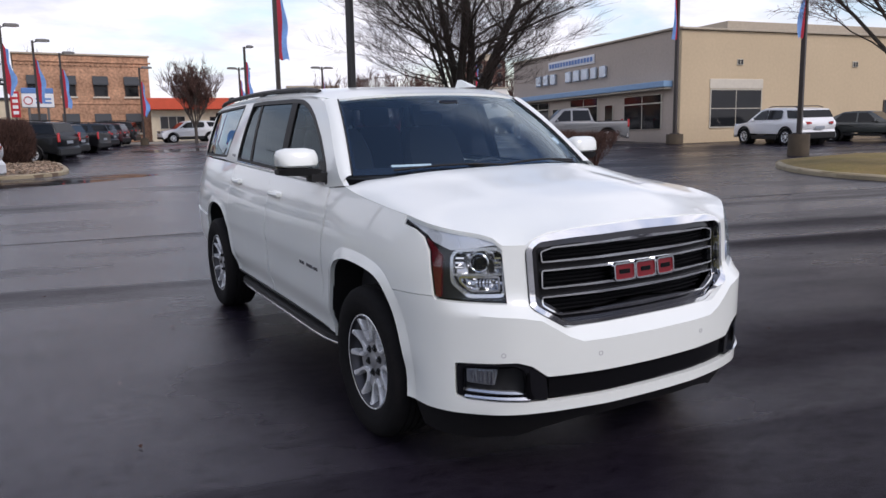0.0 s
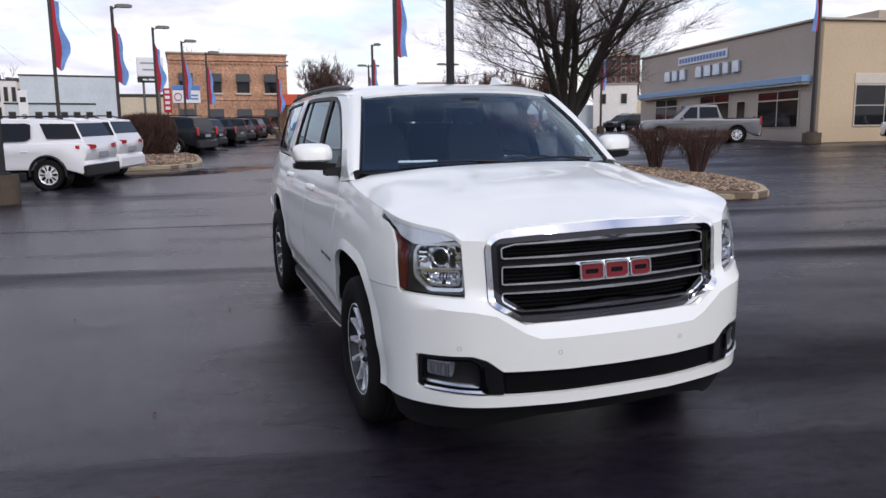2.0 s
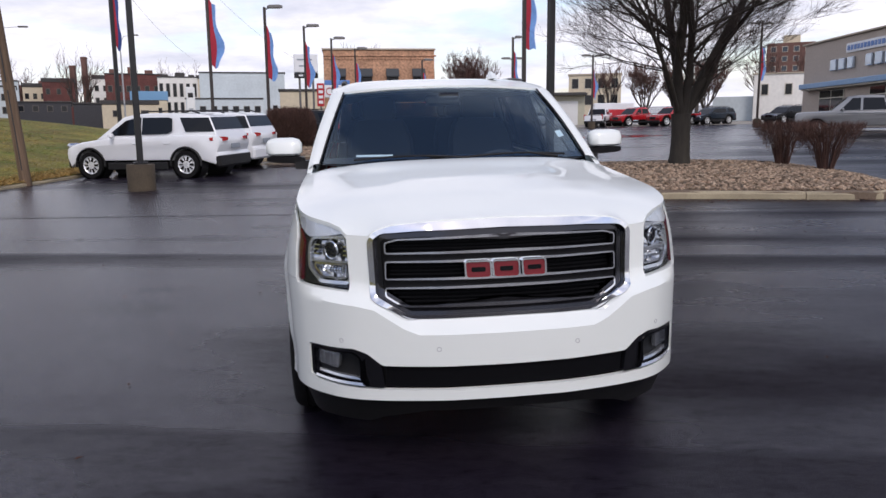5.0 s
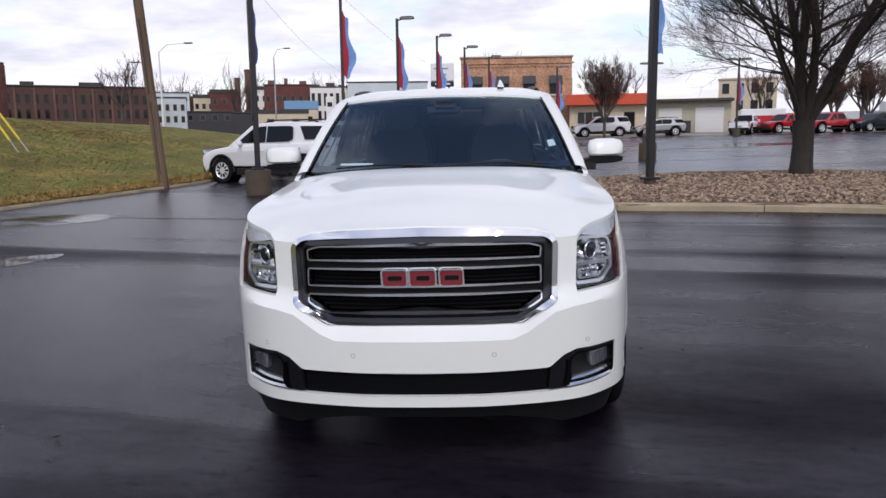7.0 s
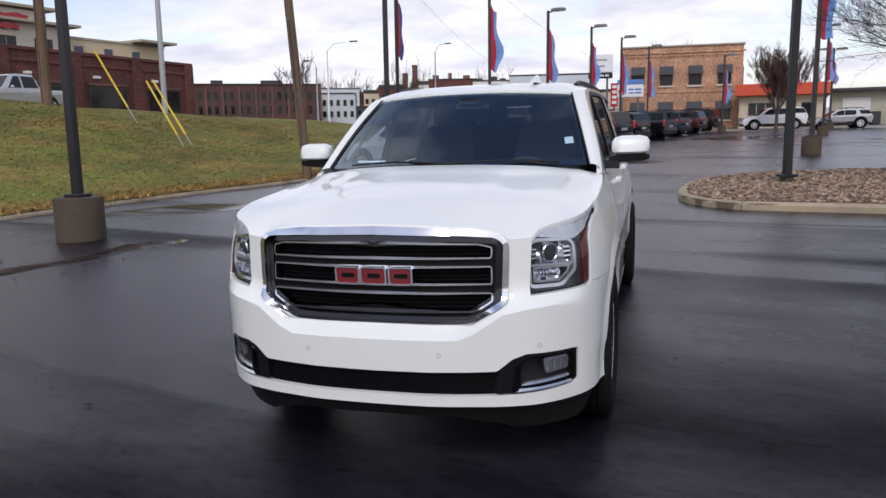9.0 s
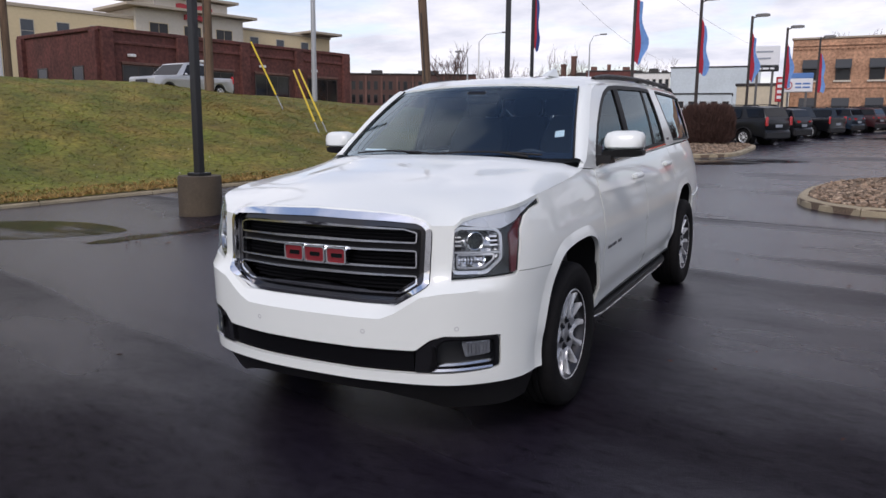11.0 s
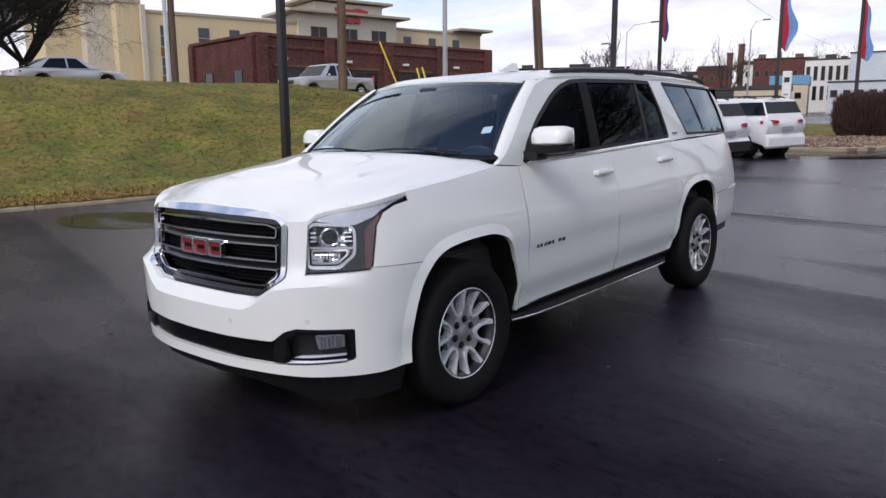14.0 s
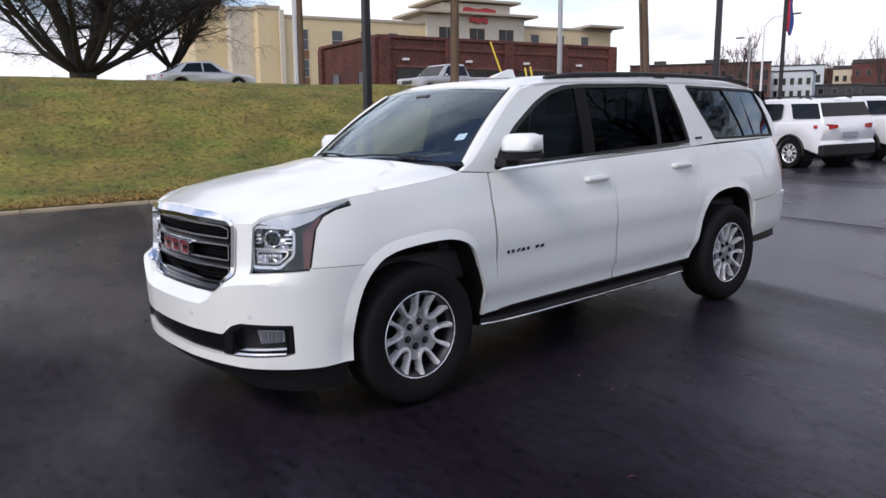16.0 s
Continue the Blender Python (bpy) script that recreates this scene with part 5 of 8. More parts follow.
for inner_line, outer_line, flare in ((ARCH_FS, ARCH_FO, 0.013), (ARCH_RS, ARCH_RO, 0.009)):
    LINE = np.array(densify(inner_line, 0.01)[:-int(0.2 / 0.01)])

    def flared(u, v, depth=0.0):
        d = float(np.min(np.hypot(LINE[:, 0] - abs(u), LINE[:, 1] - v)))
        return wrap(u, v, depth - 0.001 - flare * max(0.0, 1 - d / 0.052) ** 0.8)
    for lip in side_parts("arch_lip", list(inner_line) + list(outer_line)[::-1], [], WHITE, "white flared wheel arch", 0.0, 0.0, 0.025, fmap=flared, rim=False):
        sg = 1 if sum(v.co.x for v in lip.data.vertices) > 0 else -1
        Geo().loft([[flared(sg * u, v) for u, v in inner_line], [wrap(sg * u, v, 0.010) for u, v in inner_line]], False, False).ob("lip_edge", WHITE, lip, "", 60)

# hood
edge3 = [wrap(s, float(np.interp(s, HOOD_S, HOOD_Z))) for s in np.linspace(0, sy(0.40), 90)]
rear3 = [(0.866, 0.400, 1.290), (0.80, 0.375, 1.313), (0.715, 0.275, 1.329), (0.55, 0.205, 1.350), (0.3, 0.150, 1.364), (0.0, 0.135, 1.368)]
loop3 = edge3 + [tuple(p) for p in catmull(rear3, 9)]
loop3 = loop3 + [(-x, y, z) for x, y, z in reversed(loop3[1:-1])]
HB = np.array(loop3)


def hood(x, y, depth=0.0):
    e2 = ((HB[:, :2] - [x, y]) ** 2).sum(1)
    w = 1 / (e2 + 1e-5) ** 2
    zb, e = float((w * HB[:, 2]).sum() / w.sum()), float(edge_distance(HB[:, :2], [(x, y)])[0])
    hc = float(np.interp(y, [-0.95, -0.7, -0.4, 0.0, 0.3], [1.195, 1.240, 1.290, 1.338, 1.366])) - 0.060 * (x / 0.85) ** 2
    b = min(max((abs(x) - 0.36) / 0.14, 0), 1)
    hc += 0.012 * (1 - b * b * (3 - 2 * b)) * min(max((y + 0.85) / 0.5, 0), 1)
    g = 1 - (1 - min(e / 0.34, 1)) ** 2.2
    if e < 1e-4:
        i = int(np.argmin(e2))
        zb = float(HB[i, 2]) if e2[i] < 1e-6 else zb
    return (x, y, zb + (hc - zb) * g - depth)


panel("hood", [(x, y) for x, y, z in loop3], [], hood, WHITE, suv, "white hood with raised centre", 0.045, 0.02)

# greenhouse
def green(y, z, depth=0.0):
    sg, yy = (1, y) if y > -50 else (-1, y + 100)
    zb = belt(yy)
    t = max(0.0, (z - zb) / 0.50)
    x = wrap(sy(min(yy, 4.1)), zb)[0] - 0.150 * t ** 1.25 - 0.05 * max(0, (yy - 3.6) / 0.9) ** 2 - depth
    return (sg * x, yy, z)


GH = [(0.405, 1.288), (0.50, 1.338), (0.625, 1.44), (0.75, 1.545), (0.90, 1.66), (1.05, 1.755), (1.18, 1.792), (1.40, 1.806), (2.2, 1.816), (3.0, 1.808), (3.8, 1.784), (4.12, 1.750), (4.27, 1.66), (4.38, 1.50), (4.45, 1.322),
      (3.3, 1.320), (2.9, 1.307), (0.67, 1.264)]
WIN = rounded([(0.682, 1.290), (2.80, 1.338), (2.845, 1.352), (2.80, 1.57), (2.735, 1.782), (2.40, 1.789), (1.70, 1.786), (1.49, 1.776), (1.33, 1.738), (1.17, 1.668), (0.93, 1.525), (0.76, 1.39)], [0.01, 0, 0.01, 0, 0.02, 0, 0, 0.03, 0.05, 0.05, 0.05, 0.03], 3)
QWIN = rounded([(3.25, 1.352), (4.33, 1.335), (4.25, 1.55), (4.14, 1.742), (2.985, 1.782), (3.11, 1.56)], [0.015, 0.02, 0, 0.03, 0.02, 0], 3)


def gh_parts(name, poly, holes, mat, label, depth=0.02, proud=0.0, step=0.06, rim=True):
    out = []
    for k in (0, -100):
        mv = (lambda p: [(u + k, v) for u, v in p])
        out.append(panel(name, mv(poly), [mv(h) for h in holes], (lambda u, v, d: green(u, v, d - proud)), mat, suv, label, step, depth, rim=rim))
    return out


gh_parts("cab_side", GH, [WIN, QWIN], WHITE, "white window surround and pillars", 0.03)
gh_parts("window_seal", offset(WIN, 0.014), [offset(WIN, -0.014)], DRIP, "black window seal", 0.012, 0.002, 0.05)
gh_parts("quarter_seal", offset(QWIN, 0.008), [offset(QWIN, -0.012)], DRIP, "black window seal", 0.012, 0.002, 0.05)
gh_parts("window_trim", [(0.70, 1.272), (2.85, 1.322), (2.85, 1.333), (0.70, 1.285)], [], CHROME, "chrome belt trim", 0.01, 0.006)
gh_parts("front_window", [p for p in offset(WIN, -0.006) if p[0] < 1.6] and rounded([(0.70, 1.297), (1.56, 1.317), (1.61, 1.775), (1.49, 1.768), (1.33, 1.730), (1.17, 1.66), (0.93, 1.517), (0.77, 1.385)], [0.01, 0, 0, 0.03, 0.05, 0.05, 0.05, 0.03], 3), [], SIDE_GLASS, "tinted front side window", 0.0, -0.01, 0.1, False)
gh_parts("rear_window", [(1.655, 1.319), (2.79, 1.344), (2.83, 1.356), (2.785, 1.57), (2.725, 1.772), (1.71, 1.778)], [], PRIVACY, "dark privacy side window", 0.0, -0.01, 0.1, False)
gh_parts("quarter_window", offset(QWIN, -0.004), [], QUARTER, "dark privacy quarter window", 0.0, -0.008, 0.1, False)
gh_parts("b_pillar", [(1.545, 1.312), (1.665, 1.314), (1.72, 1.784), (1.60, 1.780)], [], PILLAR_BLACK, "black pillar between the doors", 0.02, 0.0)
gh_parts("window_divider", [(2.43, 1.33), (2.475, 1.33), (2.515, 1.783), (2.47, 1.783)], [], DRIP, "black window divider", 0.02, -0.004)
for k in (0, 1, 2, 3, 4, 6, 7):
    w, yy = 0.028, 0.68 + 0.044 * k
    side_parts("badge_bar", [(sy(yy), 0.766), (sy(yy + w * 0.8), 0.766), (sy(yy + w * 0.8 + 0.006), 0.786), (sy(yy + 0.006), 0.786)], [], DARK_CHROME, "dark chrome badge bar", 0.01, 0.006, 0.02)
gh_parts("trim_badge", [(2.94, 1.358), (3.04, 1.361), (3.04, 1.380), (2.94, 1.377)], [], DARK_CHROME, "small chrome trim badge", 0.005, 0.005)


def glass_pt(u, v, depth=0.0):
    x = u * (0.838 * (1 - v) + 0.672 * v)
    y0, y1 = 0.215 + 0.265 * abs(u) ** 2.2, 0.945 + 0.115 * abs(u) ** 2.2
    z0, z1 = 1.348 - 0.012 * u * u, 1.797 - 0.028 * u * u
    bow = 0.022 * math.sin(math.pi * v) - depth
    return (x, y0 + (y1 - y0) * v - bow * 0.55, z0 + (z1 - z0) * v + bow * 0.83)


Geo().grid(lambda a, b: glass_pt(2 * a - 1, b), 24, 10).ob("windshield", WINDSHIELD, suv, "slightly tinted windshield", 60)
g = Geo()
g.grid(lambda a, b: glass_pt(2 * a - 1, 0.075 * b, 0.005), 24, 2).grid(lambda a, b: glass_pt(2 * a - 1, 0.97 + 0.03 * b, 0.005), 24, 1)
for sg in (-1, 1):
    g.grid(lambda a, b: glass_pt(sg * (0.972 + 0.028 * a), b, 0.005), 1, 10)
g.ob("windshield_border", GLOSS_BLACK, suv, "black windshield border", 60)
# corner posts beside the windshield
for sg in (-1, 1):
    front_edge = [Vector(glass_pt(sg * 1.0, v, -0.006)) for v in np.linspace(0, 1.0, 14)]
    gh_edge = [Vector(green((0 if sg > 0 else -100) + y, z)) for y, z in [(p.x, p.y) for p in catmull([(0.44, 1.305), (0.50, 1.338), (0.625, 1.44), (0.75, 1.545), (0.90, 1.66), (1.05, 1.755), (1.10, 1.772)], 8)]]
    gh_edge = [gh_edge[round(i * (len(gh_edge) - 1) / 13)] for i in range(14)]
    g = Geo()
    g.grid(lambda a, b: (front_edge[round(a * 13)].lerp(gh_edge[round(a * 13)], b) + Vector((sg * 0.35, -0.6, 0.7)) * (0.016 * math.sin(math.pi * b))), 13, 6)
    g.ob("corner_post", WHITE, suv, "white windshield post", 50)
    Geo().tube([p + Vector((0, -0.002, 0.003)) for p in front_edge], 0.005, 6).ob("windshield_seal", DRIP, suv, "black windshield seal", 60)

# roof
ROOF_E = [(0, 0.952, 1.803), (0.3, 0.962, 1.800), (0.55, 1.015, 1.786), (0.665, 1.062, 1.773), (0.715, 1.12, 1.782), (0.742, 1.40, 1.806), (0.745, 2.2, 1.816), (0.742, 3.0, 1.808), (0.735, 3.8, 1.784), (0.72, 4.12, 1.750), (0.45, 4.33, 1.752), (0.0, 4.38, 1.755)]
rl = [tuple(p) for p in catmull(ROOF_E, 6)]
rl = [(abs(green(y, z)[0]) + 0.005 if 1.2 < y < 4.1 else x, y, z) for x, y, z in rl]
rl = rl + [(-x, y, z) for x, y, z in reversed(rl[1:-1])]
RB = np.array([tuple(Vector(a).lerp(Vector(b), k / 12)) for a, b in zip(rl, rl[1:] + rl[:1]) for k in range(12)])


def roof(x, y, depth=0.0):
    e2 = ((RB[:, :2] - [x, y]) ** 2).sum(1)
    i = int(np.argmin(e2))
    e, zb = (math.sqrt(e2[i]) if e2[i] > 2e-4 else 0.0), RB[i, 2]
    hc = float(np.interp(y, [0.95, 1.15, 1.5, 2.2, 3.0, 3.8, 4.38], [1.815, 1.846, 1.872, 1.888, 1.880, 1.852, 1.79])) - 0.02 * (x / 0.7) ** 2
    return (x, y, zb + 0.005 + max(0, hc - zb) * (1 - (1 - min(e / 0.22, 1)) ** 2.2) - depth)


panel("roof", [(x, y) for x, y, z in rl], [], roof, WHITE, suv, "white roof", 0.07, 0.015)
for sg in (-1, 1):
    pts = [(1.40, 1.836), (1.55, 1.852), (1.85, 1.868), (2.6, 1.875), (3.3, 1.864), (3.9, 1.836), (4.10, 1.798)]
    g = Geo().tube([(sg * (0.655 if 1.6 < y < 4 else 0.665), y, z) for y, z in [tuple(p) for p in catmull(pts, 5)]], 0.019, 8)
    g.ob("roof_rail", BLACK_PLASTIC, suv, "black roof rail", 60)
    for y in (1.72, 2.75, 3.80):
        Geo().box((sg * 0.655, y, 1.852), (0.034, 0.13, 0.05), 0.01).ob("rail_foot", BLACK_PLASTIC, suv, "", 40)
fin = Geo().loft([[(0.40 + sx * w, y, 1.864 + z) for sx, y in ((-1, y0), (1, y0), (1, y1), (-1, y1))] for w, y0, y1, z in ((0.024, 1.15, 1.37, -0.006), (0.020, 1.185, 1.365, 0.010), (0.012, 1.255, 1.362, 0.032), (0.005, 1.315, 1.362, 0.052))])
fin.ob("antenna_fin", WHITE, suv, "white antenna fin", 50)

# rear glass, under body, wheel wells
Geo().grid(lambda a, b: ((2 * a - 1) * (0.74 - 0.06 * b), 4.50 - 0.12 * b, 1.32 + 0.42 * b), 6, 4).ob("rear_glass", PRIVACY, suv, "dark rear window", 60)
Geo().box((0, 1.75, 0.36), (1.5, 4.9, 0.20), 0.05).ob("underbody", BLACK_PLASTIC, suv, "dark underbody", 40)
for sg in (-1, 1):
    for yc in (0.0, 3.302):
        prof = [tuple(p) for p in catmull(offset(ARCH_F if yc == 0 else ARCH_R, 0.0), 3)]
        cy = yc
        prof0 = [(cy + (y - cy) * 1.004, 0.40 + (z - 0.40) * 1.004) for y, z in prof]
        prof = [(cy + (y - cy) * 1.03, 0.40 + (z - 0.40) * 1.03) for y, z in prof]
        g = Geo().loft([[wrap(sg * sy(y), z, 0.006) for y, z in prof0], [(sg * 0.90, y, z) for y, z in prof], [(sg * 0.55, y, z) for y, z in prof]], False, False)
        g.add([(sg * 0.55, y, z) for y, z in prof], [tuple(range(len(prof)))])
        g.ob("wheel_liner", BLACK_PLASTIC, suv, "black wheel well liner", 60)
    # running board with a bright lower edge
    ys = [0.535, 0.62, 0.74, 0.95, 2.4, 2.66, 2.725]
    xo = [0.905, 0.930, 0.948, 0.956, 0.956, 0.950, 0.930]
    g = Geo().loft([[(sg * 0.70, y, 0.325), (sg * (x - 0.02), y, 0.318), (sg * x, y, 0.335), (sg * (x - 0.004), y, 0.365), (sg * (x - 0.03), y, 0.378), (sg * 0.74, y, 0.405), (sg * 0.70, y, 0.405)] for x, y in zip(xo, ys)])
    board = g.ob("running_board", BLACK_PLASTIC, suv, "black running board with a chrome edge", 40)
    Geo().tube([(sg * (x + 0.001), y, 0.332) for x, y in zip(xo, ys)], 0.0085, 6).ob("edge_strip", CHROME, board, "chrome edge strip", 60)
    for k in range(5):
        Geo().tube([(sg * (0.77 + 0.032 * k), 0.66, 0.402 - 0.0045 * k), (sg * (0.77 + 0.032 * k), 2.62, 0.402 - 0.0045 * k)], 0.005, 5).ob("tread_rib", RUBBER, board, "")
    # sill
    Geo().loft([[(sg * 0.60, y, 0.33), (sg * 0.935, y, 0.40), (sg * 0.955, y, 0.425), (sg * 0.60, y, 0.45)] for y in (0.50, 2.75)]).ob("sill", BLACK_PLASTIC, suv, "dark sill", 30)
    # door handles
    for y, z in ((1.61, 1.152), (2.65, 1.175)):
        s0 = sy(y)
        b0 = wrap(sg * s0, z)[0]
        g = Geo().loft([[(b0 + sg * o, y + dy, z + dz * w) for dz, o in ((-0.018, -0.005), (-0.016, e), (0.0, e + 0.006), (0.016, e), (0.018, -0.005))] for dy, e, w in ((-0.125, 0.004, 0.7), (-0.105, 0.026, 1), (0, 0.034, 1), (0.105, 0.026, 1), (0.125, 0.004, 0.7))])
        h = g.ob("door_handle", WHITE, suv, "white door handle", 40)
        Geo().box((b0 - sg * 0.002, y, z - 0.021), (0.006, 0.12, 0.010), 0.002).ob("grip_recess", BLACK_PLASTIC, h, "", 0)
    # door mirror
    rings = []
    for t, sc in ((0, 0.55), (0.08, 0.86), (0.25, 1.0), (0.75, 1.0), (0.93, 0.86), (1.0, 0.6)):
        x = 0.955 + 0.225 * t
        yc, zc = 0.74 + 0.035 * t, 1.417
        rings.append([(sg * x, yc + sc * 0.075 * a, zc + sc * 0.076 * b) for a, b in ((-1, -0.28), (-0.92, 0.55), (-0.55, 0.97), (0.5, 1), (0.95, 0.85), (1, -0.25), (0.95, -0.45), (-0.8, -0.45))])
    cap = Geo().loft(rings).ob("door_mirror", WHITE, suv, "white door mirror on a black arm", 50)
    rings = [[(sg * (0.94 + 0.24 * t), 0.75 + 0.03 * t + sc * 0.078 * a, 1.345 + sc * 0.03 * b + 0.012 * t) for a, b in ((-1, 0.9), (-0.8, -0.5), (0.6, -0.8), (1, -0.3), (1, 0.9))] for t, sc in ((0, 0.8), (0.15, 1.0), (0.8, 1.0), (1.0, 0.6))]
    Geo().loft(rings).ob("mirror_base", BLACK_PLASTIC, cap, "black mirror lower shell", 40)
    Geo().loft([[(sg * x, 0.735 + dy, 1.325 + dz) for dy, dz in ((-0.045, -0.03), (0.06, -0.03), (0.06, 0.022), (-0.045, 0.022))] for x in (0.87, 1.0)]).ob("mirror_arm", BLACK_PLASTIC, cap, "black mirror arm", 30)
    Geo().box((sg * 1.07, 0.838, 1.422), (0.19, 0.008, 0.115), 0.003).ob("mirror_glass", CHROME, cap, "mirror glass", 0)
    gh = [Vector(green((0 if sg > 0 else -100) + y, z, -0.004)) for y, z in ((0.70, 1.292), (0.86, 1.297), (0.86, 1.42), (0.78, 1.40))]
    Geo().add(gh, [(0, 1, 2, 3)]).ob("mirror_sail", BLACK_PLASTIC, suv, "black mirror mount")

# wipers and cowl
panel("cowl", [(-0.83, 0.47), (-0.7, 0.285), (-0.3, 0.165), (0.3, 0.165), (0.7, 0.285), (0.83, 0.47), (0.4, 0.36), (-0.4, 0.36)], [], lambda x, y, d: (x, y, 1.326 + 0.01 * (1 - x * x)), BLACK_PLASTIC, suv, "black cowl", 0.1, 0.02)
for x0, x1 in ((-0.62, 0.02), (0.02, 0.66)):
    pts = [glass_pt(u / 0.82, v, -0.016) for u, v in [(x0 + (x1 - x0) * t, 0.014 + 0.03 * math.sin(math.pi * t)) for t in np.linspace(0, 1, 9)]]
    w = Geo().tube(pts, 0.0065, 6).ob("wiper", BLACK_PLASTIC, suv, "black wiper blade", 60)
    Geo().tube([(x1 - 0.05, 0.24 + 0.16 * abs(x1) ** 2, 1.352), pts[5]], [0.010, 0.006], 6).ob("wiper_arm", BLACK_PLASTIC, w, "", 60)

# cabin seen through the glass
Geo().box((0, 1.75, 0.72), (1.62, 3.9, 0.2), 0.02).ob("cabin_floor", INTERIOR, suv, "dark cabin floor")
g = Geo().loft([[(sx, y, z) for y, z in ((0.32, 0.80), (0.32, 1.285), (0.42, 1.312), (0.72, 1.300), (0.86, 1.235), (0.92, 1.05), (0.88, 0.80))] for sx in (-0.78, -0.4, 0.4, 0.78)])
g.ob("dashboard", INTERIOR, suv, "dark dashboard", 40)
Geo().loft([[(0.38 + a, y, z) for a, z in ((-0.19, 1.295), (0.19, 1.295), (0.15, 1.345), (-0.15, 1.345))] for y in (0.55, 0.84)]).ob("instrument_hood", INTERIOR, suv, "", 40)
wheel_c, wheel_n = Vector((0.38, 1.02, 1.195)), Vector((0, 0.86, 0.5)).normalized()
wa = Vector((1, 0, 0))
wb = wheel_n.cross(wa)
sw = Geo().tube([wheel_c + (wa * math.cos(t) + wb * math.sin(t)) * 0.187 for t in [2 * math.pi * k / 28 for k in range(29)]], 0.015, 8).ob("steering_wheel", INTERIOR, suv, "dark steering wheel", 60)
g = Geo().cyl(wheel_c - wheel_n * 0.02, wheel_c + wheel_n * 0.02, 0.07, 0.06, 16)
for t in (0, math.pi, -math.pi / 2):
    g.tube([wheel_c + (wa * math.cos(t) + wb * math.sin(t)) * r for r in (0.05, 0.185)], 0.014, 6)
g.ob("wheel_hub", INTERIOR, sw, "", 50)


def seat(x, y, w):
    g = Geo()
    g.loft([[(x + sx * w * k, y + yy, z) for sx, z in ((-0.5, 0.80), (0.5, 0.80), (0.5, 0.93), (0.42, 0.97), (-0.42, 0.97), (-0.5, 0.93))] for yy, k in ((-0.32, 0.9), (-0.28, 1), (0.2, 1), (0.26, 0.95))])
    base = g.ob("seat_row" if w > 0.8 else "front_seat", SEAT_CLOTH, suv, "dark leather seat", 40)
    g = Geo().loft([[(x + sx * w * k, y + 0.17 + 0.32 * t + yy, 0.92 + 0.66 * t) for sx, yy in ((-0.5, -0.02), (-0.44, -0.08), (0.44, -0.08), (0.5, -0.02), (0.46, 0.06), (-0.46, 0.06))] for t, k in ((0, 0.96), (0.3, 1.0), (0.75, 0.96), (0.93, 0.82), (1.0, 0.7))])
    g.ob("backrest", SEAT_CLOTH, base, "", 45)
    for hx in ([x] if w < 0.8 else [x - 0.45, x + 0.45]):
        g = Geo().loft([[(hx + a * k, y + 0.47 + b * k + 0.03 * t, 1.585 + 0.17 * t) for a, b in ((-0.13, -0.035), (0.13, -0.035), (0.14, 0.02), (0.11, 0.05), (-0.11, 0.05), (-0.14, 0.02))] for t, k in ((0, 0.85), (0.2, 1), (0.85, 0.97), (1, 0.75))])
        g.ob("headrest", SEAT_CLOTH, base, "", 45)


seat(-0.40, 1.40, 0.54)
seat(0.40, 1.40, 0.54)
seat(-0.40, 2.38, 0.54)
seat(0.40, 2.38, 0.54)
seat(0.0, 3.35, 1.3)
Geo().box((0, 1.35, 0.95), (0.24, 1.0, 0.34), 0.04).ob("centre_console", INTERIOR, suv, "")
Geo().box((0.0, 0.985, 1.712), (0.25, 0.05, 0.075), 0.02).ob("inner_mirror", GLOSS_BLACK, suv, "rear view mirror", 30)
Geo().box((0.02, 0.885, 1.735), (0.15, 0.10, 0.05), 0.015).ob("camera_pod", GLOSS_BLACK, suv, "black sensor pod behind the glass", 30)
headliner = Geo().grid(lambda a, b: ((2 * a - 1) * 0.70, 1.02 + 3.2 * b, 1.765 - 0.02 * (2 * a - 1) ** 2), 4, 6).ob("headliner", material("grey_headliner", (0.16, 0.16, 0.155), rough=0.9), suv, "grey headliner")
Geo().loft([[glass_pt(u / 0.80, v, 0.010 + k) for u, v in ((-0.60, 0.088), (-0.39, 0.082), (-0.39, 0.104), (-0.60, 0.110))] for k in (0, 0.002)]).ob("dash_paper", PAPER, suv, "white paper slip behind the glass")
st = Geo().add([glass_pt(u, v, 0.004) for u, v in ((0.862, 0.25), (0.925, 0.265), (0.925, 0.345), (0.862, 0.330))], [(0, 1, 2, 3)]).ob("window_sticker", PAPER, suv, "small white windshield sticker")
for sg in (-1, 1):
    Geo().grid(lambda a, b: (sg * (0.79 - 0.13 * b), 0.62 + 0.50 * b + 0.05 * a, 1.36 + 0.39 * b), 1, 6).ob("inner_pillar", material("grey_trim", (0.22, 0.22, 0.21), rough=0.8) if sg < 0 else headliner.data.materials[0], suv, "grey inner pillar trim")

for pane in [o for o in suv.children_recursive if o.type == "MESH" and o.data.materials[0] in (WINDSHIELD, SIDE_GLASS, PRIVACY, QUARTER, LENS)]:
    me = pane.data
    mid, nrm = Vector(), Vector()
    for f in me.polygons:
        mid, nrm = mid + f.center * f.area, nrm + f.normal * f.area
    mid /= sum(f.area for f in me.polygons)
    if nrm.dot(mid - Vector((0, 1.6, 1.0))) < 0:
        me.flip_normals()

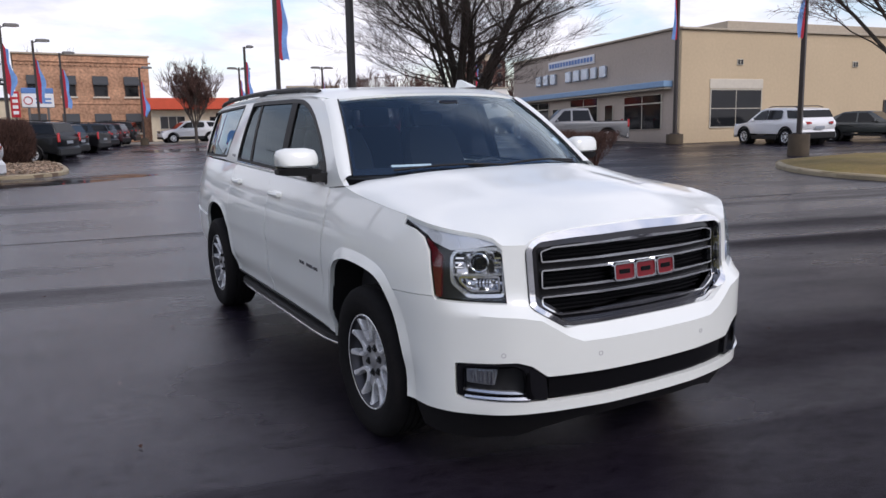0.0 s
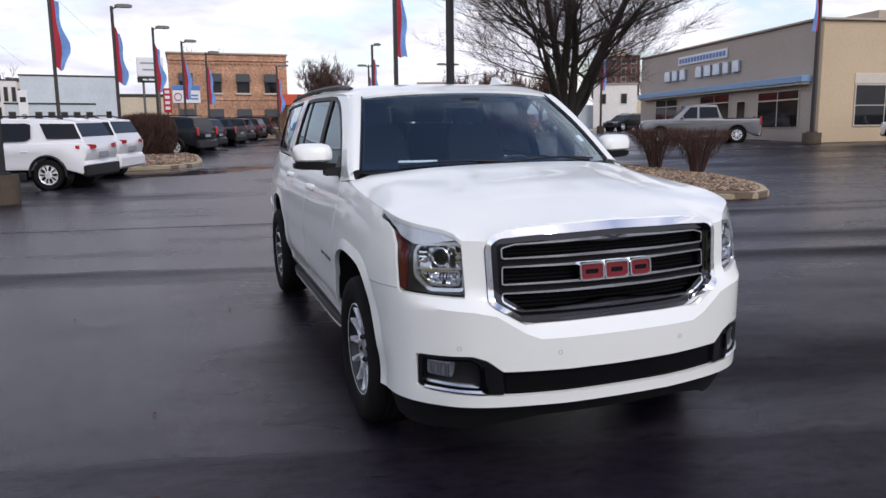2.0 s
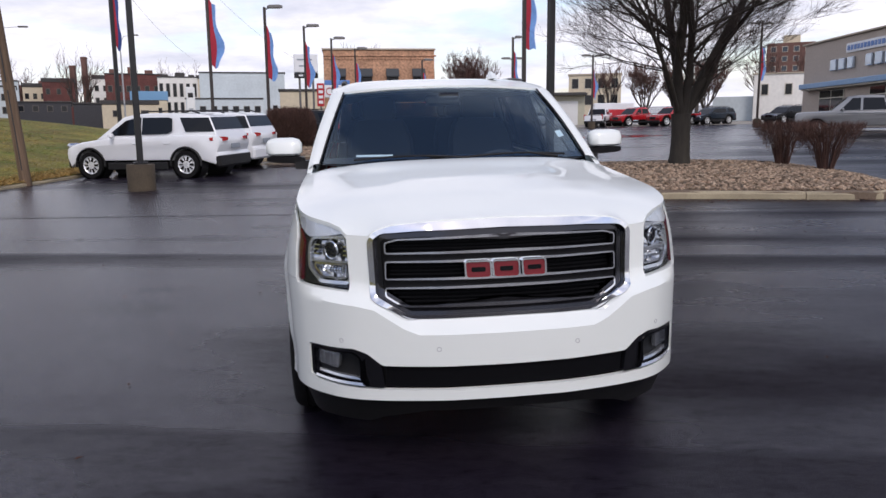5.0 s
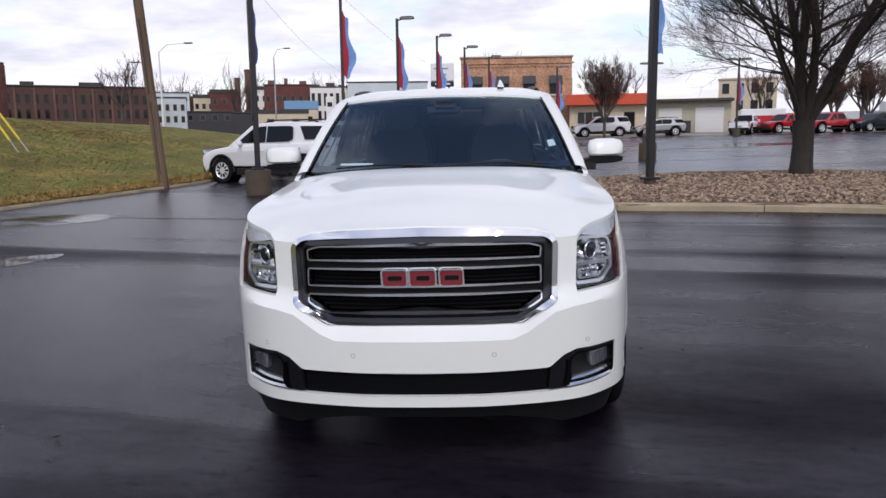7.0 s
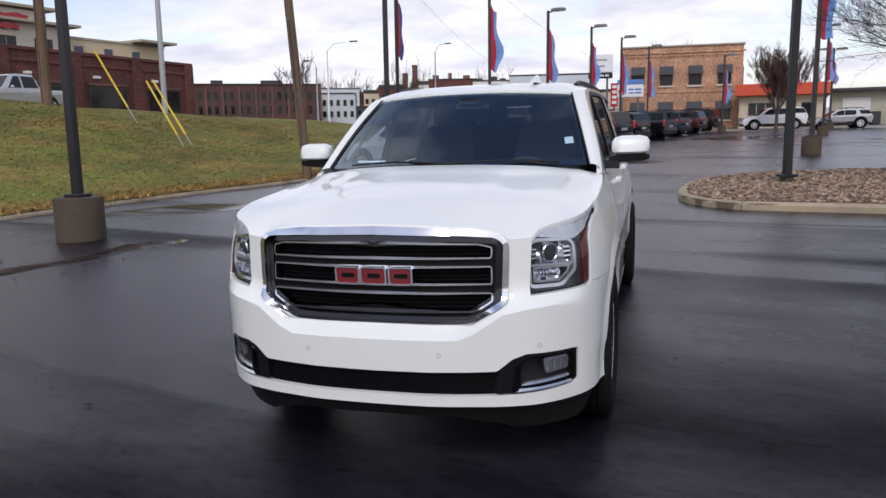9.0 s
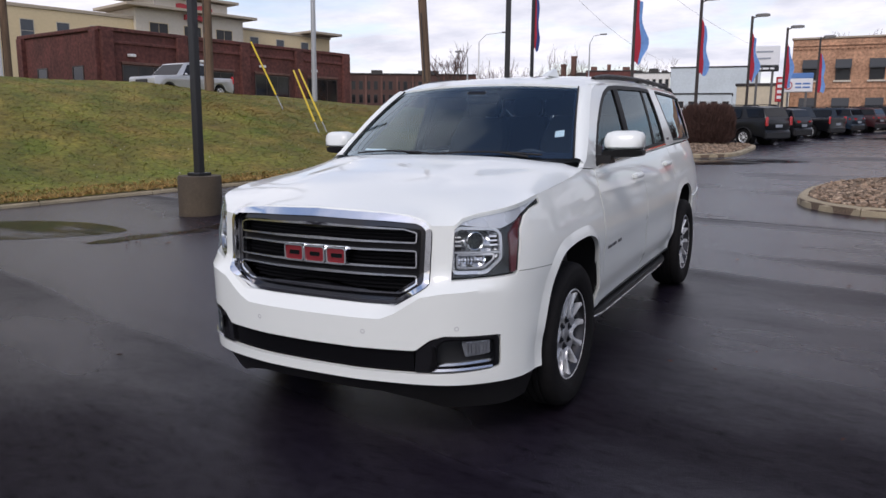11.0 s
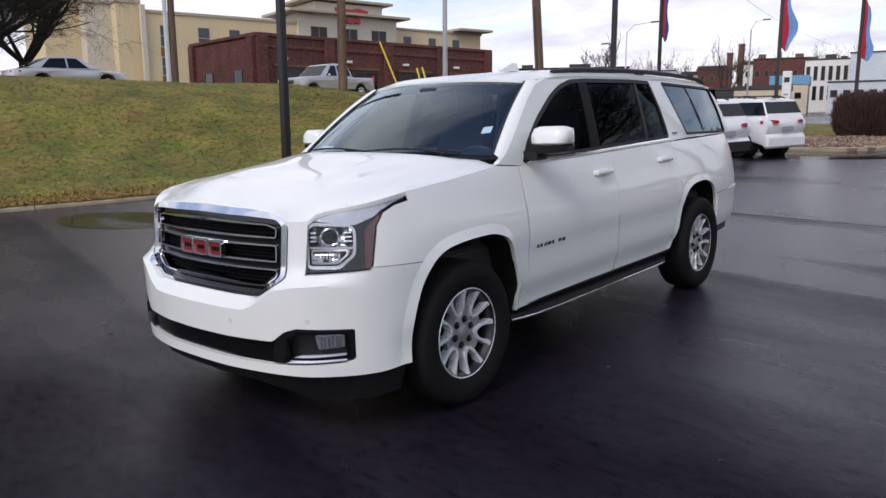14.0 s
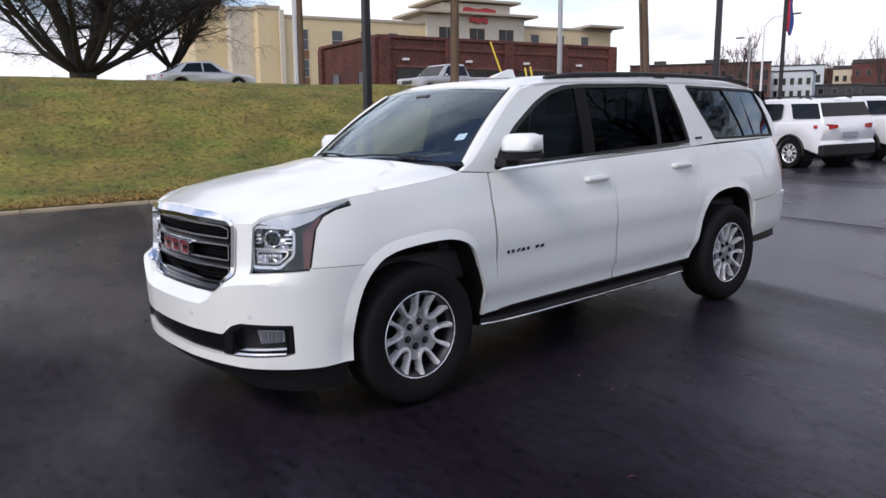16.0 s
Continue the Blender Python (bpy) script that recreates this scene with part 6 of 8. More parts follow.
# wheels
tread = [(0.392, -0.108), (0.399, -0.085)]
for c in (-0.058, -0.020, 0.020, 0.058):
    tread += [(0.4, c - 0.007), (0.391, c - 0.005), (0.391, c + 0.005), (0.4, c + 0.007)]
tread += [(0.399, 0.085), (0.392, 0.108)]
tyre_prof = [(0.245, -0.105), (0.258, -0.118), (0.30, -0.132), (0.345, -0.134), (0.375, -0.126)] + tread + [(0.375, 0.126), (0.362, 0.1315), (0.352, 0.1318), (0.345, 0.134), (0.31, 0.1335), (0.300, 0.1305), (0.285, 0.129), (0.262, 0.120), (0.247, 0.108)]
tyre_me = Geo().spin(tyre_prof, (0, 0, 0), n=64).mesh("tyre", RUBBER, 40)
rim_prof = [(0.205, -0.10), (0.236, -0.085), (0.222, 0.0), (0.218, 0.06), (0.228, 0.088), (0.236, 0.104), (0.246, 0.112), (0.2525, 0.108), (0.251, 0.098)]
rim_me = Geo().spin(rim_prof, (0, 0, 0), n=56).mesh("rim", ALLOY_DARK, 40)
lip_me = Geo().spin([(0.243, 0.1125), (0.2475, 0.1145), (0.2535, 0.110), (0.252, 0.100)], (0, 0, 0), n=56).mesh("rim_lip", ALLOY, 40)
disc_me = Geo().spin([(0.0, -0.02), (0.17, -0.02), (0.17, -0.04), (0.215, -0.05)], (0, 0, 0), n=32).mesh("brake_disc", ALLOY_DARK, 40)


def loop_mesh():
    """One of six bowed double spokes: a bright U that rounds off by the hub and opens towards the rim."""
    half = [(0.243, 15.4, 0.026, 0.106), (0.226, 15.4, 0.019, 0.102), (0.196, 15.6, 0.0140, 0.096), (0.165, 15.6, 0.0125, 0.091), (0.138, 14.2, 0.0125, 0.088), (0.116, 9.2, 0.0130, 0.086), (0.107, 0.0, 0.0135, 0.085)]
    path = half + [(r, -a, w, top) for r, a, w, top in half[-2::-1]]
    pts = [Vector((0, math.sin(radians(a)) * r, math.cos(radians(a)) * r)) for r, a, _, _ in path]
    rings = []
    for k, (r, a, w, top) in enumerate(path):
        t = (pts[min(k + 1, len(pts) - 1)] - pts[max(k - 1, 0)]).normalized()
        n = Vector((0, t.z, -t.y))
        rings.append([pts[k] + n * (q * w) + Vector((x, 0, 0)) for q, x in ((-1, top - 0.020), (-0.62, top - 0.001), (0.0, top + 0.001), (0.62, top - 0.001), (1, top - 0.020), (0.85, top - 0.05), (-0.85, top - 0.05))])
    return Geo().loft(rings).mesh("spoke", ALLOY, 32)


loop_me = loop_mesh()
wedge_me = Geo().loft([[Vector((x, math.sin(radians(30 + a)) * r, math.cos(radians(30 + a)) * r)) for a in (-w, -w * 0.4, w * 0.4, w)] + [Vector((x - 0.03, math.sin(radians(30 + a)) * r, math.cos(radians(30 + a)) * r)) for a in (w, w * 0.4, -w * 0.4, -w)] for r, w, x in ((0.098, 20.0, 0.070), (0.125, 15.0, 0.074), (0.150, 10.0, 0.078))]).mesh("spoke_web", ALLOY_MID, 30)
hub_me = Geo().spin([(0.112, 0.03), (0.108, 0.064), (0.090, 0.071), (0.050, 0.073), (0.040, 0.074)], (0, 0, 0), n=36).mesh("hub", ALLOY_MID, 30)
cap_me = Geo().spin([(0.042, 0.070), (0.039, 0.079), (0.028, 0.083), (0.0, 0.084)], (0, 0, 0), n=28).mesh("centre_cap", ALLOY_MID, 40)
nut_me = Geo().tube([(0.06, 0, 0.071), (0.084, 0, 0.071), (0.089, 0, 0.071)], [0.0125, 0.012, 0.007], 6).mesh("lug_nut", BLACK_CHROME, 30)
pocket_me = Geo().tube([(0.0705, 0, 0.071), (0.0755, 0, 0.071)], [0.0215, 0.0205], 14).mesh("nut_pocket", BLACK_PLASTIC, 30)
for sg in (1, -1):
    for yc in (0.0, 3.302):
        wheel = new("wheel", rim_me)
        wheel.parent = suv
        wheel["label"] = "six-spoke alloy wheel with a black tyre"
        wheel.matrix_local = pose(sg * 0.884, yc, 0.4, 8 if yc else 17, 0, 0 if sg > 0 else 180)
        for nm, me, a in [("tyre", tyre_me, 0), ("brake_disc", disc_me, 0), ("hub", hub_me, 0), ("rim_lip", lip_me, 0), ("centre_cap", cap_me, 0)] + [(nm, me, 60 * k + off) for nm, me, off in (("spoke", loop_me, 0), ("spoke_web", wedge_me, 0), ("lug_nut", nut_me, 30), ("nut_pocket", pocket_me, 30)) for k in range(6)]:
            o = new(nm, me)
            o.parent = wheel
            o.matrix_local = pose(0, 0, 0, a)

# ---- posts with banners and lamps ----
def up(x, y, z=0.0, rz=0.0):
    return Matrix.Translation((x, y, z)) @ LEAN @ pose(0, 0, 0, 0, 0, rz)


def post(x, y, h, w, label, paint, base=0.0, base_h=0.0, lamp=0.0, banner=None, rz=0.0, z0=0.0, round_=False, lamp_len=0.9, twin=False, flutter=0):
    """A lot post: square or round shaft on a concrete drum, an optional lamp head and a swallow banner (bottom, top, width, colours)."""
    p = thing("lamp_post" if lamp else "banner_post", label, "post", up(x, y, z0, rz), "posts on the lot")
    if base:
        Geo().loft([[(base * k * math.cos(a), base * k * math.sin(a), z) for a in [2 * math.pi * j / 20 for j in range(20)]] for k, z in ((1, -0.05), (1.0, base_h - 0.03), (0.96, base_h))]).ob("concrete_base", CONCRETE, p, "round weathered concrete base", 40)
        Geo().box((0, 0, base_h + 0.025), (w * 2.1, w * 2.1, 0.05), 0.01).ob("base_cover", paint, p)
    if round_:
        Geo().tube([(0, 0, base_h), (0, 0, h)], [w * 0.55, w * 0.38], 14).ob("shaft", paint, p, "", 60)
    else:
        Geo().loft([[(w / 2 * k * a, w / 2 * k * b, z) for a, b in ((-1, -0.8), (-0.8, -1), (0.8, -1), (1, -0.8), (1, 0.8), (0.8, 1), (-0.8, 1), (-1, 0.8))] for k, z in ((1, base_h), (0.9, h))]).ob("shaft", paint, p, "", 30)
    if lamp:
        for sg in ((1, -1) if twin else (1,)):
            g = Geo().tube([(0, 0, lamp - 0.12), (sg * 0.25, 0, lamp - 0.03)], 0.035, 6)
            g.loft([[(sg * xx, yy * k, lamp + zz * k) for yy, zz in ((-0.17, -0.05), (0.17, -0.05), (0.15, 0.08), (0, 0.12), (-0.15, 0.08))] for xx, k in ((0.16, 0.6), (0.26, 1.0), (lamp_len * 0.8, 1.0), (lamp_len, 0.7))])
            head = g.ob("lamp_head", LAMP_HEAD, p, "grey lamp head", 30)
            Geo().box((sg * (0.16 + lamp_len) / 2, 0, lamp - 0.053), (lamp_len * 0.5, 0.26, 0.012)).ob("lamp_lens", SIGN_WHITE, head)
    if banner:
        lo, hi, width, colours = banner
        width *= 0.52
        n = len(colours)

        def cloth(a, b, k):
            u, v = (k + a) / n, b
            z = hi - (hi - lo) * v - 0.10 * (hi - lo) * u * (1 - v)
            full = width * (0.35 + 0.65 * min(1, 0.25 + 1.3 * v)) * (1 - 0.25 * max(0, v - 0.75) / 0.25)
            full *= 1 + 0.22 * math.sin(9 * v + 2 * flutter) * u
            return (0.04 + full * u, 0.22 * width * math.sin(6 * v + 3 * u + flutter) * (0.3 + u), z - 0.12 * u + 0.05 * math.sin(7 * u + flutter))
        for k, mat in enumerate(colours):
            Geo().grid(lambda a, b: cloth(a, b, k), 4, 12).ob("banner_stripe", mat, p, {BANNER_RED: "red banner cloth", BANNER_BLUE: "light blue banner cloth", BANNER_NAVY: "navy banner cloth"}.get(mat, "white banner cloth"), 60)
    return p


RB2 = (BANNER_RED, BANNER_BLUE)
post(-5.42, 13.80, 6.6, 0.135, "black square lot post on a concrete drum", POST_PAINT, 0.31, 0.60, 0, (5.2, 6.5, 0.45, (BANNER_NAVY, BANNER_BLUE)), 20)
post(-7.38, 5.41, 6.6, 0.135, "black square lot post on a concrete drum", POST_PAINT, 0.36, 0.66, 0, None, 0)
post(3.41, 10.90, 6.6, 0.135, "black square lot post standing in the gravel island", POST_PAINT, 0.12, 0.34, 0, (5.0, 6.5, 0.6, (BANNER_BLUE, BANNER_RED)), 200, 0.05)
post(-8.35, 22.8, 6.6, 0.13, "slim dark post with a furled navy and white banner", POST_PAINT, 0.3, 0.5, 0, (4.0, 6.2, 0.42, (BANNER_RED, BANNER_NAVY)), 30)
LB = "bronze lot post with a lamp head and red and blue banner"
post(-6.5, 30.2, 7.4, 0.14, "bronze post with a red and blue banner", POST_BROWN, 0.3, 0.5, 0, (3.8, 6.7, 0.95, RB2), 5, flutter=1)
for k, (x, y, h) in enumerate(((-4.6, 35.4, 6.95), (-3.04, 42.4, 6.8), (-1.52, 46.9, 6.5), (0.09, 52.6, 6.3), (5.5, 57.0, 5.7))):
    post(x, y, h, 0.14, LB, POST_BROWN, 0.3, 0.5, h, (h - 3.5, h - 0.9, 0.85, RB2), -8 + 3 * k, flutter=k)
post(6.25, 25.1, 7.6, 0.15, "bronze post with a red and blue banner on a concrete drum", POST_BROWN, 0.33, 0.62, 0, (4.0, 6.9, 0.95, RB2), 8, flutter=2)
post(10.35, 45.4, 6.3, 0.14, LB, POST_BROWN, 0.3, 0.5, 6.3, (3.2, 5.5, 0.7, RB2), 10, flutter=3, lamp_len=0.6)
post(12.9, 57.0, 5.8, 0.14, "bronze lot post with twin lamp heads", POST_BROWN, 0.3, 0.5, 5.7, (3.3, 4.9, 0.6, RB2), 0, flutter=4, twin=True)
post(18.6, 53.7, 5.7, 0.14, "bronze lot post with twin lamp heads and a banner", POST_BROWN, 0.3, 0.5, 5.6, (2.4, 4.6, 0.7, RB2), 0, flutter=5, twin=True)
post(29.9, 49.1, 7.6, 0.14, "bronze lot post with twin lamp heads and a banner", POST_BROWN, 0.3, 0.5, 7.4, (3.4, 6.0, 0.8, RB2), 0, flutter=1, twin=True)
post(26.3, 24.1, 8.6, 0.17, "bronze post with a red and blue banner on a concrete drum", POST_BROWN, 0.42, 0.5, 0, (5.2, 8.6, 0.7, (BANNER_RED, BANNER_BLUE)), 190, flutter=2)
post(21.5, 13.7, 8.2, 0.16, "bronze post with a red and blue banner on a concrete drum", POST_BROWN, 0.36, 0.75, 0, (4.1, 7.6, 0.68, (BANNER_RED, BANNER_BLUE)), 195, flutter=3)


def utility_pole(x, y, z0, h, r, label, lean=0.0, arm=True, light=False):
    p = thing("utility_pole", label, "utility pole", up(x, y, z0) @ pose(0, 0, 0, 0, lean, 0), "utility poles")
    Geo().tube([(0, 0, -0.5), (0, 0, h * 0.5), (0, 0, h)], [r, r * 0.88, r * 0.7], 12).ob("pole", POLE_WOOD, p, "", 60)
    if arm:
        Geo().box((0, -0.12, h - 0.6), (2.4, 0.10, 0.12), 0.01).ob("crossarm", POLE_WOOD, p)
    for k in range(2):
        Geo().tube([(0.01, -r * 0.95, 0.2 + 2.2 * k), (0.01, -r * 0.95, 2.2 + 2.2 * k)], 0.016, 5).ob("conduit", CABLE, p)
    if light:
        Geo().tube([(0, -r, 3.0), (0.1, -0.5, 3.25), (0.1, -0.9, 3.2)], 0.03, 6).ob("light_arm", GALV, p)
        Geo().tube([(0.1, -0.9, 3.25), (0.1, -0.9, 3.0)], [0.12, 0.17], 12).ob("light_head", SIGN_WHITE, p)
    return p


utility_pole(-8.9, 16.2, 0.2, 11.5, 0.14, "weathered brown utility pole at the foot of the bank", -4.3)
utility_pole(-34.9, 19.5, 2.9, 10.5, 0.20, "brown utility pole on the bank crest", 0.0)
utility_pole(-20.92, 19.15, 2.6, 10.5, 0.20, "brown utility pole on the bank crest", 0.5)
p = thing("steel_pole", "grey steel pole with a box lantern", "street lamp", up(-20.02, 24.87, 2.2))
Geo().tube([(0, 0, -0.3), (0, 0, 9.0)], [0.13, 0.09], 12).ob("pole", GALV, p, "", 60)
Geo().box((-0.65, 0, 8.0), (0.5, 0.4, 0.75), 0.05).ob("lantern", SIGN_WHITE, p, "white box lantern", 30)
Geo().tube([(-0.4, 0, 8.1), (0, 0, 8.1)], 0.04, 6).ob("lantern_arm", GALV, p)
p = thing("steel_pole", "pale steel pole beside the utility pole", "street lamp", up(-35.9, 19.7, 2.9))
Geo().tube([(0, 0, -0.3), (0, 0, 10.0)], [0.14, 0.10], 12).ob("pole", SIGN_WHITE, p, "", 60)


def guy_wire(a, b, r=0.034):
    """A yellow plastic guard on a steel stay."""
    a, b = Vector(a), Vector(b)
    d = (b - a).normalized()
    w = thing("guy_wire", "steel guy wire with a yellow plastic guard", "guy wire", Matrix.Translation(b), "guy wires")
    Geo().tube([Vector((0, 0, 0)) - d * 0.0, (a - b) + (a - b).normalized() * 0.2], r, 8).ob("guard", YELLOW, w, "yellow guard", 60)
    Geo().tube([Vector((0, 0, 0)), d * 0.75], 0.016, 5).ob("stay", GALV, w)


guy_wire((-18.14, 18.79, 4.35), (-16.38, 17.95, 2.42))
guy_wire((-15.52, 18.00, 3.19), (-12.75, 15.50, 1.45))
guy_wire((-15.35, 18.10, 3.22), (-12.55, 15.62, 1.46))


def street_light(x, y, z0, h, arm, label, paint=GALV):
    p = thing("street_light", label, "street lamp", up(x, y, z0), "street lights")
    Geo().tube([(0, 0, -0.5), (0, 0, h * 0.9)], [0.10, 0.06], 10).ob("pole", paint, p, "", 60)
    Geo().tube([(0, 0, h * 0.9), (arm * 0.3, 0, h * 0.985), (arm, 0, h)], 0.028, 6).ob("arm", paint, p, "", 60)
    Geo().box((arm * 1.1, 0, h), (0.7, 0.25, 0.12), 0.04).ob("lamp_head", LAMP_HEAD, p, "", 30)


street_light(-27.0, 57.1, 1.6, 7.0, 2.3, "white street light pole beyond the bank", SIGN_WHITE)
street_light(-27.8, 56.5, 1.6, 5.5, -0.8, "grey street light pole beyond the bank")
street_light(-22.25, 73.8, 1.0, 8.6, 1.3, "grey street light pole on the far road")
for k, (a, b) in enumerate((((-9.7, 16.2, 11.0), (-20.9, 19.15, 12.4)), ((-9.7, 16.2, 10.5), (-14, 70, 6.5)), ((-9.7, 16.2, 11.3), (-6, 90, 8)))):
    pts = [Vector(a).lerp(Vector(b), t) - Vector((0, 0, 1.2 * math.sin(math.pi * t))) for t in np.linspace(0, 1, 14)]
    tagged(Geo().tube(pts, 0.009, 4).ob("overhead_cable", CABLE), "thin dark overhead cable", "cable")


# ---- buildings ----
class House:
    """A building: wall boxes in its own frame, x along the front, -y towards the lot."""

    def __init__(self, name, label, x, y, z, rz):
        self.root = thing(name, label, "building", up(x, y, z, rz))

    def wall(self, x0, x1, z0, z1, y0, y1, mat, label="", name="wall", trim=None, cap=0.0):
        ob = Geo().box(((x0 + x1) / 2, (y0 + y1) / 2, (z0 + z1) / 2), (x1 - x0, y1 - y0, z1 - z0), 0.03).ob(name, mat, self.root, label)
        if trim:
            Geo().box(((x0 + x1) / 2, (y0 + y1) / 2, z1 + cap / 2), (x1 - x0 + 0.25, y1 - y0 + 0.25, cap), 0.03).ob("cornice", trim, self.root)
        return ob

    def window(self, x, z, w, h, y=0.0, pane=None, frame=None, cols=1, rows=1, sill=None, side=None, deep=0.12, fw=0.07, awning=None):
        """A framed window let into the wall: reveal frame, panes, optional sill and awning. side=-1/1 sets it in the end wall at x."""
        pane, frame = pane or WIN_DARK, frame or FRAME_BROWN

        def T(u, d, v):
            return (x + u, y + d, z + v) if side is None else (x + side * -d, y + u, z + v)
        g = Geo()
        for u0, u1, v0, v1 in ((-w / 2, -w / 2 + fw, 0, h), (w / 2 - fw, w / 2, 0, h), (-w / 2 + fw, w / 2 - fw, 0, fw), (-w / 2 + fw, w / 2 - fw, h - fw, h)):
            g.add([T(u, d, v) for u in (u0, u1) for d in (-0.05, 0.04) for v in (v0, v1)], [(0, 1, 3, 2), (4, 6, 7, 5), (0, 4, 5, 1), (2, 3, 7, 6), (0, 2, 6, 4), (1, 5, 7, 3)])
        win = g.ob("window", frame, self.root)
        cw, rh = (w - fw) / cols, (h - fw) / rows
        for i in range(cols):
            for j in range(rows):
                u0, v0 = -w / 2 + fw / 2 + i * cw + 0.025, fw / 2 + j * rh + 0.025
                Geo().add([T(u, -0.02, v) for u, v in ((u0, v0), (u0 + cw - 0.05, v0), (u0 + cw - 0.05, v0 + rh - 0.05), (u0, v0 + rh - 0.05))], [(0, 1, 2, 3)]).ob("pane", pane, win)
        back = Geo().add([T(u, -0.012, v) for u, v in ((-w / 2, 0), (w / 2, 0), (w / 2, h), (-w / 2, h))], [(0, 1, 2, 3)]).ob("mullion", frame, win)
        if sill:
            g = Geo()
            g.add([T(u, d, v) for u in (-w / 2 - 0.1, w / 2 + 0.1) for d in (-0.14, 0.02) for v in (-0.14, 0.0)], [(0, 1, 3, 2), (4, 6, 7, 5), (0, 4, 5, 1), (2, 3, 7, 6), (0, 2, 6, 4), (1, 5, 7, 3)])
            g.ob("sill", sill, win)
        if awning:
            g = Geo()
            g.add([T(u, d, v) for u in (-w / 2 - 0.05, w / 2 + 0.05) for d, v in ((-0.05, h + 0.02), (-0.55, h * 0.62), (-0.55, h * 0.55), (-0.05, h * 0.62))], [(0, 1, 5, 4), (1, 2, 6, 5), (2, 3, 7, 6), (0, 3, 2, 1), (4, 5, 6, 7)])
            g.ob("awning", awning, win)
        return win

    def block(self, c, s, mat, name, label="", r=0.02):
        return Geo().box(c, s, r).ob(name, mat, self.root, label)


def bars(root, x, z, y, widths, h, mat, gap=0.12, name="sign_bar", slant=0.0, depth=0.08):
    """Unreadable writing: plain raised bars of its size."""
    for w in widths:
        Geo().box((x + w / 2, y, z + h / 2), (w, depth, h), 0.02).ob(name, mat, root)
        x += w + gap


# orange brick building at the end of the lot
bk = House("brick_building", "two-storey orange brick building with dark window awnings", 2.72, 70.0, 0.0, 0)
bk.wall(-5.4, 5.3, -0.5, 7.55, 0, 14, BRICK_OR, "orange brick wall", trim=TRIM_TAN, cap=0.16)
bk.wall(-5.4, 5.5, 3.35, 3.55, -0.06, 0.05, BRICK_OR, "projecting brick course", "brick_course")
for k in range(26):
    bk.block((-5.2 + 0.41 * k, -0.08, 6.75), (0.2, 0.10, 0.14), BRICK_OR, "brick_corbel")
bk.wall(-5.4, 5.5, 6.95, 7.1, -0.1, 0.05, BRICK_OR, "projecting brick course", "brick_course")
for k in range(4):
    bk.window(-3.9 + 2.55 * k, 4.05, 1.15, 1.75, 0, WIN_DARK, FRAME_BROWN, 1, 2, STUCCO_PALE, awning=AWNING)
    bk.window(-3.9 + 2.55 * k, 0.85, 1.25, 1.7, 0, WIN_DARK, FRAME_BROWN, 1, 2, STUCCO_PALE, awning=AWNING)
for k in range(3):
    bk.window(5.5, 4.05, 1.1, 1.7, 2.5 + 3.2 * k, WIN_DARK, FRAME_BROWN, 1, 2, STUCCO_PALE, side=1)
bk.block((5.6, 6, 7.7), (0.3, 0.5, 0.7), BRICK_OR, "chimney")
# shop with the orange-red fascia, and the garage beside it
shop = House("shop", "low tan shop with an orange-red fascia", 11.0, 67.4, 0.0, -9)
shop.wall(-3.4, 3.5, -0.3, 2.75, 0, 8, SIDING_TAN, "tan block wall")
shop.wall(-3.7, 3.8, 2.75, 3.75, -0.8, 8, FASCIA_RED, "orange-red fascia", "fascia")
shop.window(-1.6, 1.0, 2.2, 1.2, 0, WIN_DARK, FRAME_LIGHT, 3, 1)
shop.window(2.1, 0.0, 1.0, 2.1, 0, WIN_DARK, FRAME_BROWN, 1, 1)
gar = House("garage", "low sage garage with white roller doors", 18.75, 68.0, 0.0, -15)
gar.wall(-3.7, 3.7, -0.3, 2.9, 0, 9, SIDING_GREEN, "sage block wall", trim=ROOF_DARK, cap=0.25)
gar.block((0, -0.4, 2.95), (7.8, 0.9, 0.2), ROOF_DARK, "roof_edge")
for x, w in ((-1.7, 2.1), (1.8, 2.5)):
    d = gar.block((x, -0.03, 1.15), (w, 0.06, 2.3), DOOR_WHITE, "roller_door", "white roller door")
    for k in range(7):
        Geo().box((x, -0.07, 0.28 + 0.31 * k), (w - 0.06, 0.03, 0.03)).ob("door_rib", DOOR_WHITE, d)
gar.block((-0.2, -0.5, 0.55), (0.8, 0.8, 1.1), DARK_WALL, "bin")
apt = House("apartment_building", "distant tan apartment building with rows of windows", 37.8, 110, 0, -19)
apt.wall(-4.0, 4.0, -1, 6.5, 0, 12, SIDING_TAN, "tan wall", trim=TRIM_TAN, cap=0.3)
for k in range(4):
    for j in range(2):
        apt.window(-3.0 + 2.0 * k, 2.0 + 2.5 * j, 1.1, 1.6, 0, WIN_DARK, FRAME_LIGHT)
wb = House("white_building", "pale two-storey building with few windows", 40.6, 64.2, 0, -32)
wb.wall(-2.2, 2.2, -0.5, 4.4, 0, 9, SIDING_WHITE, "off-white wall", trim=TRIM_TAN, cap=0.12)
for x in (-1.2, 0.9):
    wb.window(x, 2.4, 0.7, 1.1, 0, WIN_DARK, FRAME_LIGHT)
wb.wall(2.2, 4.5, -0.5, 3.3, 1.5, 9, SIDING_TAN, "beige lean-to")
wb.wall(-6.0, -2.2, -0.5, 2.4, 1.0, 9, SIDING_BLUE, "pale annex")
tw = House("apartment_tower", "distant brick apartment tower with balconies", 83.7, 132, 0, -33)
tw.wall(-4.2, 4.2, -1, 12.9, 0, 10, BRICK_BROWN, "brown brick wall")
tw.wall(-1.5, 1.5, 12.9, 14.6, 3, 7, SIDING_TAN, "roof house", "roof_house")
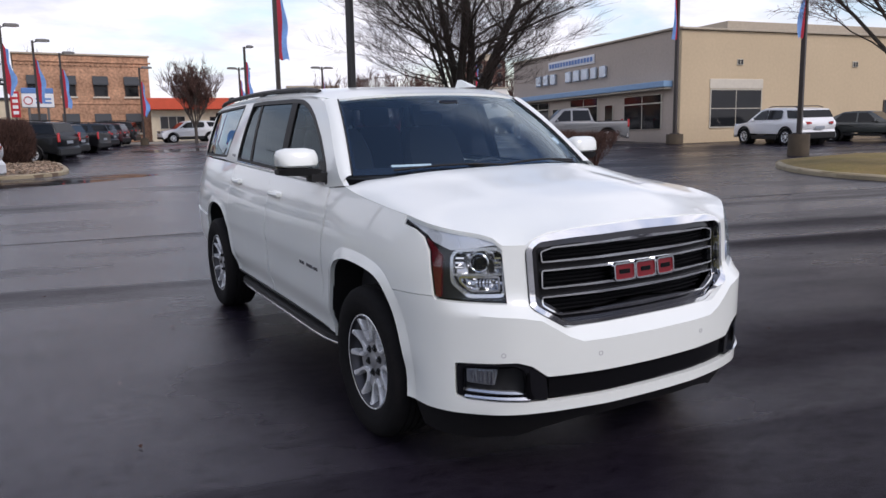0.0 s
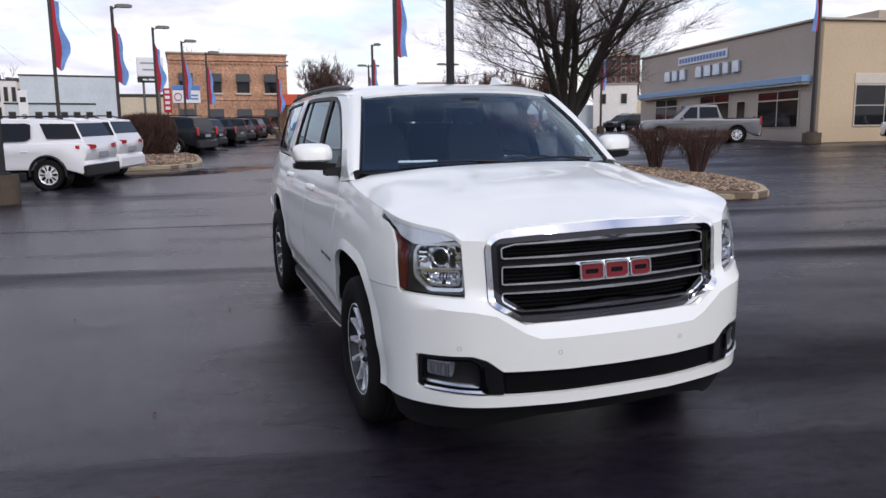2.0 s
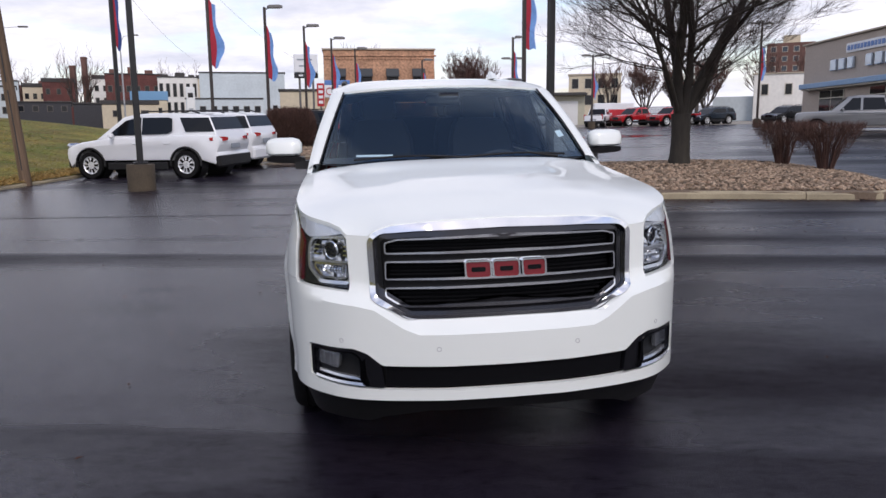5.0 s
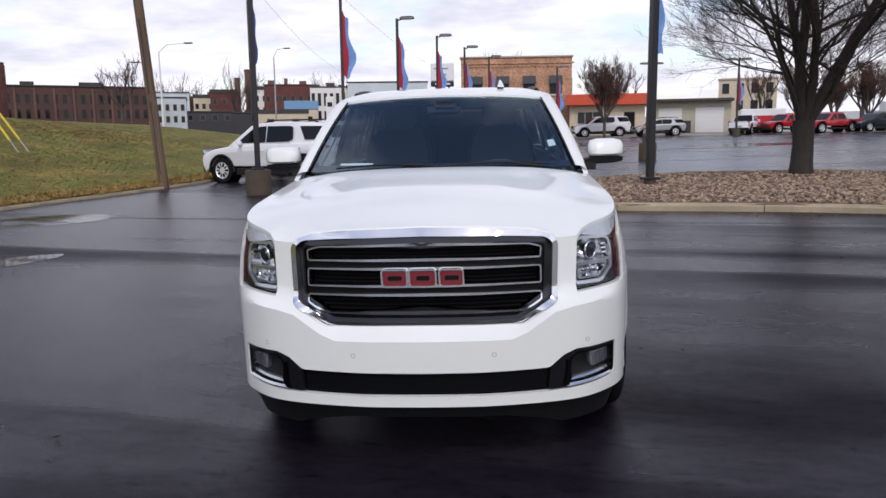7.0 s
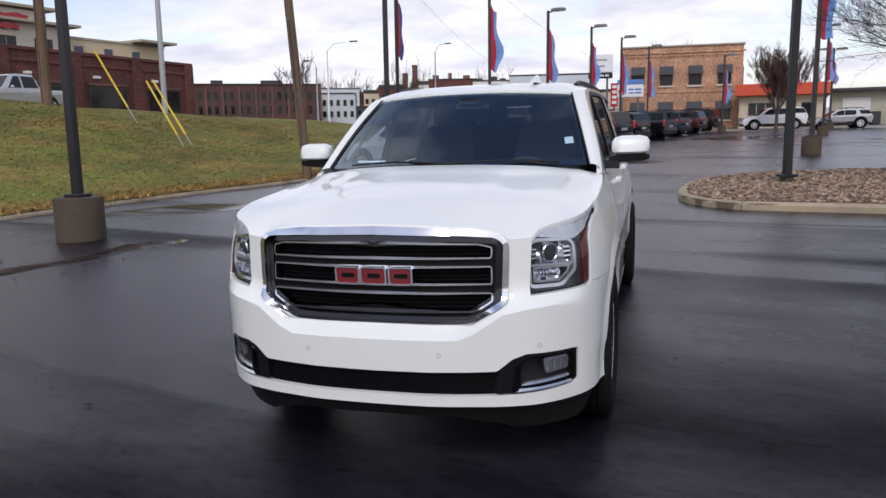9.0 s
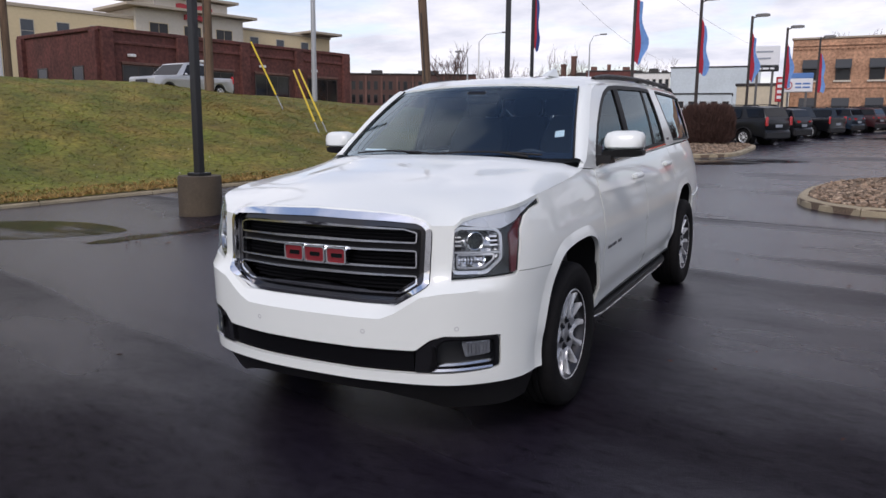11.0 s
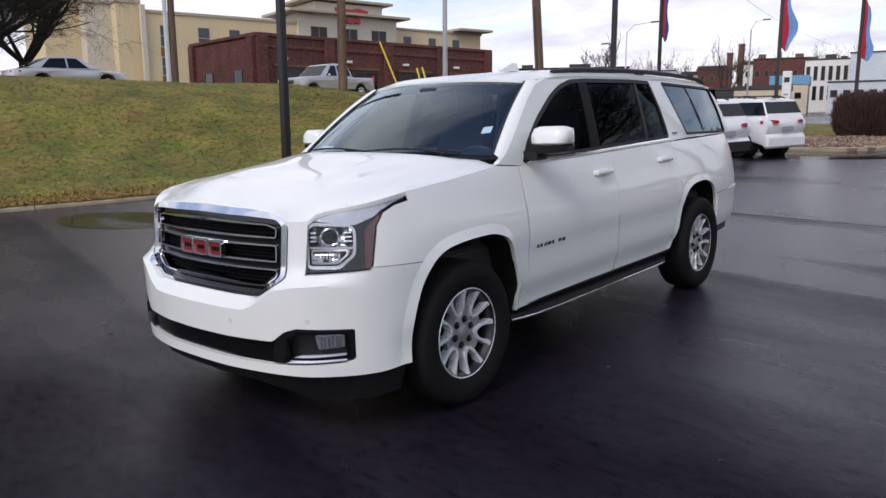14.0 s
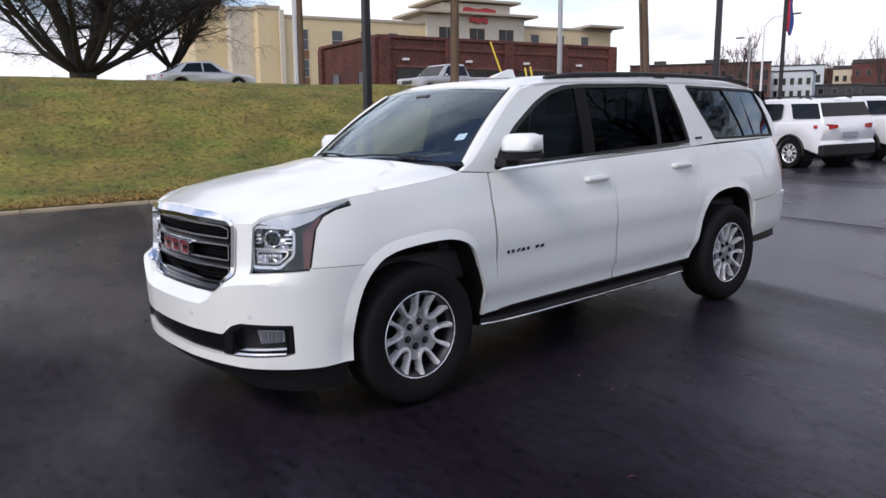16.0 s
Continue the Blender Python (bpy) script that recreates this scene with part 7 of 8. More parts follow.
for j in range(6):
    for k in range(4):
        tw.window(-3.0 + 2.0 * k, 2.2 + 1.8 * j, 1.0, 1.05, 0, WIN_BLUE, FRAME_LIGHT)
# pale row beyond the left of the lot
def plain(name, label, x, y, z, rz, w, d, h, mat, wins=0, rows_=1, wsize=(0.9, 1.4), roofc=ROOF_DARK, pane=None, cap=0.2, first=1.2, storey=3.0, frame=None):
    b = House(name, label, x, y, z, rz)
    b.wall(-w / 2, w / 2, -2.5, h, 0, d, mat, label, trim=roofc, cap=cap)
    for j in range(rows_):
        for k in range(wins):
            b.window(-w / 2 + w * (k + 0.5) / wins, first + storey * j, wsize[0], wsize[1], 0, pane or WIN_DARK, frame or FAR_FRAME, 1, 1)
    return b


plain("warehouse", "long pale blue-grey warehouse with few windows", -17.4, 124.5, 1.2, 6, 13.6, 18, 7.3, SIDING_BLUE, 4, 1, (0.8, 1.1), ROOF_DARK, first=1.0)
plain("shop_row", "pale low shop row with many windows", -18.5, 112.0, 1.2, 7, 11, 8, 2.9, SIDING_BLUE, 7, 1, (0.9, 1.0), ROOF_DARK, first=0.9)
old = plain("old_block", "white-columned four-storey block with tall dark windows", -29.5, 133.0, 1.0, 12, 6.6, 12, 7.4, SIDING_WHITE, 6, 2, (0.62, 2.3), ROOF_DARK, first=0.9, storey=3.2)
red = plain("brick_block", "red brick block beyond the road", -39.2, 141.5, 1.5, 14, 9.4, 12, 8.0, BRICK_RED, 6, 2, (0.8, 1.2), ROOF_DARK, first=2.0, storey=2.8)
for x, w, h in ((-2.2, 1.3, 0.5), (0.4, 1.6, 0.8), (2.3, 1.0, 0.45)):
    old.block((x, 1.4, 7.5 + h / 2), (w, 1.2, h), ROOF_DARK, "roof_gable")
for x, w, h in ((-3.4, 1.2, 1.0), (-0.5, 0.7, 1.4), (2.8, 1.4, 0.9)):
    red.block((x, 3.0, 8.1 + h / 2), (w, 1.0, h), BRICK_BROWN, "roof_house")
plain("blue_roof_shed", "low shed with a blue metal roof", -29.4, 112.5, 1.0, 13, 5.0, 8, 3.2, SIDING_TAN, 2, 1, (0.9, 0.9), ROOF_BLUE, cap=1.3)
plain("beige_garage", "beige garage with a small window", -26.8, 92.6, 0.6, 15, 6.4, 7, 2.7, SIDING_TAN, 2, 1, (0.9, 0.8), ROOF_DARK, cap=0.5)
plain("dark_garage", "low charcoal garage beyond the bank", -34.3, 100.8, 0.8, 17, 3.6, 7, 2.8, DARK_WALL, 0)
plain("grey_terrace", "grey terrace of houses", -61.2, 133.5, 2.0, 24, 10, 10, 6.4, SIDING_BLUE, 5, 2, (0.9, 1.4), ROOF_DARK, first=0.6, storey=2.8)
plain("brown_terrace", "brown and tan terrace of houses", -49.9, 127.3, 1.8, 20, 8.4, 10, 2.7, DARK_WALL, 4, 1, (0.9, 1.0), ROOF_DARK)
plain("tan_house", "small tan building behind the signs", -4.6, 66.2, 0, 3, 4.0, 7, 3.7, SIDING_TAN, 2, 1, (0.8, 0.9), ROOF_DARK)
plain("blue_house", "pale blue-grey houses beyond the bank", -49.9, 105.0, 2.4, 22, 9.6, 9, 3.9, SIDING_BLUE, 9, 2, (0.55, 0.95), ROOF_DARK, first=0.3, storey=1.75)
low = plain("brick_mill", "long low red brick mill with large windows", -53.9, 91.2, 3.0, 29.5, 18.2, 12, 4.4, BRICK_DARK, 17, 2, (0.62, 1.25), ROOF_DARK, first=0.35, storey=1.9, pane=WIN_DARK, frame=FRAME_BROWN)
for x in (-5.5, 1.5, 3.0):
    low.block((x, 5, 4.85), (1.6, 1.6, 0.95), ROOF_DARK, "roof_unit")
for x in [-9.0 + 2.25 * k for k in range(9)]:
    low.block((x, -0.08, 1.9), (0.3, 0.2, 4.6), BRICK_BROWN, "pilaster")
# houses climbing the hill behind the town
HILL = random.Random(12)
for k in range(11):
    a = k / 10
    w, h = HILL.uniform(4.5, 8.0), HILL.uniform(5.5, 8.8)
    plain("hill_house", "small old house on the far hill", -78 + 52 * a + HILL.uniform(-2, 2), 168 + HILL.uniform(-8, 8), 1.0, 22 - 12 * a, w, 7, h, HILL.choice((BRICK_RED, BRICK_BROWN, SIDING_TAN, SIDING_WHITE, BRICK_RED)), 3, 2, (0.8, 1.2), HILL.choice((ROOF_DARK, ROOF_DARK, BRICK_BROWN)), first=h - 5.0, storey=2.5, cap=0.8)
pyl = thing("pylon_sign", "narrow white pylon sign at the edge of the road", "sign", up(-10.2, 44.5, 0.5, 8))
Geo().box((0, 0, 1.45), (0.5, 0.22, 3.0), 0.03).ob("sign_face", SIGN_WHITE, pyl, "white sign panel", 30)
Geo().box((0, -0.115, 2.45), (0.3, 0.02, 0.28)).ob("sign_bar", GLOSS_BLACK, pyl)
for z in (1.1, 1.6):
    Geo().box((0, -0.115, z), (0.26, 0.02, 0.10)).ob("sign_bar", BAR_GREY, pyl)
for x, y, h in ((-62.1, 187, 16.2), (-64.6, 186.4, 14.2)):
    c = thing("chimney_stack", "tall distant brick chimney stack", "chimney", up(x, y, 0))
    Geo().box((0, 0, h / 2), (1.15, 1.15, h), 0.05).ob("chimney_shaft", BRICK_BROWN, c)
    Geo().box((0, 0, h - 0.3), (1.35, 1.35, 0.4), 0.05).ob("chimney_band", BRICK_BROWN, c)

# signs by the brick building
sg1 = thing("pole_sign", "white illuminated pole sign on two legs", "sign", up(-3.87, 60.0, 0, 4))
Geo().box((0, 0, 5.76), (1.95, 0.35, 1.5), 0.06).ob("sign_face", SIGN_WHITE, sg1, "white sign face", 30)
Geo().box((0, 0, 4.78), (1.95, 0.35, 0.42), 0.04).ob("lower_panel", GLOSS_BLACK, sg1, "black lower panel", 30)
for z, w in ((6.05, 1.2), (5.55, 0.9)):
    Geo().box((-0.1, -0.19, z), (w, 0.02, 0.12)).ob("sign_bar", BAR_GREY, sg1)
bars(sg1, -0.6, 4.71, -0.19, (0.35, 0.45, 0.3), 0.14, SIGN_WHITE, 0.08, depth=0.03)
for x in (-0.55, 0.55):
    Geo().cyl((x, 0, 0), (x, 0, 4.6), 0.09).ob("sign_leg", LAMP_HEAD, sg1, "", 60)
sg2 = thing("pole_sign", "white pole sign with a blue top panel", "sign", up(-1.32, 57.0, 0, 4))
Geo().box((0, 0, 3.36), (2.0, 0.3, 0.98), 0.05).ob("sign_face", SIGN_WHITE, sg2, "white sign face", 30)
Geo().box((0, 0, 4.04), (2.0, 0.3, 0.38), 0.04).ob("upper_panel", SIGN_BLUE, sg2, "blue upper panel", 30)
Geo().tube([(-0.62 + 0.26 * math.cos(t), -0.17, 3.36 + 0.26 * math.sin(t)) for t in [2 * math.pi * k / 20 for k in range(21)]], 0.035, 6).ob("roundel", SIGN_RED, sg2, "red ring")
for z in (3.49, 3.23):
    bars(sg2, -0.15, z - 0.07, -0.16, (0.4, 0.5), 0.12, SIGN_BLUE, 0.08, depth=0.03)
for x in (-0.6, 0.6):
    Geo().cyl((x, 0, 0), (x, 0, 2.9), 0.08).ob("sign_leg", LAMP_HEAD, sg2, "", 60)
sg3 = thing("blade_sign", "narrow red and white blade sign", "sign", up(-2.75, 60.5, 0, 4))
Geo().box((0, 0, 3.2), (0.6, 0.25, 1.9), 0.03).ob("sign_face", SIGN_RED, sg3)
for k in range(4):
    Geo().box((0, -0.14, 2.6 + 0.42 * k), (0.36, 0.02, 0.24)).ob("sign_bar", SIGN_WHITE, sg3)
Geo().cyl((0, 0, 0), (0, 0, 2.3), 0.08).ob("sign_leg", LAMP_HEAD, sg3, "", 60)

# dealership building: lit gable face and shaded front
dl = House("dealership", "tan stucco showroom with large dark windows and a blue fascia", 27.1, 24.7, 0.0, 0)
ang = math.degrees(math.atan2(42.0 - 24.7, 29.7 - 27.1))      # along the shaded front
dl.root.matrix_world = up(27.1, 24.7, 0.0, ang) @ Matrix.Scale(0.913, 4)
# x runs along the shaded front away from the corner, y to the back of the building (to the right)
L_F = 21.0
dl.wall(0.0, L_F, -0.4, 6.3, -14.0, 0.0, STUCCO_SHADED, "tan stucco wall, shade put into its colour")
dl.block((L_F / 2, 0.02, 6.37), (L_F + 0.3, 0.3, 0.12), TRIM_TAN, "parapet_cap")
dl.block((6.2 + 4.2, 0.32, 3.35), (L_F - 1.2, 0.62, 0.34), FASCIA_BLUE, "canopy_fascia", "blue metal canopy edge")
dl.block((6.2 + 4.2, 0.26, 3.12), (L_F - 1.4, 0.5, 0.12), STUCCO_PALE, "canopy_soffit")


def dl_front(x, z, w, h, cols, rows):
    g = Geo().box((x, 0.03, z + h / 2), (w, 0.06, h), 0.01).ob("window", FRAME_LIGHT, dl.root)
    cw, rh = (w - 0.08) / cols, None
    splits = [0, 0.75, 1] if rows == 2 else [0, 1]
    for i in range(cols):
        for a, b in zip(splits, splits[1:]):
            Geo().box((x - w / 2 + 0.04 + cw * (i + 0.5), 0.062, z + h * (a + b) / 2), (cw - 0.08, 0.012, h * (b - a) - 0.08)).ob("pane", WIN_DARK, g)
    return g


dl_front(3.3, 0.8, 3.8, 2.05, 2, 2)
dl_front(10.0, 0.8, 3.6, 2.2, 2, 2)
dl_front(6.9, 0.0, 1.0, 2.45, 1, 1)
dl_front(13.9, 0.0, 0.95, 2.45, 1, 1)
dl_front(16.6, 0.8, 3.4, 2.2, 2, 2)
sgn = dl.block((11.8, 0.06, 5.55), (6.3, 0.06, 0.6), SIGN_WHITE, "name_panel", "pale name panel")
for k in range(15):
    Geo().box((9.0 + 0.4 * k, 0.11, 5.55), (0.27, 0.03, 0.3)).ob("sign_bar", SIGN_BLUE, sgn)
for k, w in enumerate((0.55, 0.5, 0.62, 0.62, 0.55, 0.0, 0.55, 0.55, 0.62)):
    if w:
        Geo().box((7.5 + 1.1 * k, 0.14, 4.6), (w * 1.25, 0.2, 0.72), 0.03).ob("sign_letter_block", BAR_SILVER, dl.root, "silver raised sign block", 0)
# sunlit end wall, standing at the corner towards the right
dl2 = House("dealership_wing", "sunlit tan stucco showroom wing", 27.07, 24.53, 0.0, -8.55)
dl2.root.matrix_world = dl2.root.matrix_world @ Matrix.Scale(0.913, 4)
dl2.wall(0.0, 30.0, -0.4, 6.25, 0.0, 0.4, STUCCO_SUNLIT, "tan stucco wall, sunlight put into its colour")
dl2.block((15, 0.15, 6.32), (30.2, 0.6, 0.12), TRIM_TAN, "parapet_cap")
dl2.block((10.5, 4.0, 6.5), (13.0, 6.0, 1.0), TRIM_TAN, "roof_house", "brown roof structure")
w = dl2.window(3.92, 0.83, 3.75, 2.2, 0, WIN_DARK, FRAME_LIGHT, 2, 2, deep=0.1)
dl2.block((3.92, -0.02, 3.32), (3.85, 0.05, 0.55), STUCCO_PALE, "window_header")
for x in (4.1, 13.0):
    v = dl2.block((x, -0.03, 4.55), (0.45, 0.06, 0.36), FRAME_LIGHT, "wall_vent")
    for k in range(2):
        Geo().box((x - 0.1 + 0.2 * k, -0.065, 4.55), (0.14, 0.012, 0.26)).ob("vent_grille", WIN_DARK, v)
dl2.window(16.4, 0.1, 1.6, 2.3, 0, WIN_DARK, FRAME_BROWN)

# dark red brick building on the bank crest
rb = House("brick_restaurant", "single-storey dark red brick building with wide dark windows", -36.0, 25.7, 2.4, 81.5)
LB_ = 20.3
rb.wall(0, LB_, -0.5, 4.3, 0, 9.8, BRICK_RED, "dark red brick wall", trim=BRICK_RED, cap=0.22)
rb.wall(0, LB_, 3.62, 3.8, -0.1, 0.05, BRICK_RED, "brick band", "brick_course")
for k in range(5):
    rb.block((0.35 + (LB_ - 0.7) * k / 4, -0.12, 2.0), (0.7, 0.3, 4.6), BRICK_RED, "brick_pier")
    if k < 4:
        rb.window(0.35 + (LB_ - 0.7) * (k + 0.5) / 4, 0.6, 3.1, 1.85, 0, WIN_DARK, FRAME_BROWN, 3, 1)
        rb.block((0.35 + (LB_ - 0.7) * (k + 0.5) / 4, -0.06, 2.56), (3.2, 0.12, 0.16), BRICK_BROWN, "lintel")
        rb.block((0.35 + (LB_ - 0.7) * (k + 0.3) / 4, -0.2, 3.0), (0.4, 0.3, 0.16), SIGN_WHITE, "wall_lamp")
for k in range(2):
    rb.window(0, 0.6, 1.3, 1.8, 2.6 + 4.4 * k, WIN_DARK, FRAME_BROWN, side=-1)
    rb.block((-0.12, 0.4 + 9.0 * k, 2.0), (0.3, 0.7, 4.6), BRICK_RED, "brick_pier")

# cream hotel behind it
ho = House("hotel", "four-storey cream stucco hotel with a tower over the entrance", -72.8, 38.2, 3.0, 76.7)
LH = 46.0
ho.wall(0, 17.6, -1, 10.0, 0, 14, STUCCO_CREAM, "cream stucco wall", trim=TRIM_TAN, cap=0.35)
ho.wall(31.4, LH, -1, 10.3, 0.4, 12, STUCCO_CREAM, "cream stucco wall", trim=TRIM_TAN, cap=0.3)
ho.wall(-2.4, 0.0, -1, 10.9, 0.5, 14, STUCCO_CREAM, "cream stucco wall", trim=TRIM_TAN, cap=0.4)
ho.wall(-5.0, -2.4, -1, 10.9, 2.5, 15, STUCCO_PALE, "pale end pier", "pier", trim=TRIM_TAN, cap=0.4)
ho.wall(-8.5, -5.0, -1, 11.4, 5.0, 18, STUCCO_CREAM, "cream stucco wall", trim=TRIM_TAN, cap=0.4)
ho.block((0.1, -0.1, 5.0), (0.5, 0.5, 11.6), STUCCO_PALE, "pilaster")
ho.wall(17.6, 31.4, -1, 11.3, -0.5, 8, STUCCO_PALE, "pale tower wall", "tower")
ho.wall(19.6, 29.0, 11.3, 12.7, -0.9, 8, STUCCO_PALE, "pale tower wall", "tower_top")
for x0, x1, z in ((16.2, 32.8, 11.2), (18.4, 30.2, 12.7), (LH - 5.0, LH + 0.6, 10.5)):
    ho.block(((x0 + x1) / 2, 2.6, z + 0.3), (x1 - x0, 8.4, 0.3), TRIM_TAN, "flat_cornice", "projecting flat cornice")
for k, x in enumerate((2.45, 6.5, 10.0, 13.4)):
    for j in range(3):
        z = (0.6, 3.6, 6.6)[j]
        ho.window(x, z, 1.35, 2.0 if j < 2 else 2.3, 0, WIN_BLUE, FRAME_LIGHT, 1, 2)
        if j < 2:
            ho.block((x, -0.03, z + 2.5), (1.35, 0.06, 0.98), SPANDREL, "spandrel", "brown panel between windows")
for x in (33.6, 37.6, 41.6):
    for j in range(2):
        ho.window(x, 5.4 + 2.7 * j, 1.3, 1.5, 0.4, WIN_BLUE, FRAME_LIGHT)
for x in (20.3, 24.5, 28.7):
    for z in (8.1, 5.0):
        ho.window(x, z, 2.3, 1.8, -0.5, WIN_DARK, STUCCO_CREAM, 2, 1)
for k, (w, z) in enumerate(((4.6, 11.6), (2.4, 10.5))):
    Geo().loft([[(24.6 - w / 2 + w * t, -0.98, z + 0.3 + (0.27 if i else -0.27) + 0.1 * math.sin(11 * t)) for i in (0, 1)] + [(24.6 - w / 2 + w * t, -0.6, z + 0.3 + (0.27 if i else -0.27) + 0.1 * math.sin(11 * t)) for i in (1, 0)] for t in np.linspace(0, 1, 12)]).ob("sign_bar", SIGN_RED, ho.root, "red wavy sign bar")

# ---- trees and hedges ----
def tree(name, label, x, y, z0, trunk_h, trunk_r, limbs, height, spread, seed, bark, twig, levels=5, droop=0.0, fine=1.0, kids=(3, 4), stout=0.5, leaders=0, rise=0.10, side=0.0):
    """A bare tree: a tapered trunk, limbs and ever finer branches."""
    r = random.Random(seed)
    root = thing(name, label, "tree", up(x, y, z0))
    g = Geo()
    flare = [(0, 0, -0.2), (0, 0, 0.05), (0.01, 0, 0.35), (0.02, 0.01, trunk_h * 0.6), (0, 0, trunk_h)]
    g.tube(flare, [trunk_r * 1.35, trunk_r * 1.2, trunk_r * 1.02, trunk_r * 0.95, trunk_r], 14)
    g.ob("trunk", bark, root, "", 60)
    big, small = Geo(), Geo()

    def grow(p, d, length, rad, level):
        n = 4 if level < 2 else 3
        pts, rads = [p], [rad]
        for k in range(n):
            wob = Vector((r.uniform(-1, 1), r.uniform(-1, 1), r.uniform(-0.6, 0.9))) * (0.16 + 0.05 * level)
            d = (d + wob + Vector((0, 0, rise - droop * level * 0.12))).normalized()
            p = p + d * length / n
            pts.append(p)
            rads.append(rad * (1 - 0.55 * (k + 1) / n))
        (big if level < 2 else small).tube(pts, rads, 7 if level < 1 else 5 if level < 3 else 3, False)
        if level >= levels:
            return
        for k in range(r.choice(kids) if level else kids[1] + (3 if leaders else 1)):
            t = r.uniform(0.22, 1.0)
            i = min(int(t * n), n - 1)
            q = pts[i].lerp(pts[i + 1], t * n - i)
            out = Vector((r.uniform(-1, 1), r.uniform(-1, 1), r.uniform(-0.2 - 3 * (0.1 - rise), 0.8 - 3 * (0.1 - rise))))
            nd = (d * 0.9 + out * spread).normalized()
            if side and level < 2:      # side shoots stand well out from upright limbs
                turn = r.uniform(0, 2 * math.pi)
                away = Vector((q.x, q.y, 0)).normalized() if q.x or q.y else Vector((1, 0, 0))
                nd = (d * r.uniform(0.3, 0.75) + (away * 0.45 + Vector((math.cos(turn), math.sin(turn), r.uniform(-0.15, 0.35)))) * side).normalized()
            grow(q, nd, length * r.uniform(0.42, 0.68), max(rads[i] * r.uniform(0.38, 0.6) * (0.72 if leaders else 1.0), 0.0035 * fine), level + 1)
    for k in range(leaders):
        a = 2 * math.pi * (k + 0.4 * r.random()) / leaders
        grow(Vector((0.25 * trunk_r * math.cos(a), 0.25 * trunk_r * math.sin(a), trunk_h - 0.12)), Vector((math.cos(a) * 0.30, math.sin(a) * 0.30, 1.0)).normalized(), height * r.uniform(0.6, 0.75), trunk_r * r.uniform(0.5, 0.66), 0)
    for k in range(limbs):
        a = 2 * math.pi * (k + r.uniform(-0.3, 0.3)) / limbs
        tilt = spread * r.uniform(0.45, 1.15)
        d = Vector((math.cos(a) * tilt, math.sin(a) * tilt, 1.0)).normalized()
        grow(Vector((0.3 * trunk_r * math.cos(a), 0.3 * trunk_r * math.sin(a), trunk_h - 0.05 - 0.25 * r.random() * trunk_h * 0.4)), d, height * r.uniform(0.42, 0.6), trunk_r * stout * r.uniform(0.8, 1.2), 0)
    big.ob("limb", bark, root, "", 60)
    small.ob("crown", twig, root, "dense bare branches", 0)
    return root


tree("tree", "bare dark-barked tree standing in the gravel island", 6.95, 12.5, 0.2, 1.25, 0.225, 5, 6.4, 0.85, 14, BARK, BARK_TWIG, 4, 0.0, 0.75, (6, 7), 0.24, 4, 0.03, 0.85)
tree("tree", "large bare oak with spreading dark branches on the bank", -40.0, 9.0, 3.0, 1.6, 0.70, 12, 15.0, 2.4, 5, BARK, BARK, 4, 1.05, 1.9, (5, 6), 0.25, 2)
tree("tree", "bare spreading tree behind the road on the bank", -46.0, 16.0, 3.0, 2.6, 0.3, 8, 9.5, 1.5, 8, BARK, BARK_TWIG, 4, 0.6, 2.2, (6, 7))
tree("tree", "bare tree with brown buds on the grass island", 16.2, 6.6, 0.2, 2.0, 0.18, 9, 8.8, 1.4, 21, BARK_GREY, TWIG, 4, 0.5, 1.3, (6, 7), 0.28)
tree("tree", "small bare tree in front of the shop", 9.3, 57.0, 0.0, 1.4, 0.12, 8, 4.9, 0.75, 31, BARK_GREY, TWIG, 4, 0.0, 2.6, (5, 6))
for k, (x, y, z, h) in enumerate(((2.0, 120, 0, 13), (-52, 150, 0, 14), (-66, 150, 0, 13), (-38, 165, 0, 14), (-58, 176, 0, 14), (-48, 178, 0, 13), (-70, 172, 0, 15), (-40, 180, 0, 13), (-81, 170, 0, 14), (16, 92, 0, 9), (47, 78, 0, 8), (42, 84, 0, 9), (52, 76, 0, 8), (33, 90, 0, 8), (-44, 84, 3, 7))):
    tree("distant_tree", "small bare tree far behind the buildings", x, y, z, h * 0.2, 0.16 + 0.01 * h, 6, h * 0.9, 0.75, 50 + k, BARK_GREY, TWIG, 3, 0.0, 8.0)

for k, (x, y, h) in enumerate(((28.5, 67.0, 6.6), (31.0, 66.0, 6.2), (33.6, 65.0, 6.8))):
    tree("distant_tree", "brown bare tree behind the far row of cars", x, y, 0, h * 0.18, 0.16, 8, h * 0.8, 0.8, 80 + k, BARK_GREY, TWIG, 4, 0.1, 4.0, (4, 5))


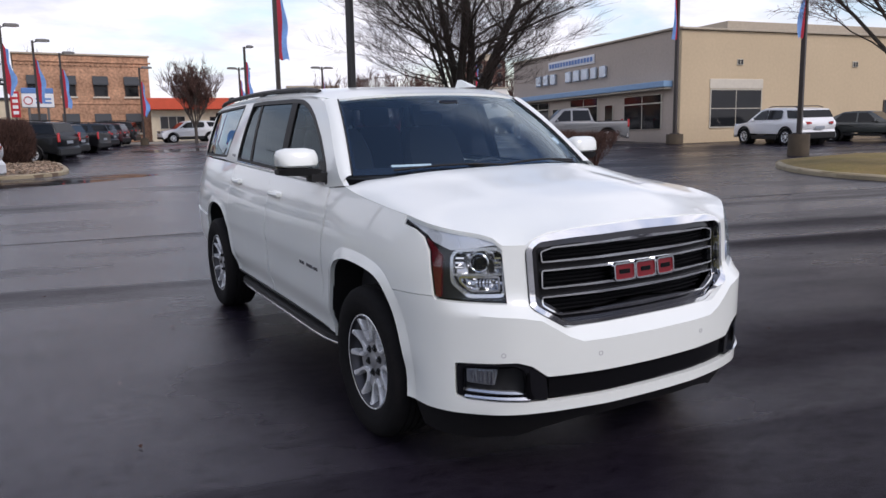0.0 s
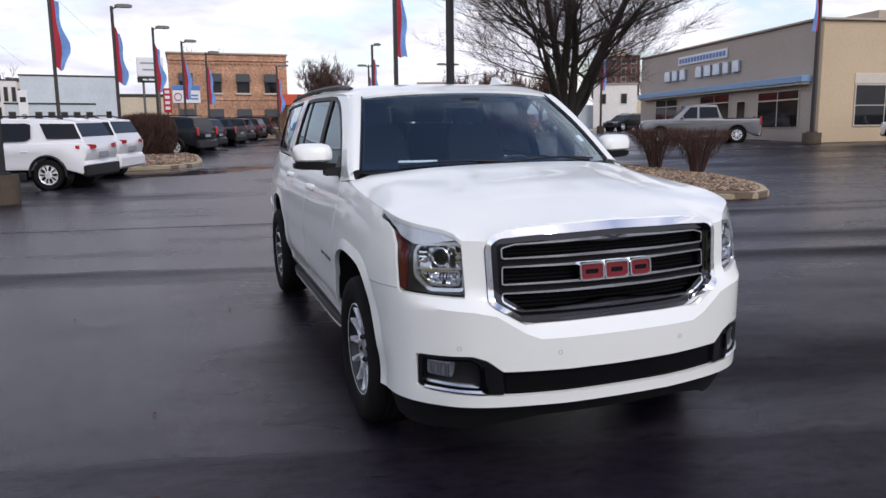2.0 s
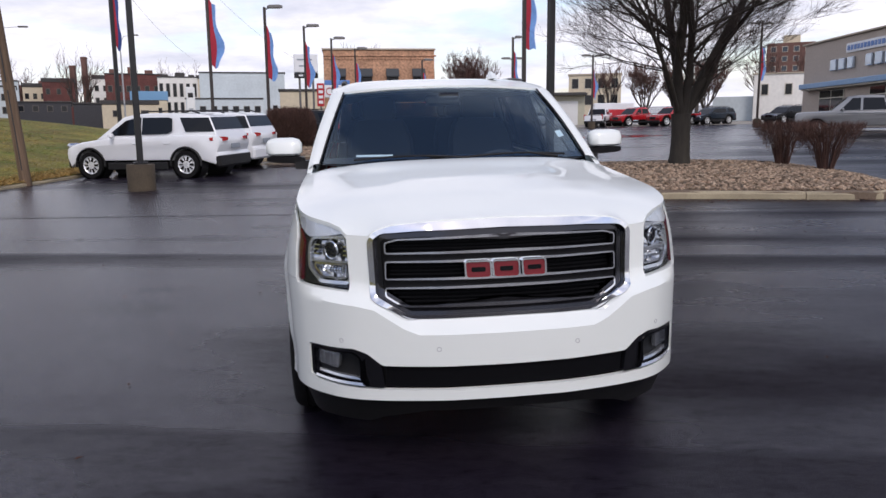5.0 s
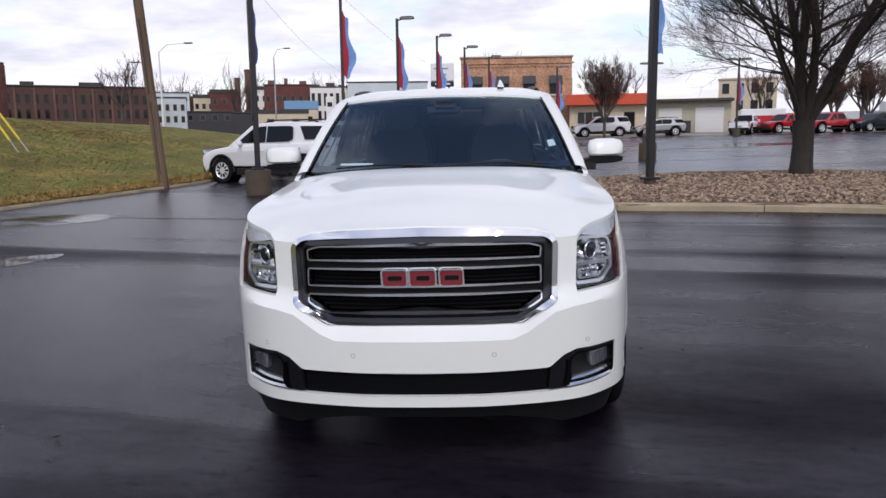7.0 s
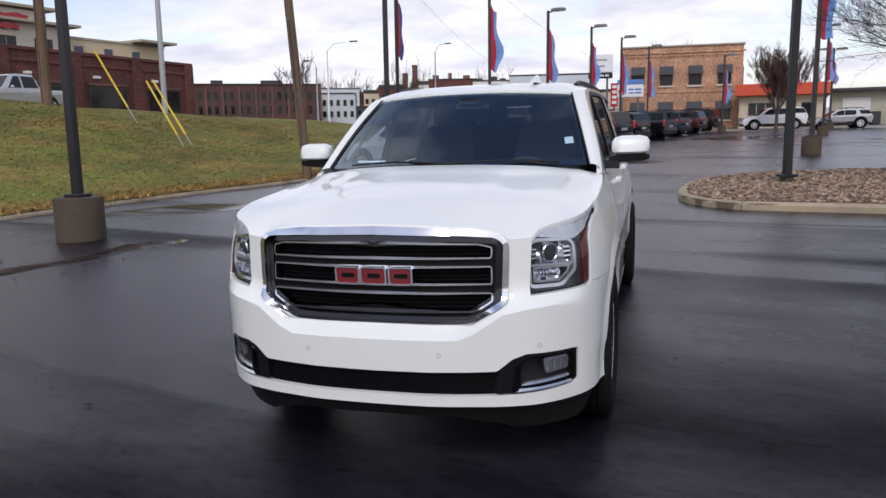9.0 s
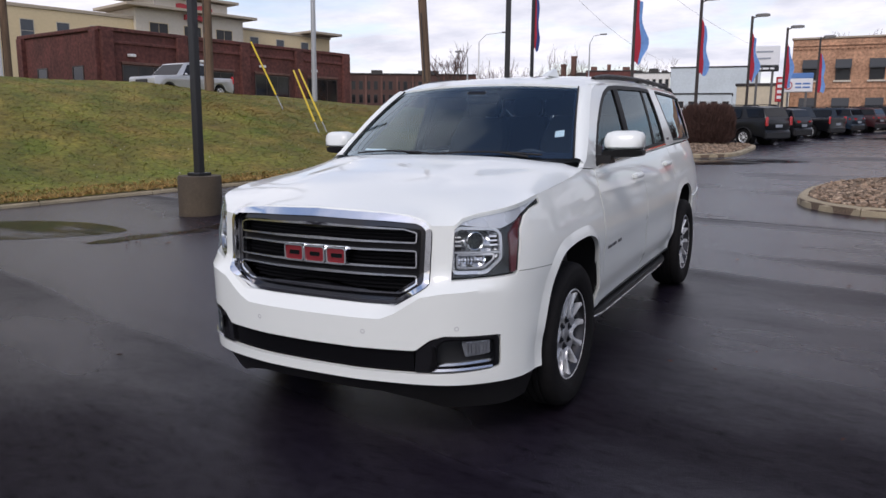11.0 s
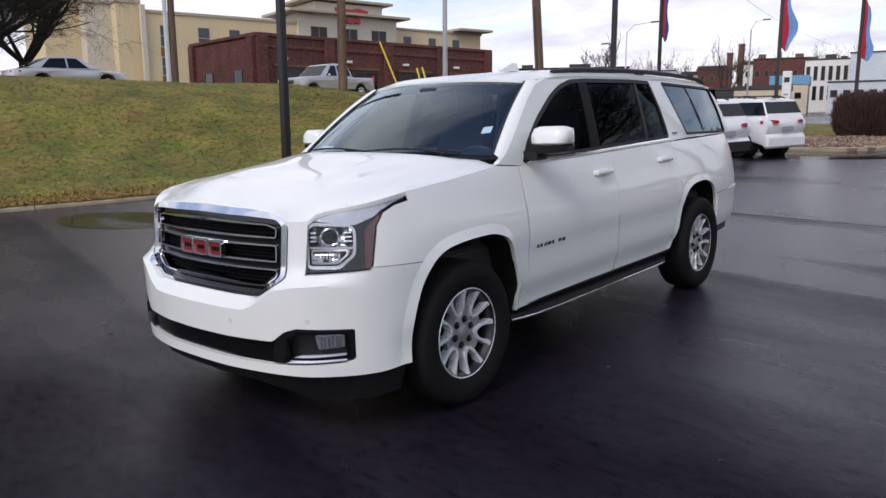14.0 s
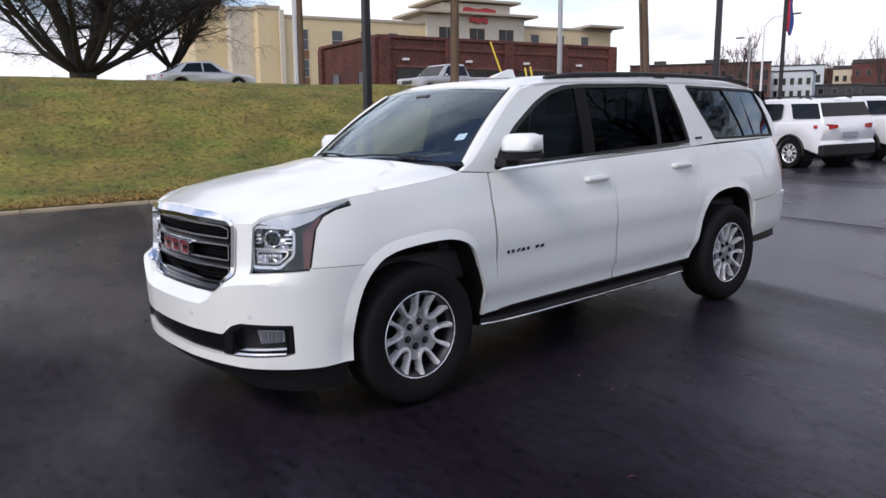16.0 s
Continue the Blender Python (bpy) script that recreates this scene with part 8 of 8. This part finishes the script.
def twig_mass(name, label, x, y, z0, n, point, mat, rz=0.0, width=0.006, reach=(0.12, 0.3), stems=0, stem_top=None):
    """A clipped shrub: very many short twigs that fill a shape, on a few stems."""
    r = random.Random(int(abs(x * 131 + y * 17)))
    root = thing(name, label, "hedge", up(x, y, z0, rz))
    g = Geo()
    for k in range(n):
        p, d = point(r)
        d = (Vector(d) + Vector((r.uniform(-0.5, 0.5), r.uniform(-0.5, 0.5), r.uniform(-0.2, 0.6)))).normalized()
        q = Vector(p) + d * r.uniform(*reach)
        s = d.cross(Vector((r.uniform(-1, 1), r.uniform(-1, 1), r.uniform(-1, 1)))).normalized() * width * r.uniform(0.6, 1.4)
        g.add([Vector(p) - s, Vector(p) + s, q], [(0, 1, 2)])
    g.ob("crown", mat, root, "dense brown twigs")
    if stems:
        g = Geo()
        for k in range(stems):
            a, t = r.uniform(0, 6.28), r.uniform(0.3, 1)
            top = stem_top(a, t)
            g.tube([(0.12 * math.cos(a), 0.12 * math.sin(a), -0.05), (top[0] * 0.5, top[1] * 0.5, top[2] * 0.55), top], [0.013, 0.009, 0.004], 4, False)
        g.ob("crown", mat, root, "thin brown stems")
    return root


def hedge_point(r):
    a, b = r.uniform(-1, 1), r.uniform(-1, 1)
    z = r.random() ** 0.8
    k = (1 - 0.22 * abs(2 * z - 1.0) ** 3) * (1 - 0.1 * noise.noise((a * 3, b * 3, z * 3)))
    s = max(abs(a), abs(b), 1e-3) / max(math.hypot(a, b), 1e-3)
    s = s ** 0.55
    return (a * 1.13 * k * s, b * 1.13 * k * s, 0.05 + 1.62 * z * (1 - 0.05 * (a * a + b * b))), (a * 0.5, b * 0.5, 0.6 + z)


def bush_point(r):
    a, t, z = r.uniform(0, 6.28), r.random() ** 0.40, r.random() ** 0.36
    w = 0.10 + 0.60 * min(1.0, 1.12 * z) ** 0.75
    return (w * t * math.cos(a), w * t * math.sin(a), 0.12 + 0.84 * z), (math.cos(a) * 0.4, math.sin(a) * 0.4, 0.9)


twig_mass("hedge", "dense clipped brown winter hedge in a gravel bed", -3.2, 30.6, 0.15, 24000, hedge_point, HEDGE, width=0.010)
for x, y in ((9.50, 12.45), (9.30, 10.55)):
    twig_mass("bush", "bare brown flat-topped bush on the gravel island", x, y, 0.2, 4200, bush_point, HEDGE, width=0.0040, reach=(0.08, 0.18), stems=80, stem_top=lambda a, t: (0.64 * t * math.cos(a), 0.64 * t * math.sin(a), 0.95))


# ---- parked vehicles ----
def vehicle(name, label, m, paint, L, W, H, wb, fo, body, cabin, windows, hood_z, group="parked vehicles", tail="corner", trim=None, tyre_r=0.36, bed=None, rails=False, ws=(0, 1), rearw=(2, 3), arches=False, wrap_glass=False):
    """A parked vehicle, nose towards -y in its own frame. body, cabin: side outlines (y, z) from the nose; windows: side panes; ws, rearw: which cabin edges are glass."""
    root = thing(name, label, "car", m, group)
    hw = W / 2

    def side_ring(outline, x, shrink, lean=None):
        P = offset(outline, -shrink) if shrink else outline
        out = []
        for y, z in P:
            k = 1 - 0.10 * abs((y - L / 2) / (L / 2)) ** 4
            if lean:
                k *= 1 - lean[0] * max(0, (z - lean[1])) / (H - lean[1])
            out.append((x * k, y, z))
        return out

    def arch(yc):
        r = tyre_r + 0.07
        return [(yc + r * math.cos(a), tyre_r + r * math.sin(a)) for a in np.linspace(math.pi - 0.25, 0.25, 9)]
    lower = [(0.12, 0.30)] + [p for p in arch(fo)] + arch(fo + wb) + [(L - 0.12, 0.34)] + list(reversed(body))
    g = Geo()
    g.loft([side_ring(lower, x, s) for x, s in ((-hw, 0.06), (-hw + 0.02, 0.02), (-hw + 0.07, 0.0), (hw - 0.07, 0.0), (hw - 0.02, 0.02), (hw, 0.06))])
    g.ob("body", paint, root, "", 35)
    zb = min(z for _, z in cabin)
    lean = (0.20, zb)
    g = Geo()
    cw = hw - 0.03
    g.loft([side_ring(cabin, x, s, lean) for x, s in ((-cw, 0.03), (-cw + 0.03, 0.0), (cw - 0.03, 0.0), (cw, 0.03))])
    g.ob("cabin", paint, root, "", 35)
    for sg in (-1, 1):
        for w in windows:
            k = (lambda y, z: (1 - 0.10 * abs((y - L / 2) / (L / 2)) ** 4) * (1 - lean[0] * max(0, z - zb) / (H - zb)))
            Geo().add([(sg * ((cw + 0.006) * k(y, z)), y, z) for y, z in w], [tuple(range(len(w)))]).ob("side_window", CAR_GLASS, root, "dark side window")
    for nm, (i, j) in (("windshield", ws), ("rear_window", rearw)):
        (y0, z0), (y1, z1) = cabin[i], cabin[j]
        a, b = (Vector((y0, z0)), Vector((y1, z1)))
        n = Vector((-(b - a).y, (b - a).x)).normalized()
        n = n if (nm == "windshield") == (n.x < 0) else -n
        q = []
        for t in (0.08, 0.70 if wrap_glass and nm == "rear_window" else 0.93):
            p = a.lerp(b, t) + n * 0.008
            k = (1 - lean[0] * max(0, p.y - zb) / (H - zb)) * (1 - 0.10 * abs((p.x - L / 2) / (L / 2)) ** 4)
            q.append(((cw - (0.035 if wrap_glass and nm == "rear_window" else 0.07)) * k, p.x, p.y))
        Geo().add([(-q[0][0], *q[0][1:]), q[0], q[1], (-q[1][0], *q[1][1:])], [(0, 1, 2, 3)]).ob(nm, CAR_GLASS, root, "dark glass")
    for yc in (fo, fo + wb):
        for sg in (-1, 1):
            t = Geo().spin([(tyre_r * 0.64, -0.09), (tyre_r * 0.95, -0.11), (tyre_r, -0.08), (tyre_r, 0.08), (tyre_r * 0.95, 0.11), (tyre_r * 0.66, 0.10)], (sg * (hw - 0.12), yc, tyre_r), n=28, flip=sg)
            wheel = t.ob("tyre", RUBBER, root, "", 40)
            rim = Geo().spin([(tyre_r * 0.66, 0.098), (tyre_r * 0.58, 0.07), (tyre_r * 0.3, 0.085), (0.0, 0.09)], (sg * (hw - 0.12), yc, tyre_r), n=28, flip=sg).ob("rim", ALLOY, wheel, "silver rim", 30)
            g = Geo()
            for k in range(10):
                g.box((sg * (hw - 0.028), 0, tyre_r * 0.42), (0.012, tyre_r * (0.15 if k % 2 else 0.08), tyre_r * 0.30), 0, Matrix.Translation((0, yc, tyre_r)) @ Matrix.Rotation(2 * math.pi * (k + 0.5) / 10, 4, "X"))
            g.ob("rim_slot", GLOSS_BLACK, wheel)
            Geo().spin([(tyre_r + 0.075, 0.0), (tyre_r + 0.075, -0.35), (0.0, -0.36)], (sg * (hw - 0.06), yc, tyre_r), n=24, flip=sg).ob("wheel_well", BLACK_PLASTIC, root)
    if arches:
        for yc in (fo, fo + wb):
            kx = 1 - 0.10 * abs((yc - L / 2) / (L / 2)) ** 4
            for sg in (-1, 1):
                Geo().tube([(sg * (hw * kx - 0.012), yc + (tyre_r + 0.085) * math.cos(a), tyre_r + (tyre_r + 0.085) * math.sin(a)) for a in np.linspace(math.pi + 0.1, -0.1, 15)], 0.034, 6).ob("arch_trim", BLACK_PLASTIC, root, "black wheel arch trim", 60)
    Geo().box((0, L - 0.11, 0.46 if arches else 0.44), (W * 0.92, 0.2, 0.36 if arches else 0.30), 0.06).ob("rear_bumper", trim or BLACK_PLASTIC, root, "dark lower bumper")
    Geo().box((0, 0.10, 0.40), (W * 0.90, 0.16, 0.2), 0.05).ob("front_bumper", trim or BLACK_PLASTIC, root, "dark lower bumper")
    for sg in (-1, 1):
        Geo().box((sg * (hw - 0.05), fo + wb / 2, 0.34), (0.09, wb - 1.1, 0.20 if arches else 0.12), 0.02).ob("sill_trim", trim or BLACK_PLASTIC, root)
    yb, zt = L + (0.015 if wrap_glass else -0.03), hood_z
    for sg in (-1, 1):
        if tail == "corner":
            Geo().loft([[(sg * (hw * 0.93 - a), yb - 0.28 + 0.29 * min(1.0, 0.25 + 3.2 * a), zt - 0.11 + z) for z in (-0.065 * h, -0.02, 0.06 * h, 0.03)] + [(sg * (hw * 0.93 - a), yb - 0.33 + 0.29 * min(1.0, 0.25 + 3.2 * a), zt - 0.11 + z) for z in (0.03, 0.06 * h, -0.02, -0.065 * h)] for a, h in ((-0.035, 0.5), (0.02, 1.0), (0.14, 1.0), (0.26, 0.9), (0.44, 0.55))]).ob("tail_lamp", RED_LENS, root, "red tail lamp", 40)
        else:
            Geo().box((sg * (hw - 0.12), yb - 0.05, zt - 0.10), (0.15, 0.10, 0.42), 0.03).ob("tail_lamp", RED_LENS, root, "red tail lamp", 40)
        Geo().box((sg * (hw - 0.30), 0.10, hood_z - 0.24), (0.42, 0.14, 0.14), 0.05).ob("headlamp", SILVER, root, "clear headlamp", 40)
        Geo().box((sg * (hw + 0.07), cabin[0][0] + 0.55, zb + 0.10), (0.18, 0.10, 0.14), 0.04).ob("door_mirror", paint, root, "", 40)
        for w in windows[:2]:
            yy = max(p[0] for p in w) - 0.16
            Geo().box((sg * (hw - 0.005), yy, zb - 0.13), (0.03, 0.2, 0.035), 0.012).ob("door_handle", paint, root, "", 40)
        if rails:
            ys = sorted(p[0] for p in cabin)
            Geo().tube([(sg * hw * 0.70, ys[0] + 1.25, H - 0.02), (sg * hw * 0.70, ys[0] + 1.45, H + 0.05), (sg * hw * 0.69, L - 0.9, H + 0.04), (sg * hw * 0.68, L - 0.65, H - 0.03)], 0.022, 6).ob("roof_rail", BLACK_PLASTIC, root, "", 60)
    Geo().box((0, 0.015, hood_z - 0.28), (W * 0.42, 0.06, 0.2), 0.03).ob("grille", GLOSS_BLACK, root, "dark grille")
    Geo().box((0, L - 0.012, zt - 0.32), (0.50, 0.02, 0.14), 0.01).ob("plate_recess", BAR_GREY, root, "grey plate recess")
    if bed:
        y0, y1, zz = bed
        Geo().box((0, (y0 + y1) / 2, zz), (W * 0.80, y1 - y0, 0.02)).ob("bed_floor", BLACK_PLASTIC, root, "dark load bed")
    return root


def suv_shape(L, W, H, wb, fo):
    b, k = H * 0.655, L / 5.1
    body = [(0.10, 0.40), (0.03, 0.55), (0.02, b - 0.46), (0.06, b - 0.32), (0.22, b - 0.23), (0.60 * k, b - 0.15), (1.25 * k, b - 0.07), (1.7 * k, b - 0.02), (L - 0.50, b + 0.01), (L - 0.10, b - 0.01), (L - 0.02, b - 0.12), (L - 0.03, b - 0.30), (L - 0.10, 0.70), (L - 0.03, 0.62), (L - 0.03, 0.45)]
    cabin = [(1.14 * k, b - 0.08), (2.00 * k, H - 0.10), (2.35 * k, H - 0.03), (2.9 * k, H), (3.7 * k, H - 0.015), (L - 0.75, H - 0.05), (L - 0.34, H - 0.10), (L - 0.08, b - 0.03)]
    wins = [[(1.50 * k, b + 0.015), (2.60 * k, b + 0.035), (2.60 * k, H - 0.115), (2.40 * k, H - 0.12), (2.08 * k, H - 0.19)], [(2.64 * k, b + 0.035), (3.46 * k, b + 0.05), (3.62 * k, b + 0.12), (3.60 * k, H - 0.16), (3.48 * k, H - 0.125), (2.64 * k, H - 0.115)],
            [(4.04 * k, b + 0.10), (L - 0.165, b + 0.085), (L - 0.345, H - 0.15), (3.84 * k, H - 0.135)]]
    return dict(L=L, W=W, H=H, wb=wb, fo=fo, body=body, cabin=cabin, windows=wins, hood_z=b, ws=(0, 1), rearw=(6, 7), rails=True, arches=True, wrap_glass=True, tyre_r=0.375)


def sedan_shape(L, W, H, wb, fo):
    b = H * 0.62
    body = [(0.02, 0.45), (0.05, b - 0.22), (0.3, b - 0.10), (1.4, b + 0.01), (L - 0.9, b + 0.04), (L - 0.05, b - 0.02), (L, 0.5)]
    cabin = [(1.25, b), (2.15, H - 0.02), (2.6, H), (3.3, H - 0.04), (L - 0.55, b + 0.03)]
    wins = [[(1.75, b + 0.05), (2.62, b + 0.05), (2.62, H - 0.09), (2.22, H - 0.09)], [(2.70, b + 0.05), (3.75, b + 0.06), (3.35, H - 0.11), (2.70, H - 0.08)]]
    return dict(L=L, W=W, H=H, wb=wb, fo=fo, body=body, cabin=cabin, windows=wins, hood_z=b, ws=(0, 1), rearw=(3, 4), tyre_r=0.33)


def pickup_shape(L, W, H, wb, fo, crew=True):
    b, k = H * 0.615, L / 5.85
    c1 = (3.95 if crew else 3.1) * k
    body = [(0.06, 0.50), (0.01, 0.62), (0.02, b - 0.14), (0.10, b - 0.05), (0.35, b - 0.01), (1.5 * k, b + 0.03), (c1 + 0.06, b + 0.03), (c1 + 0.08, b - 0.01), (L - 0.03, b + 0.01), (L, b - 0.10), (L - 0.03, 0.62), (L, 0.56)]
    cabin = [(1.48 * k, b), (2.26 * k, H - 0.06), (2.65 * k, H), (c1 - 0.28, H - 0.02), (c1 + 0.02, b + 0.02)]
    wins = [[(1.90 * k, b + 0.055), (2.74 * k, b + 0.065), (2.74 * k, H - 0.12), (2.40 * k, H - 0.13)], [(2.84 * k, b + 0.065), (c1 - 0.14, b + 0.075), (c1 - 0.28, H - 0.13), (2.84 * k, H - 0.12)]]
    return dict(L=L, W=W, H=H, wb=wb, fo=fo, body=body, cabin=cabin, windows=wins, hood_z=b, ws=(0, 1), rearw=(3, 4), tyre_r=0.40, tail="tall", bed=(c1 + 0.2, L - 0.15, b + 0.025))


def park(name, label, x, y, z, heading, paint, shape, **more):
    """heading: the turn of the nose from -y, degrees; x, y: the middle of the vehicle."""
    m = Matrix.Translation((x, y, z)) @ pose(0, 0, 0, 0, 0, heading) @ Matrix.Translation((0, -shape["L"] / 2, 0))
    return vehicle(name, label, m, paint, **{**shape, **more})


park("suv_parked", "white three-row utility vehicle parked nose to the grass", -6.0, 18.2, 0, -110, WHITE_FAR, suv_shape(4.78, 1.93, 1.76, 2.95, 0.82))
park("suv_parked", "white utility vehicle with red tail lamps beside another", -5.5, 21.6, 0, -110, WHITE_FAR, suv_shape(4.78, 1.93, 1.78, 2.95, 0.82), trim=WHITE_FAR)
BIG = suv_shape(5.05, 1.96, 1.83, 2.88, 0.95)
DARK = suv_shape(4.85, 1.87, 1.72, 2.84, 0.92)
SMALL_PICKUP = pickup_shape(5.5, 1.92, 1.8, 3.4, 0.93)
park("suv_parked", "charcoal full-size utility vehicle in a row of dark cars", -2.75, 35.9, 0, -122, PAINT_DARK, BIG, trim=PAINT_DARK, tail="tall")
park("suv_parked", "black utility vehicle in a row of dark cars", -1.95, 40.4, 0, -116, PAINT_BLACK, DARK)
park("pickup_parked", "black pickup truck in a row of dark cars", -0.75, 45.5, 0, -116, PAINT_BLACK, SMALL_PICKUP)
park("suv_parked", "dark blue utility vehicle in a row of dark cars", 0.6, 51.0, 0, -114, PAINT_BLUE, DARK)
park("suv_parked", "dark red utility vehicle in a row of dark cars", 1.95, 56.5, 0, -112, PAINT_MAROON, DARK)
park("suv_parked", "black utility vehicle at the end of a row", 3.2, 61.5, 0, -110, PAINT_BLACK, BIG)
park("pickup_parked", "grey-silver crew-cab pickup beside the showroom", 23.6, 28.9, 0, -122, PAINT_GREY, pickup_shape(5.85, 2.03, 1.92, 3.72, 0.95), trim=CHROME)
park("suv_parked", "white crossover with black lower trim beside the showroom", 28.9, 19.9, 0, 166, WHITE_FAR, suv_shape(4.86, 1.95, 1.70, 2.86, 0.95))
park("sedan_parked", "dark grey sedan parked beside the showroom", 33.4, 18.5, 0, 12, PAINT_GREYGREEN, sedan_shape(4.9, 1.85, 1.46, 2.8, 0.95))
FAR_PICKUP = pickup_shape(4.8, 1.68, 1.55, 3.0, 0.8)
FAR_CAR = suv_shape(4.3, 1.65, 1.42, 2.5, 0.82)
park("pickup_parked", "white pickup truck at the far edge of the lot", 20.8, 58.4, 0, 150, WHITE_FAR, FAR_PICKUP)
park("pickup_parked", "red pickup truck at the far edge of the lot", 26.4, 55.9, 0, -68, PAINT_RED, FAR_PICKUP)
park("suv_parked", "dark blue car at the far edge of the lot", 30.0, 56.4, 0, -70, PAINT_BLUE, FAR_CAR)
park("van_parked", "white work van in front of the shop", 9.6, 61.2, 0, -84, WHITE_FAR, suv_shape(4.9, 1.8, 1.75, 3.0, 0.9), rails=False)
park("suv_parked", "silver crossover in front of the garage", 13.9, 58.4, 0, -84, PAINT_SILVER, suv_shape(4.1, 1.6, 1.45, 2.4, 0.8))
park("suv_parked", "black car at the far edge of the lot", 34.7, 53.0, 0, -70, PAINT_BLACK, FAR_CAR)
park("pickup_parked", "red pickup truck beyond the island tree", 24.0, 58.0, 0, -68, PAINT_RED, FAR_PICKUP)
park("pickup_on_road", "silver pickup truck on the road above the bank", -29.7, 26.0, 2.62, 3, PAINT_SILVER, pickup_shape(5.9, 2.0, 1.95, 3.7, 0.95), group="vehicles on the road")
park("sedan_on_road", "silver sedan on the road above the bank", -31.8, 12.3, 3.13, 178, PAINT_SILVER, sedan_shape(4.9, 1.85, 1.48, 2.8, 0.95), group="vehicles on the road")
tr = thing("box_trailer", "white trailer with a red stripe", "trailer", up(22.9, 60.8, 0, -15))
Geo().box((0, 0, 1.2), (3.4, 2.2, 1.5), 0.05).ob("box", SIGN_WHITE, tr)
Geo().box((0, -1.11, 1.1), (3.3, 0.02, 0.6)).ob("stripe", SIGN_RED, tr, "red stripe")
for x in (-0.5, 0.5):
    Geo().cyl((x, -1.05, 0.32), (x, -0.85, 0.32), 0.32).ob("tyre", RUBBER, tr, "", 40)
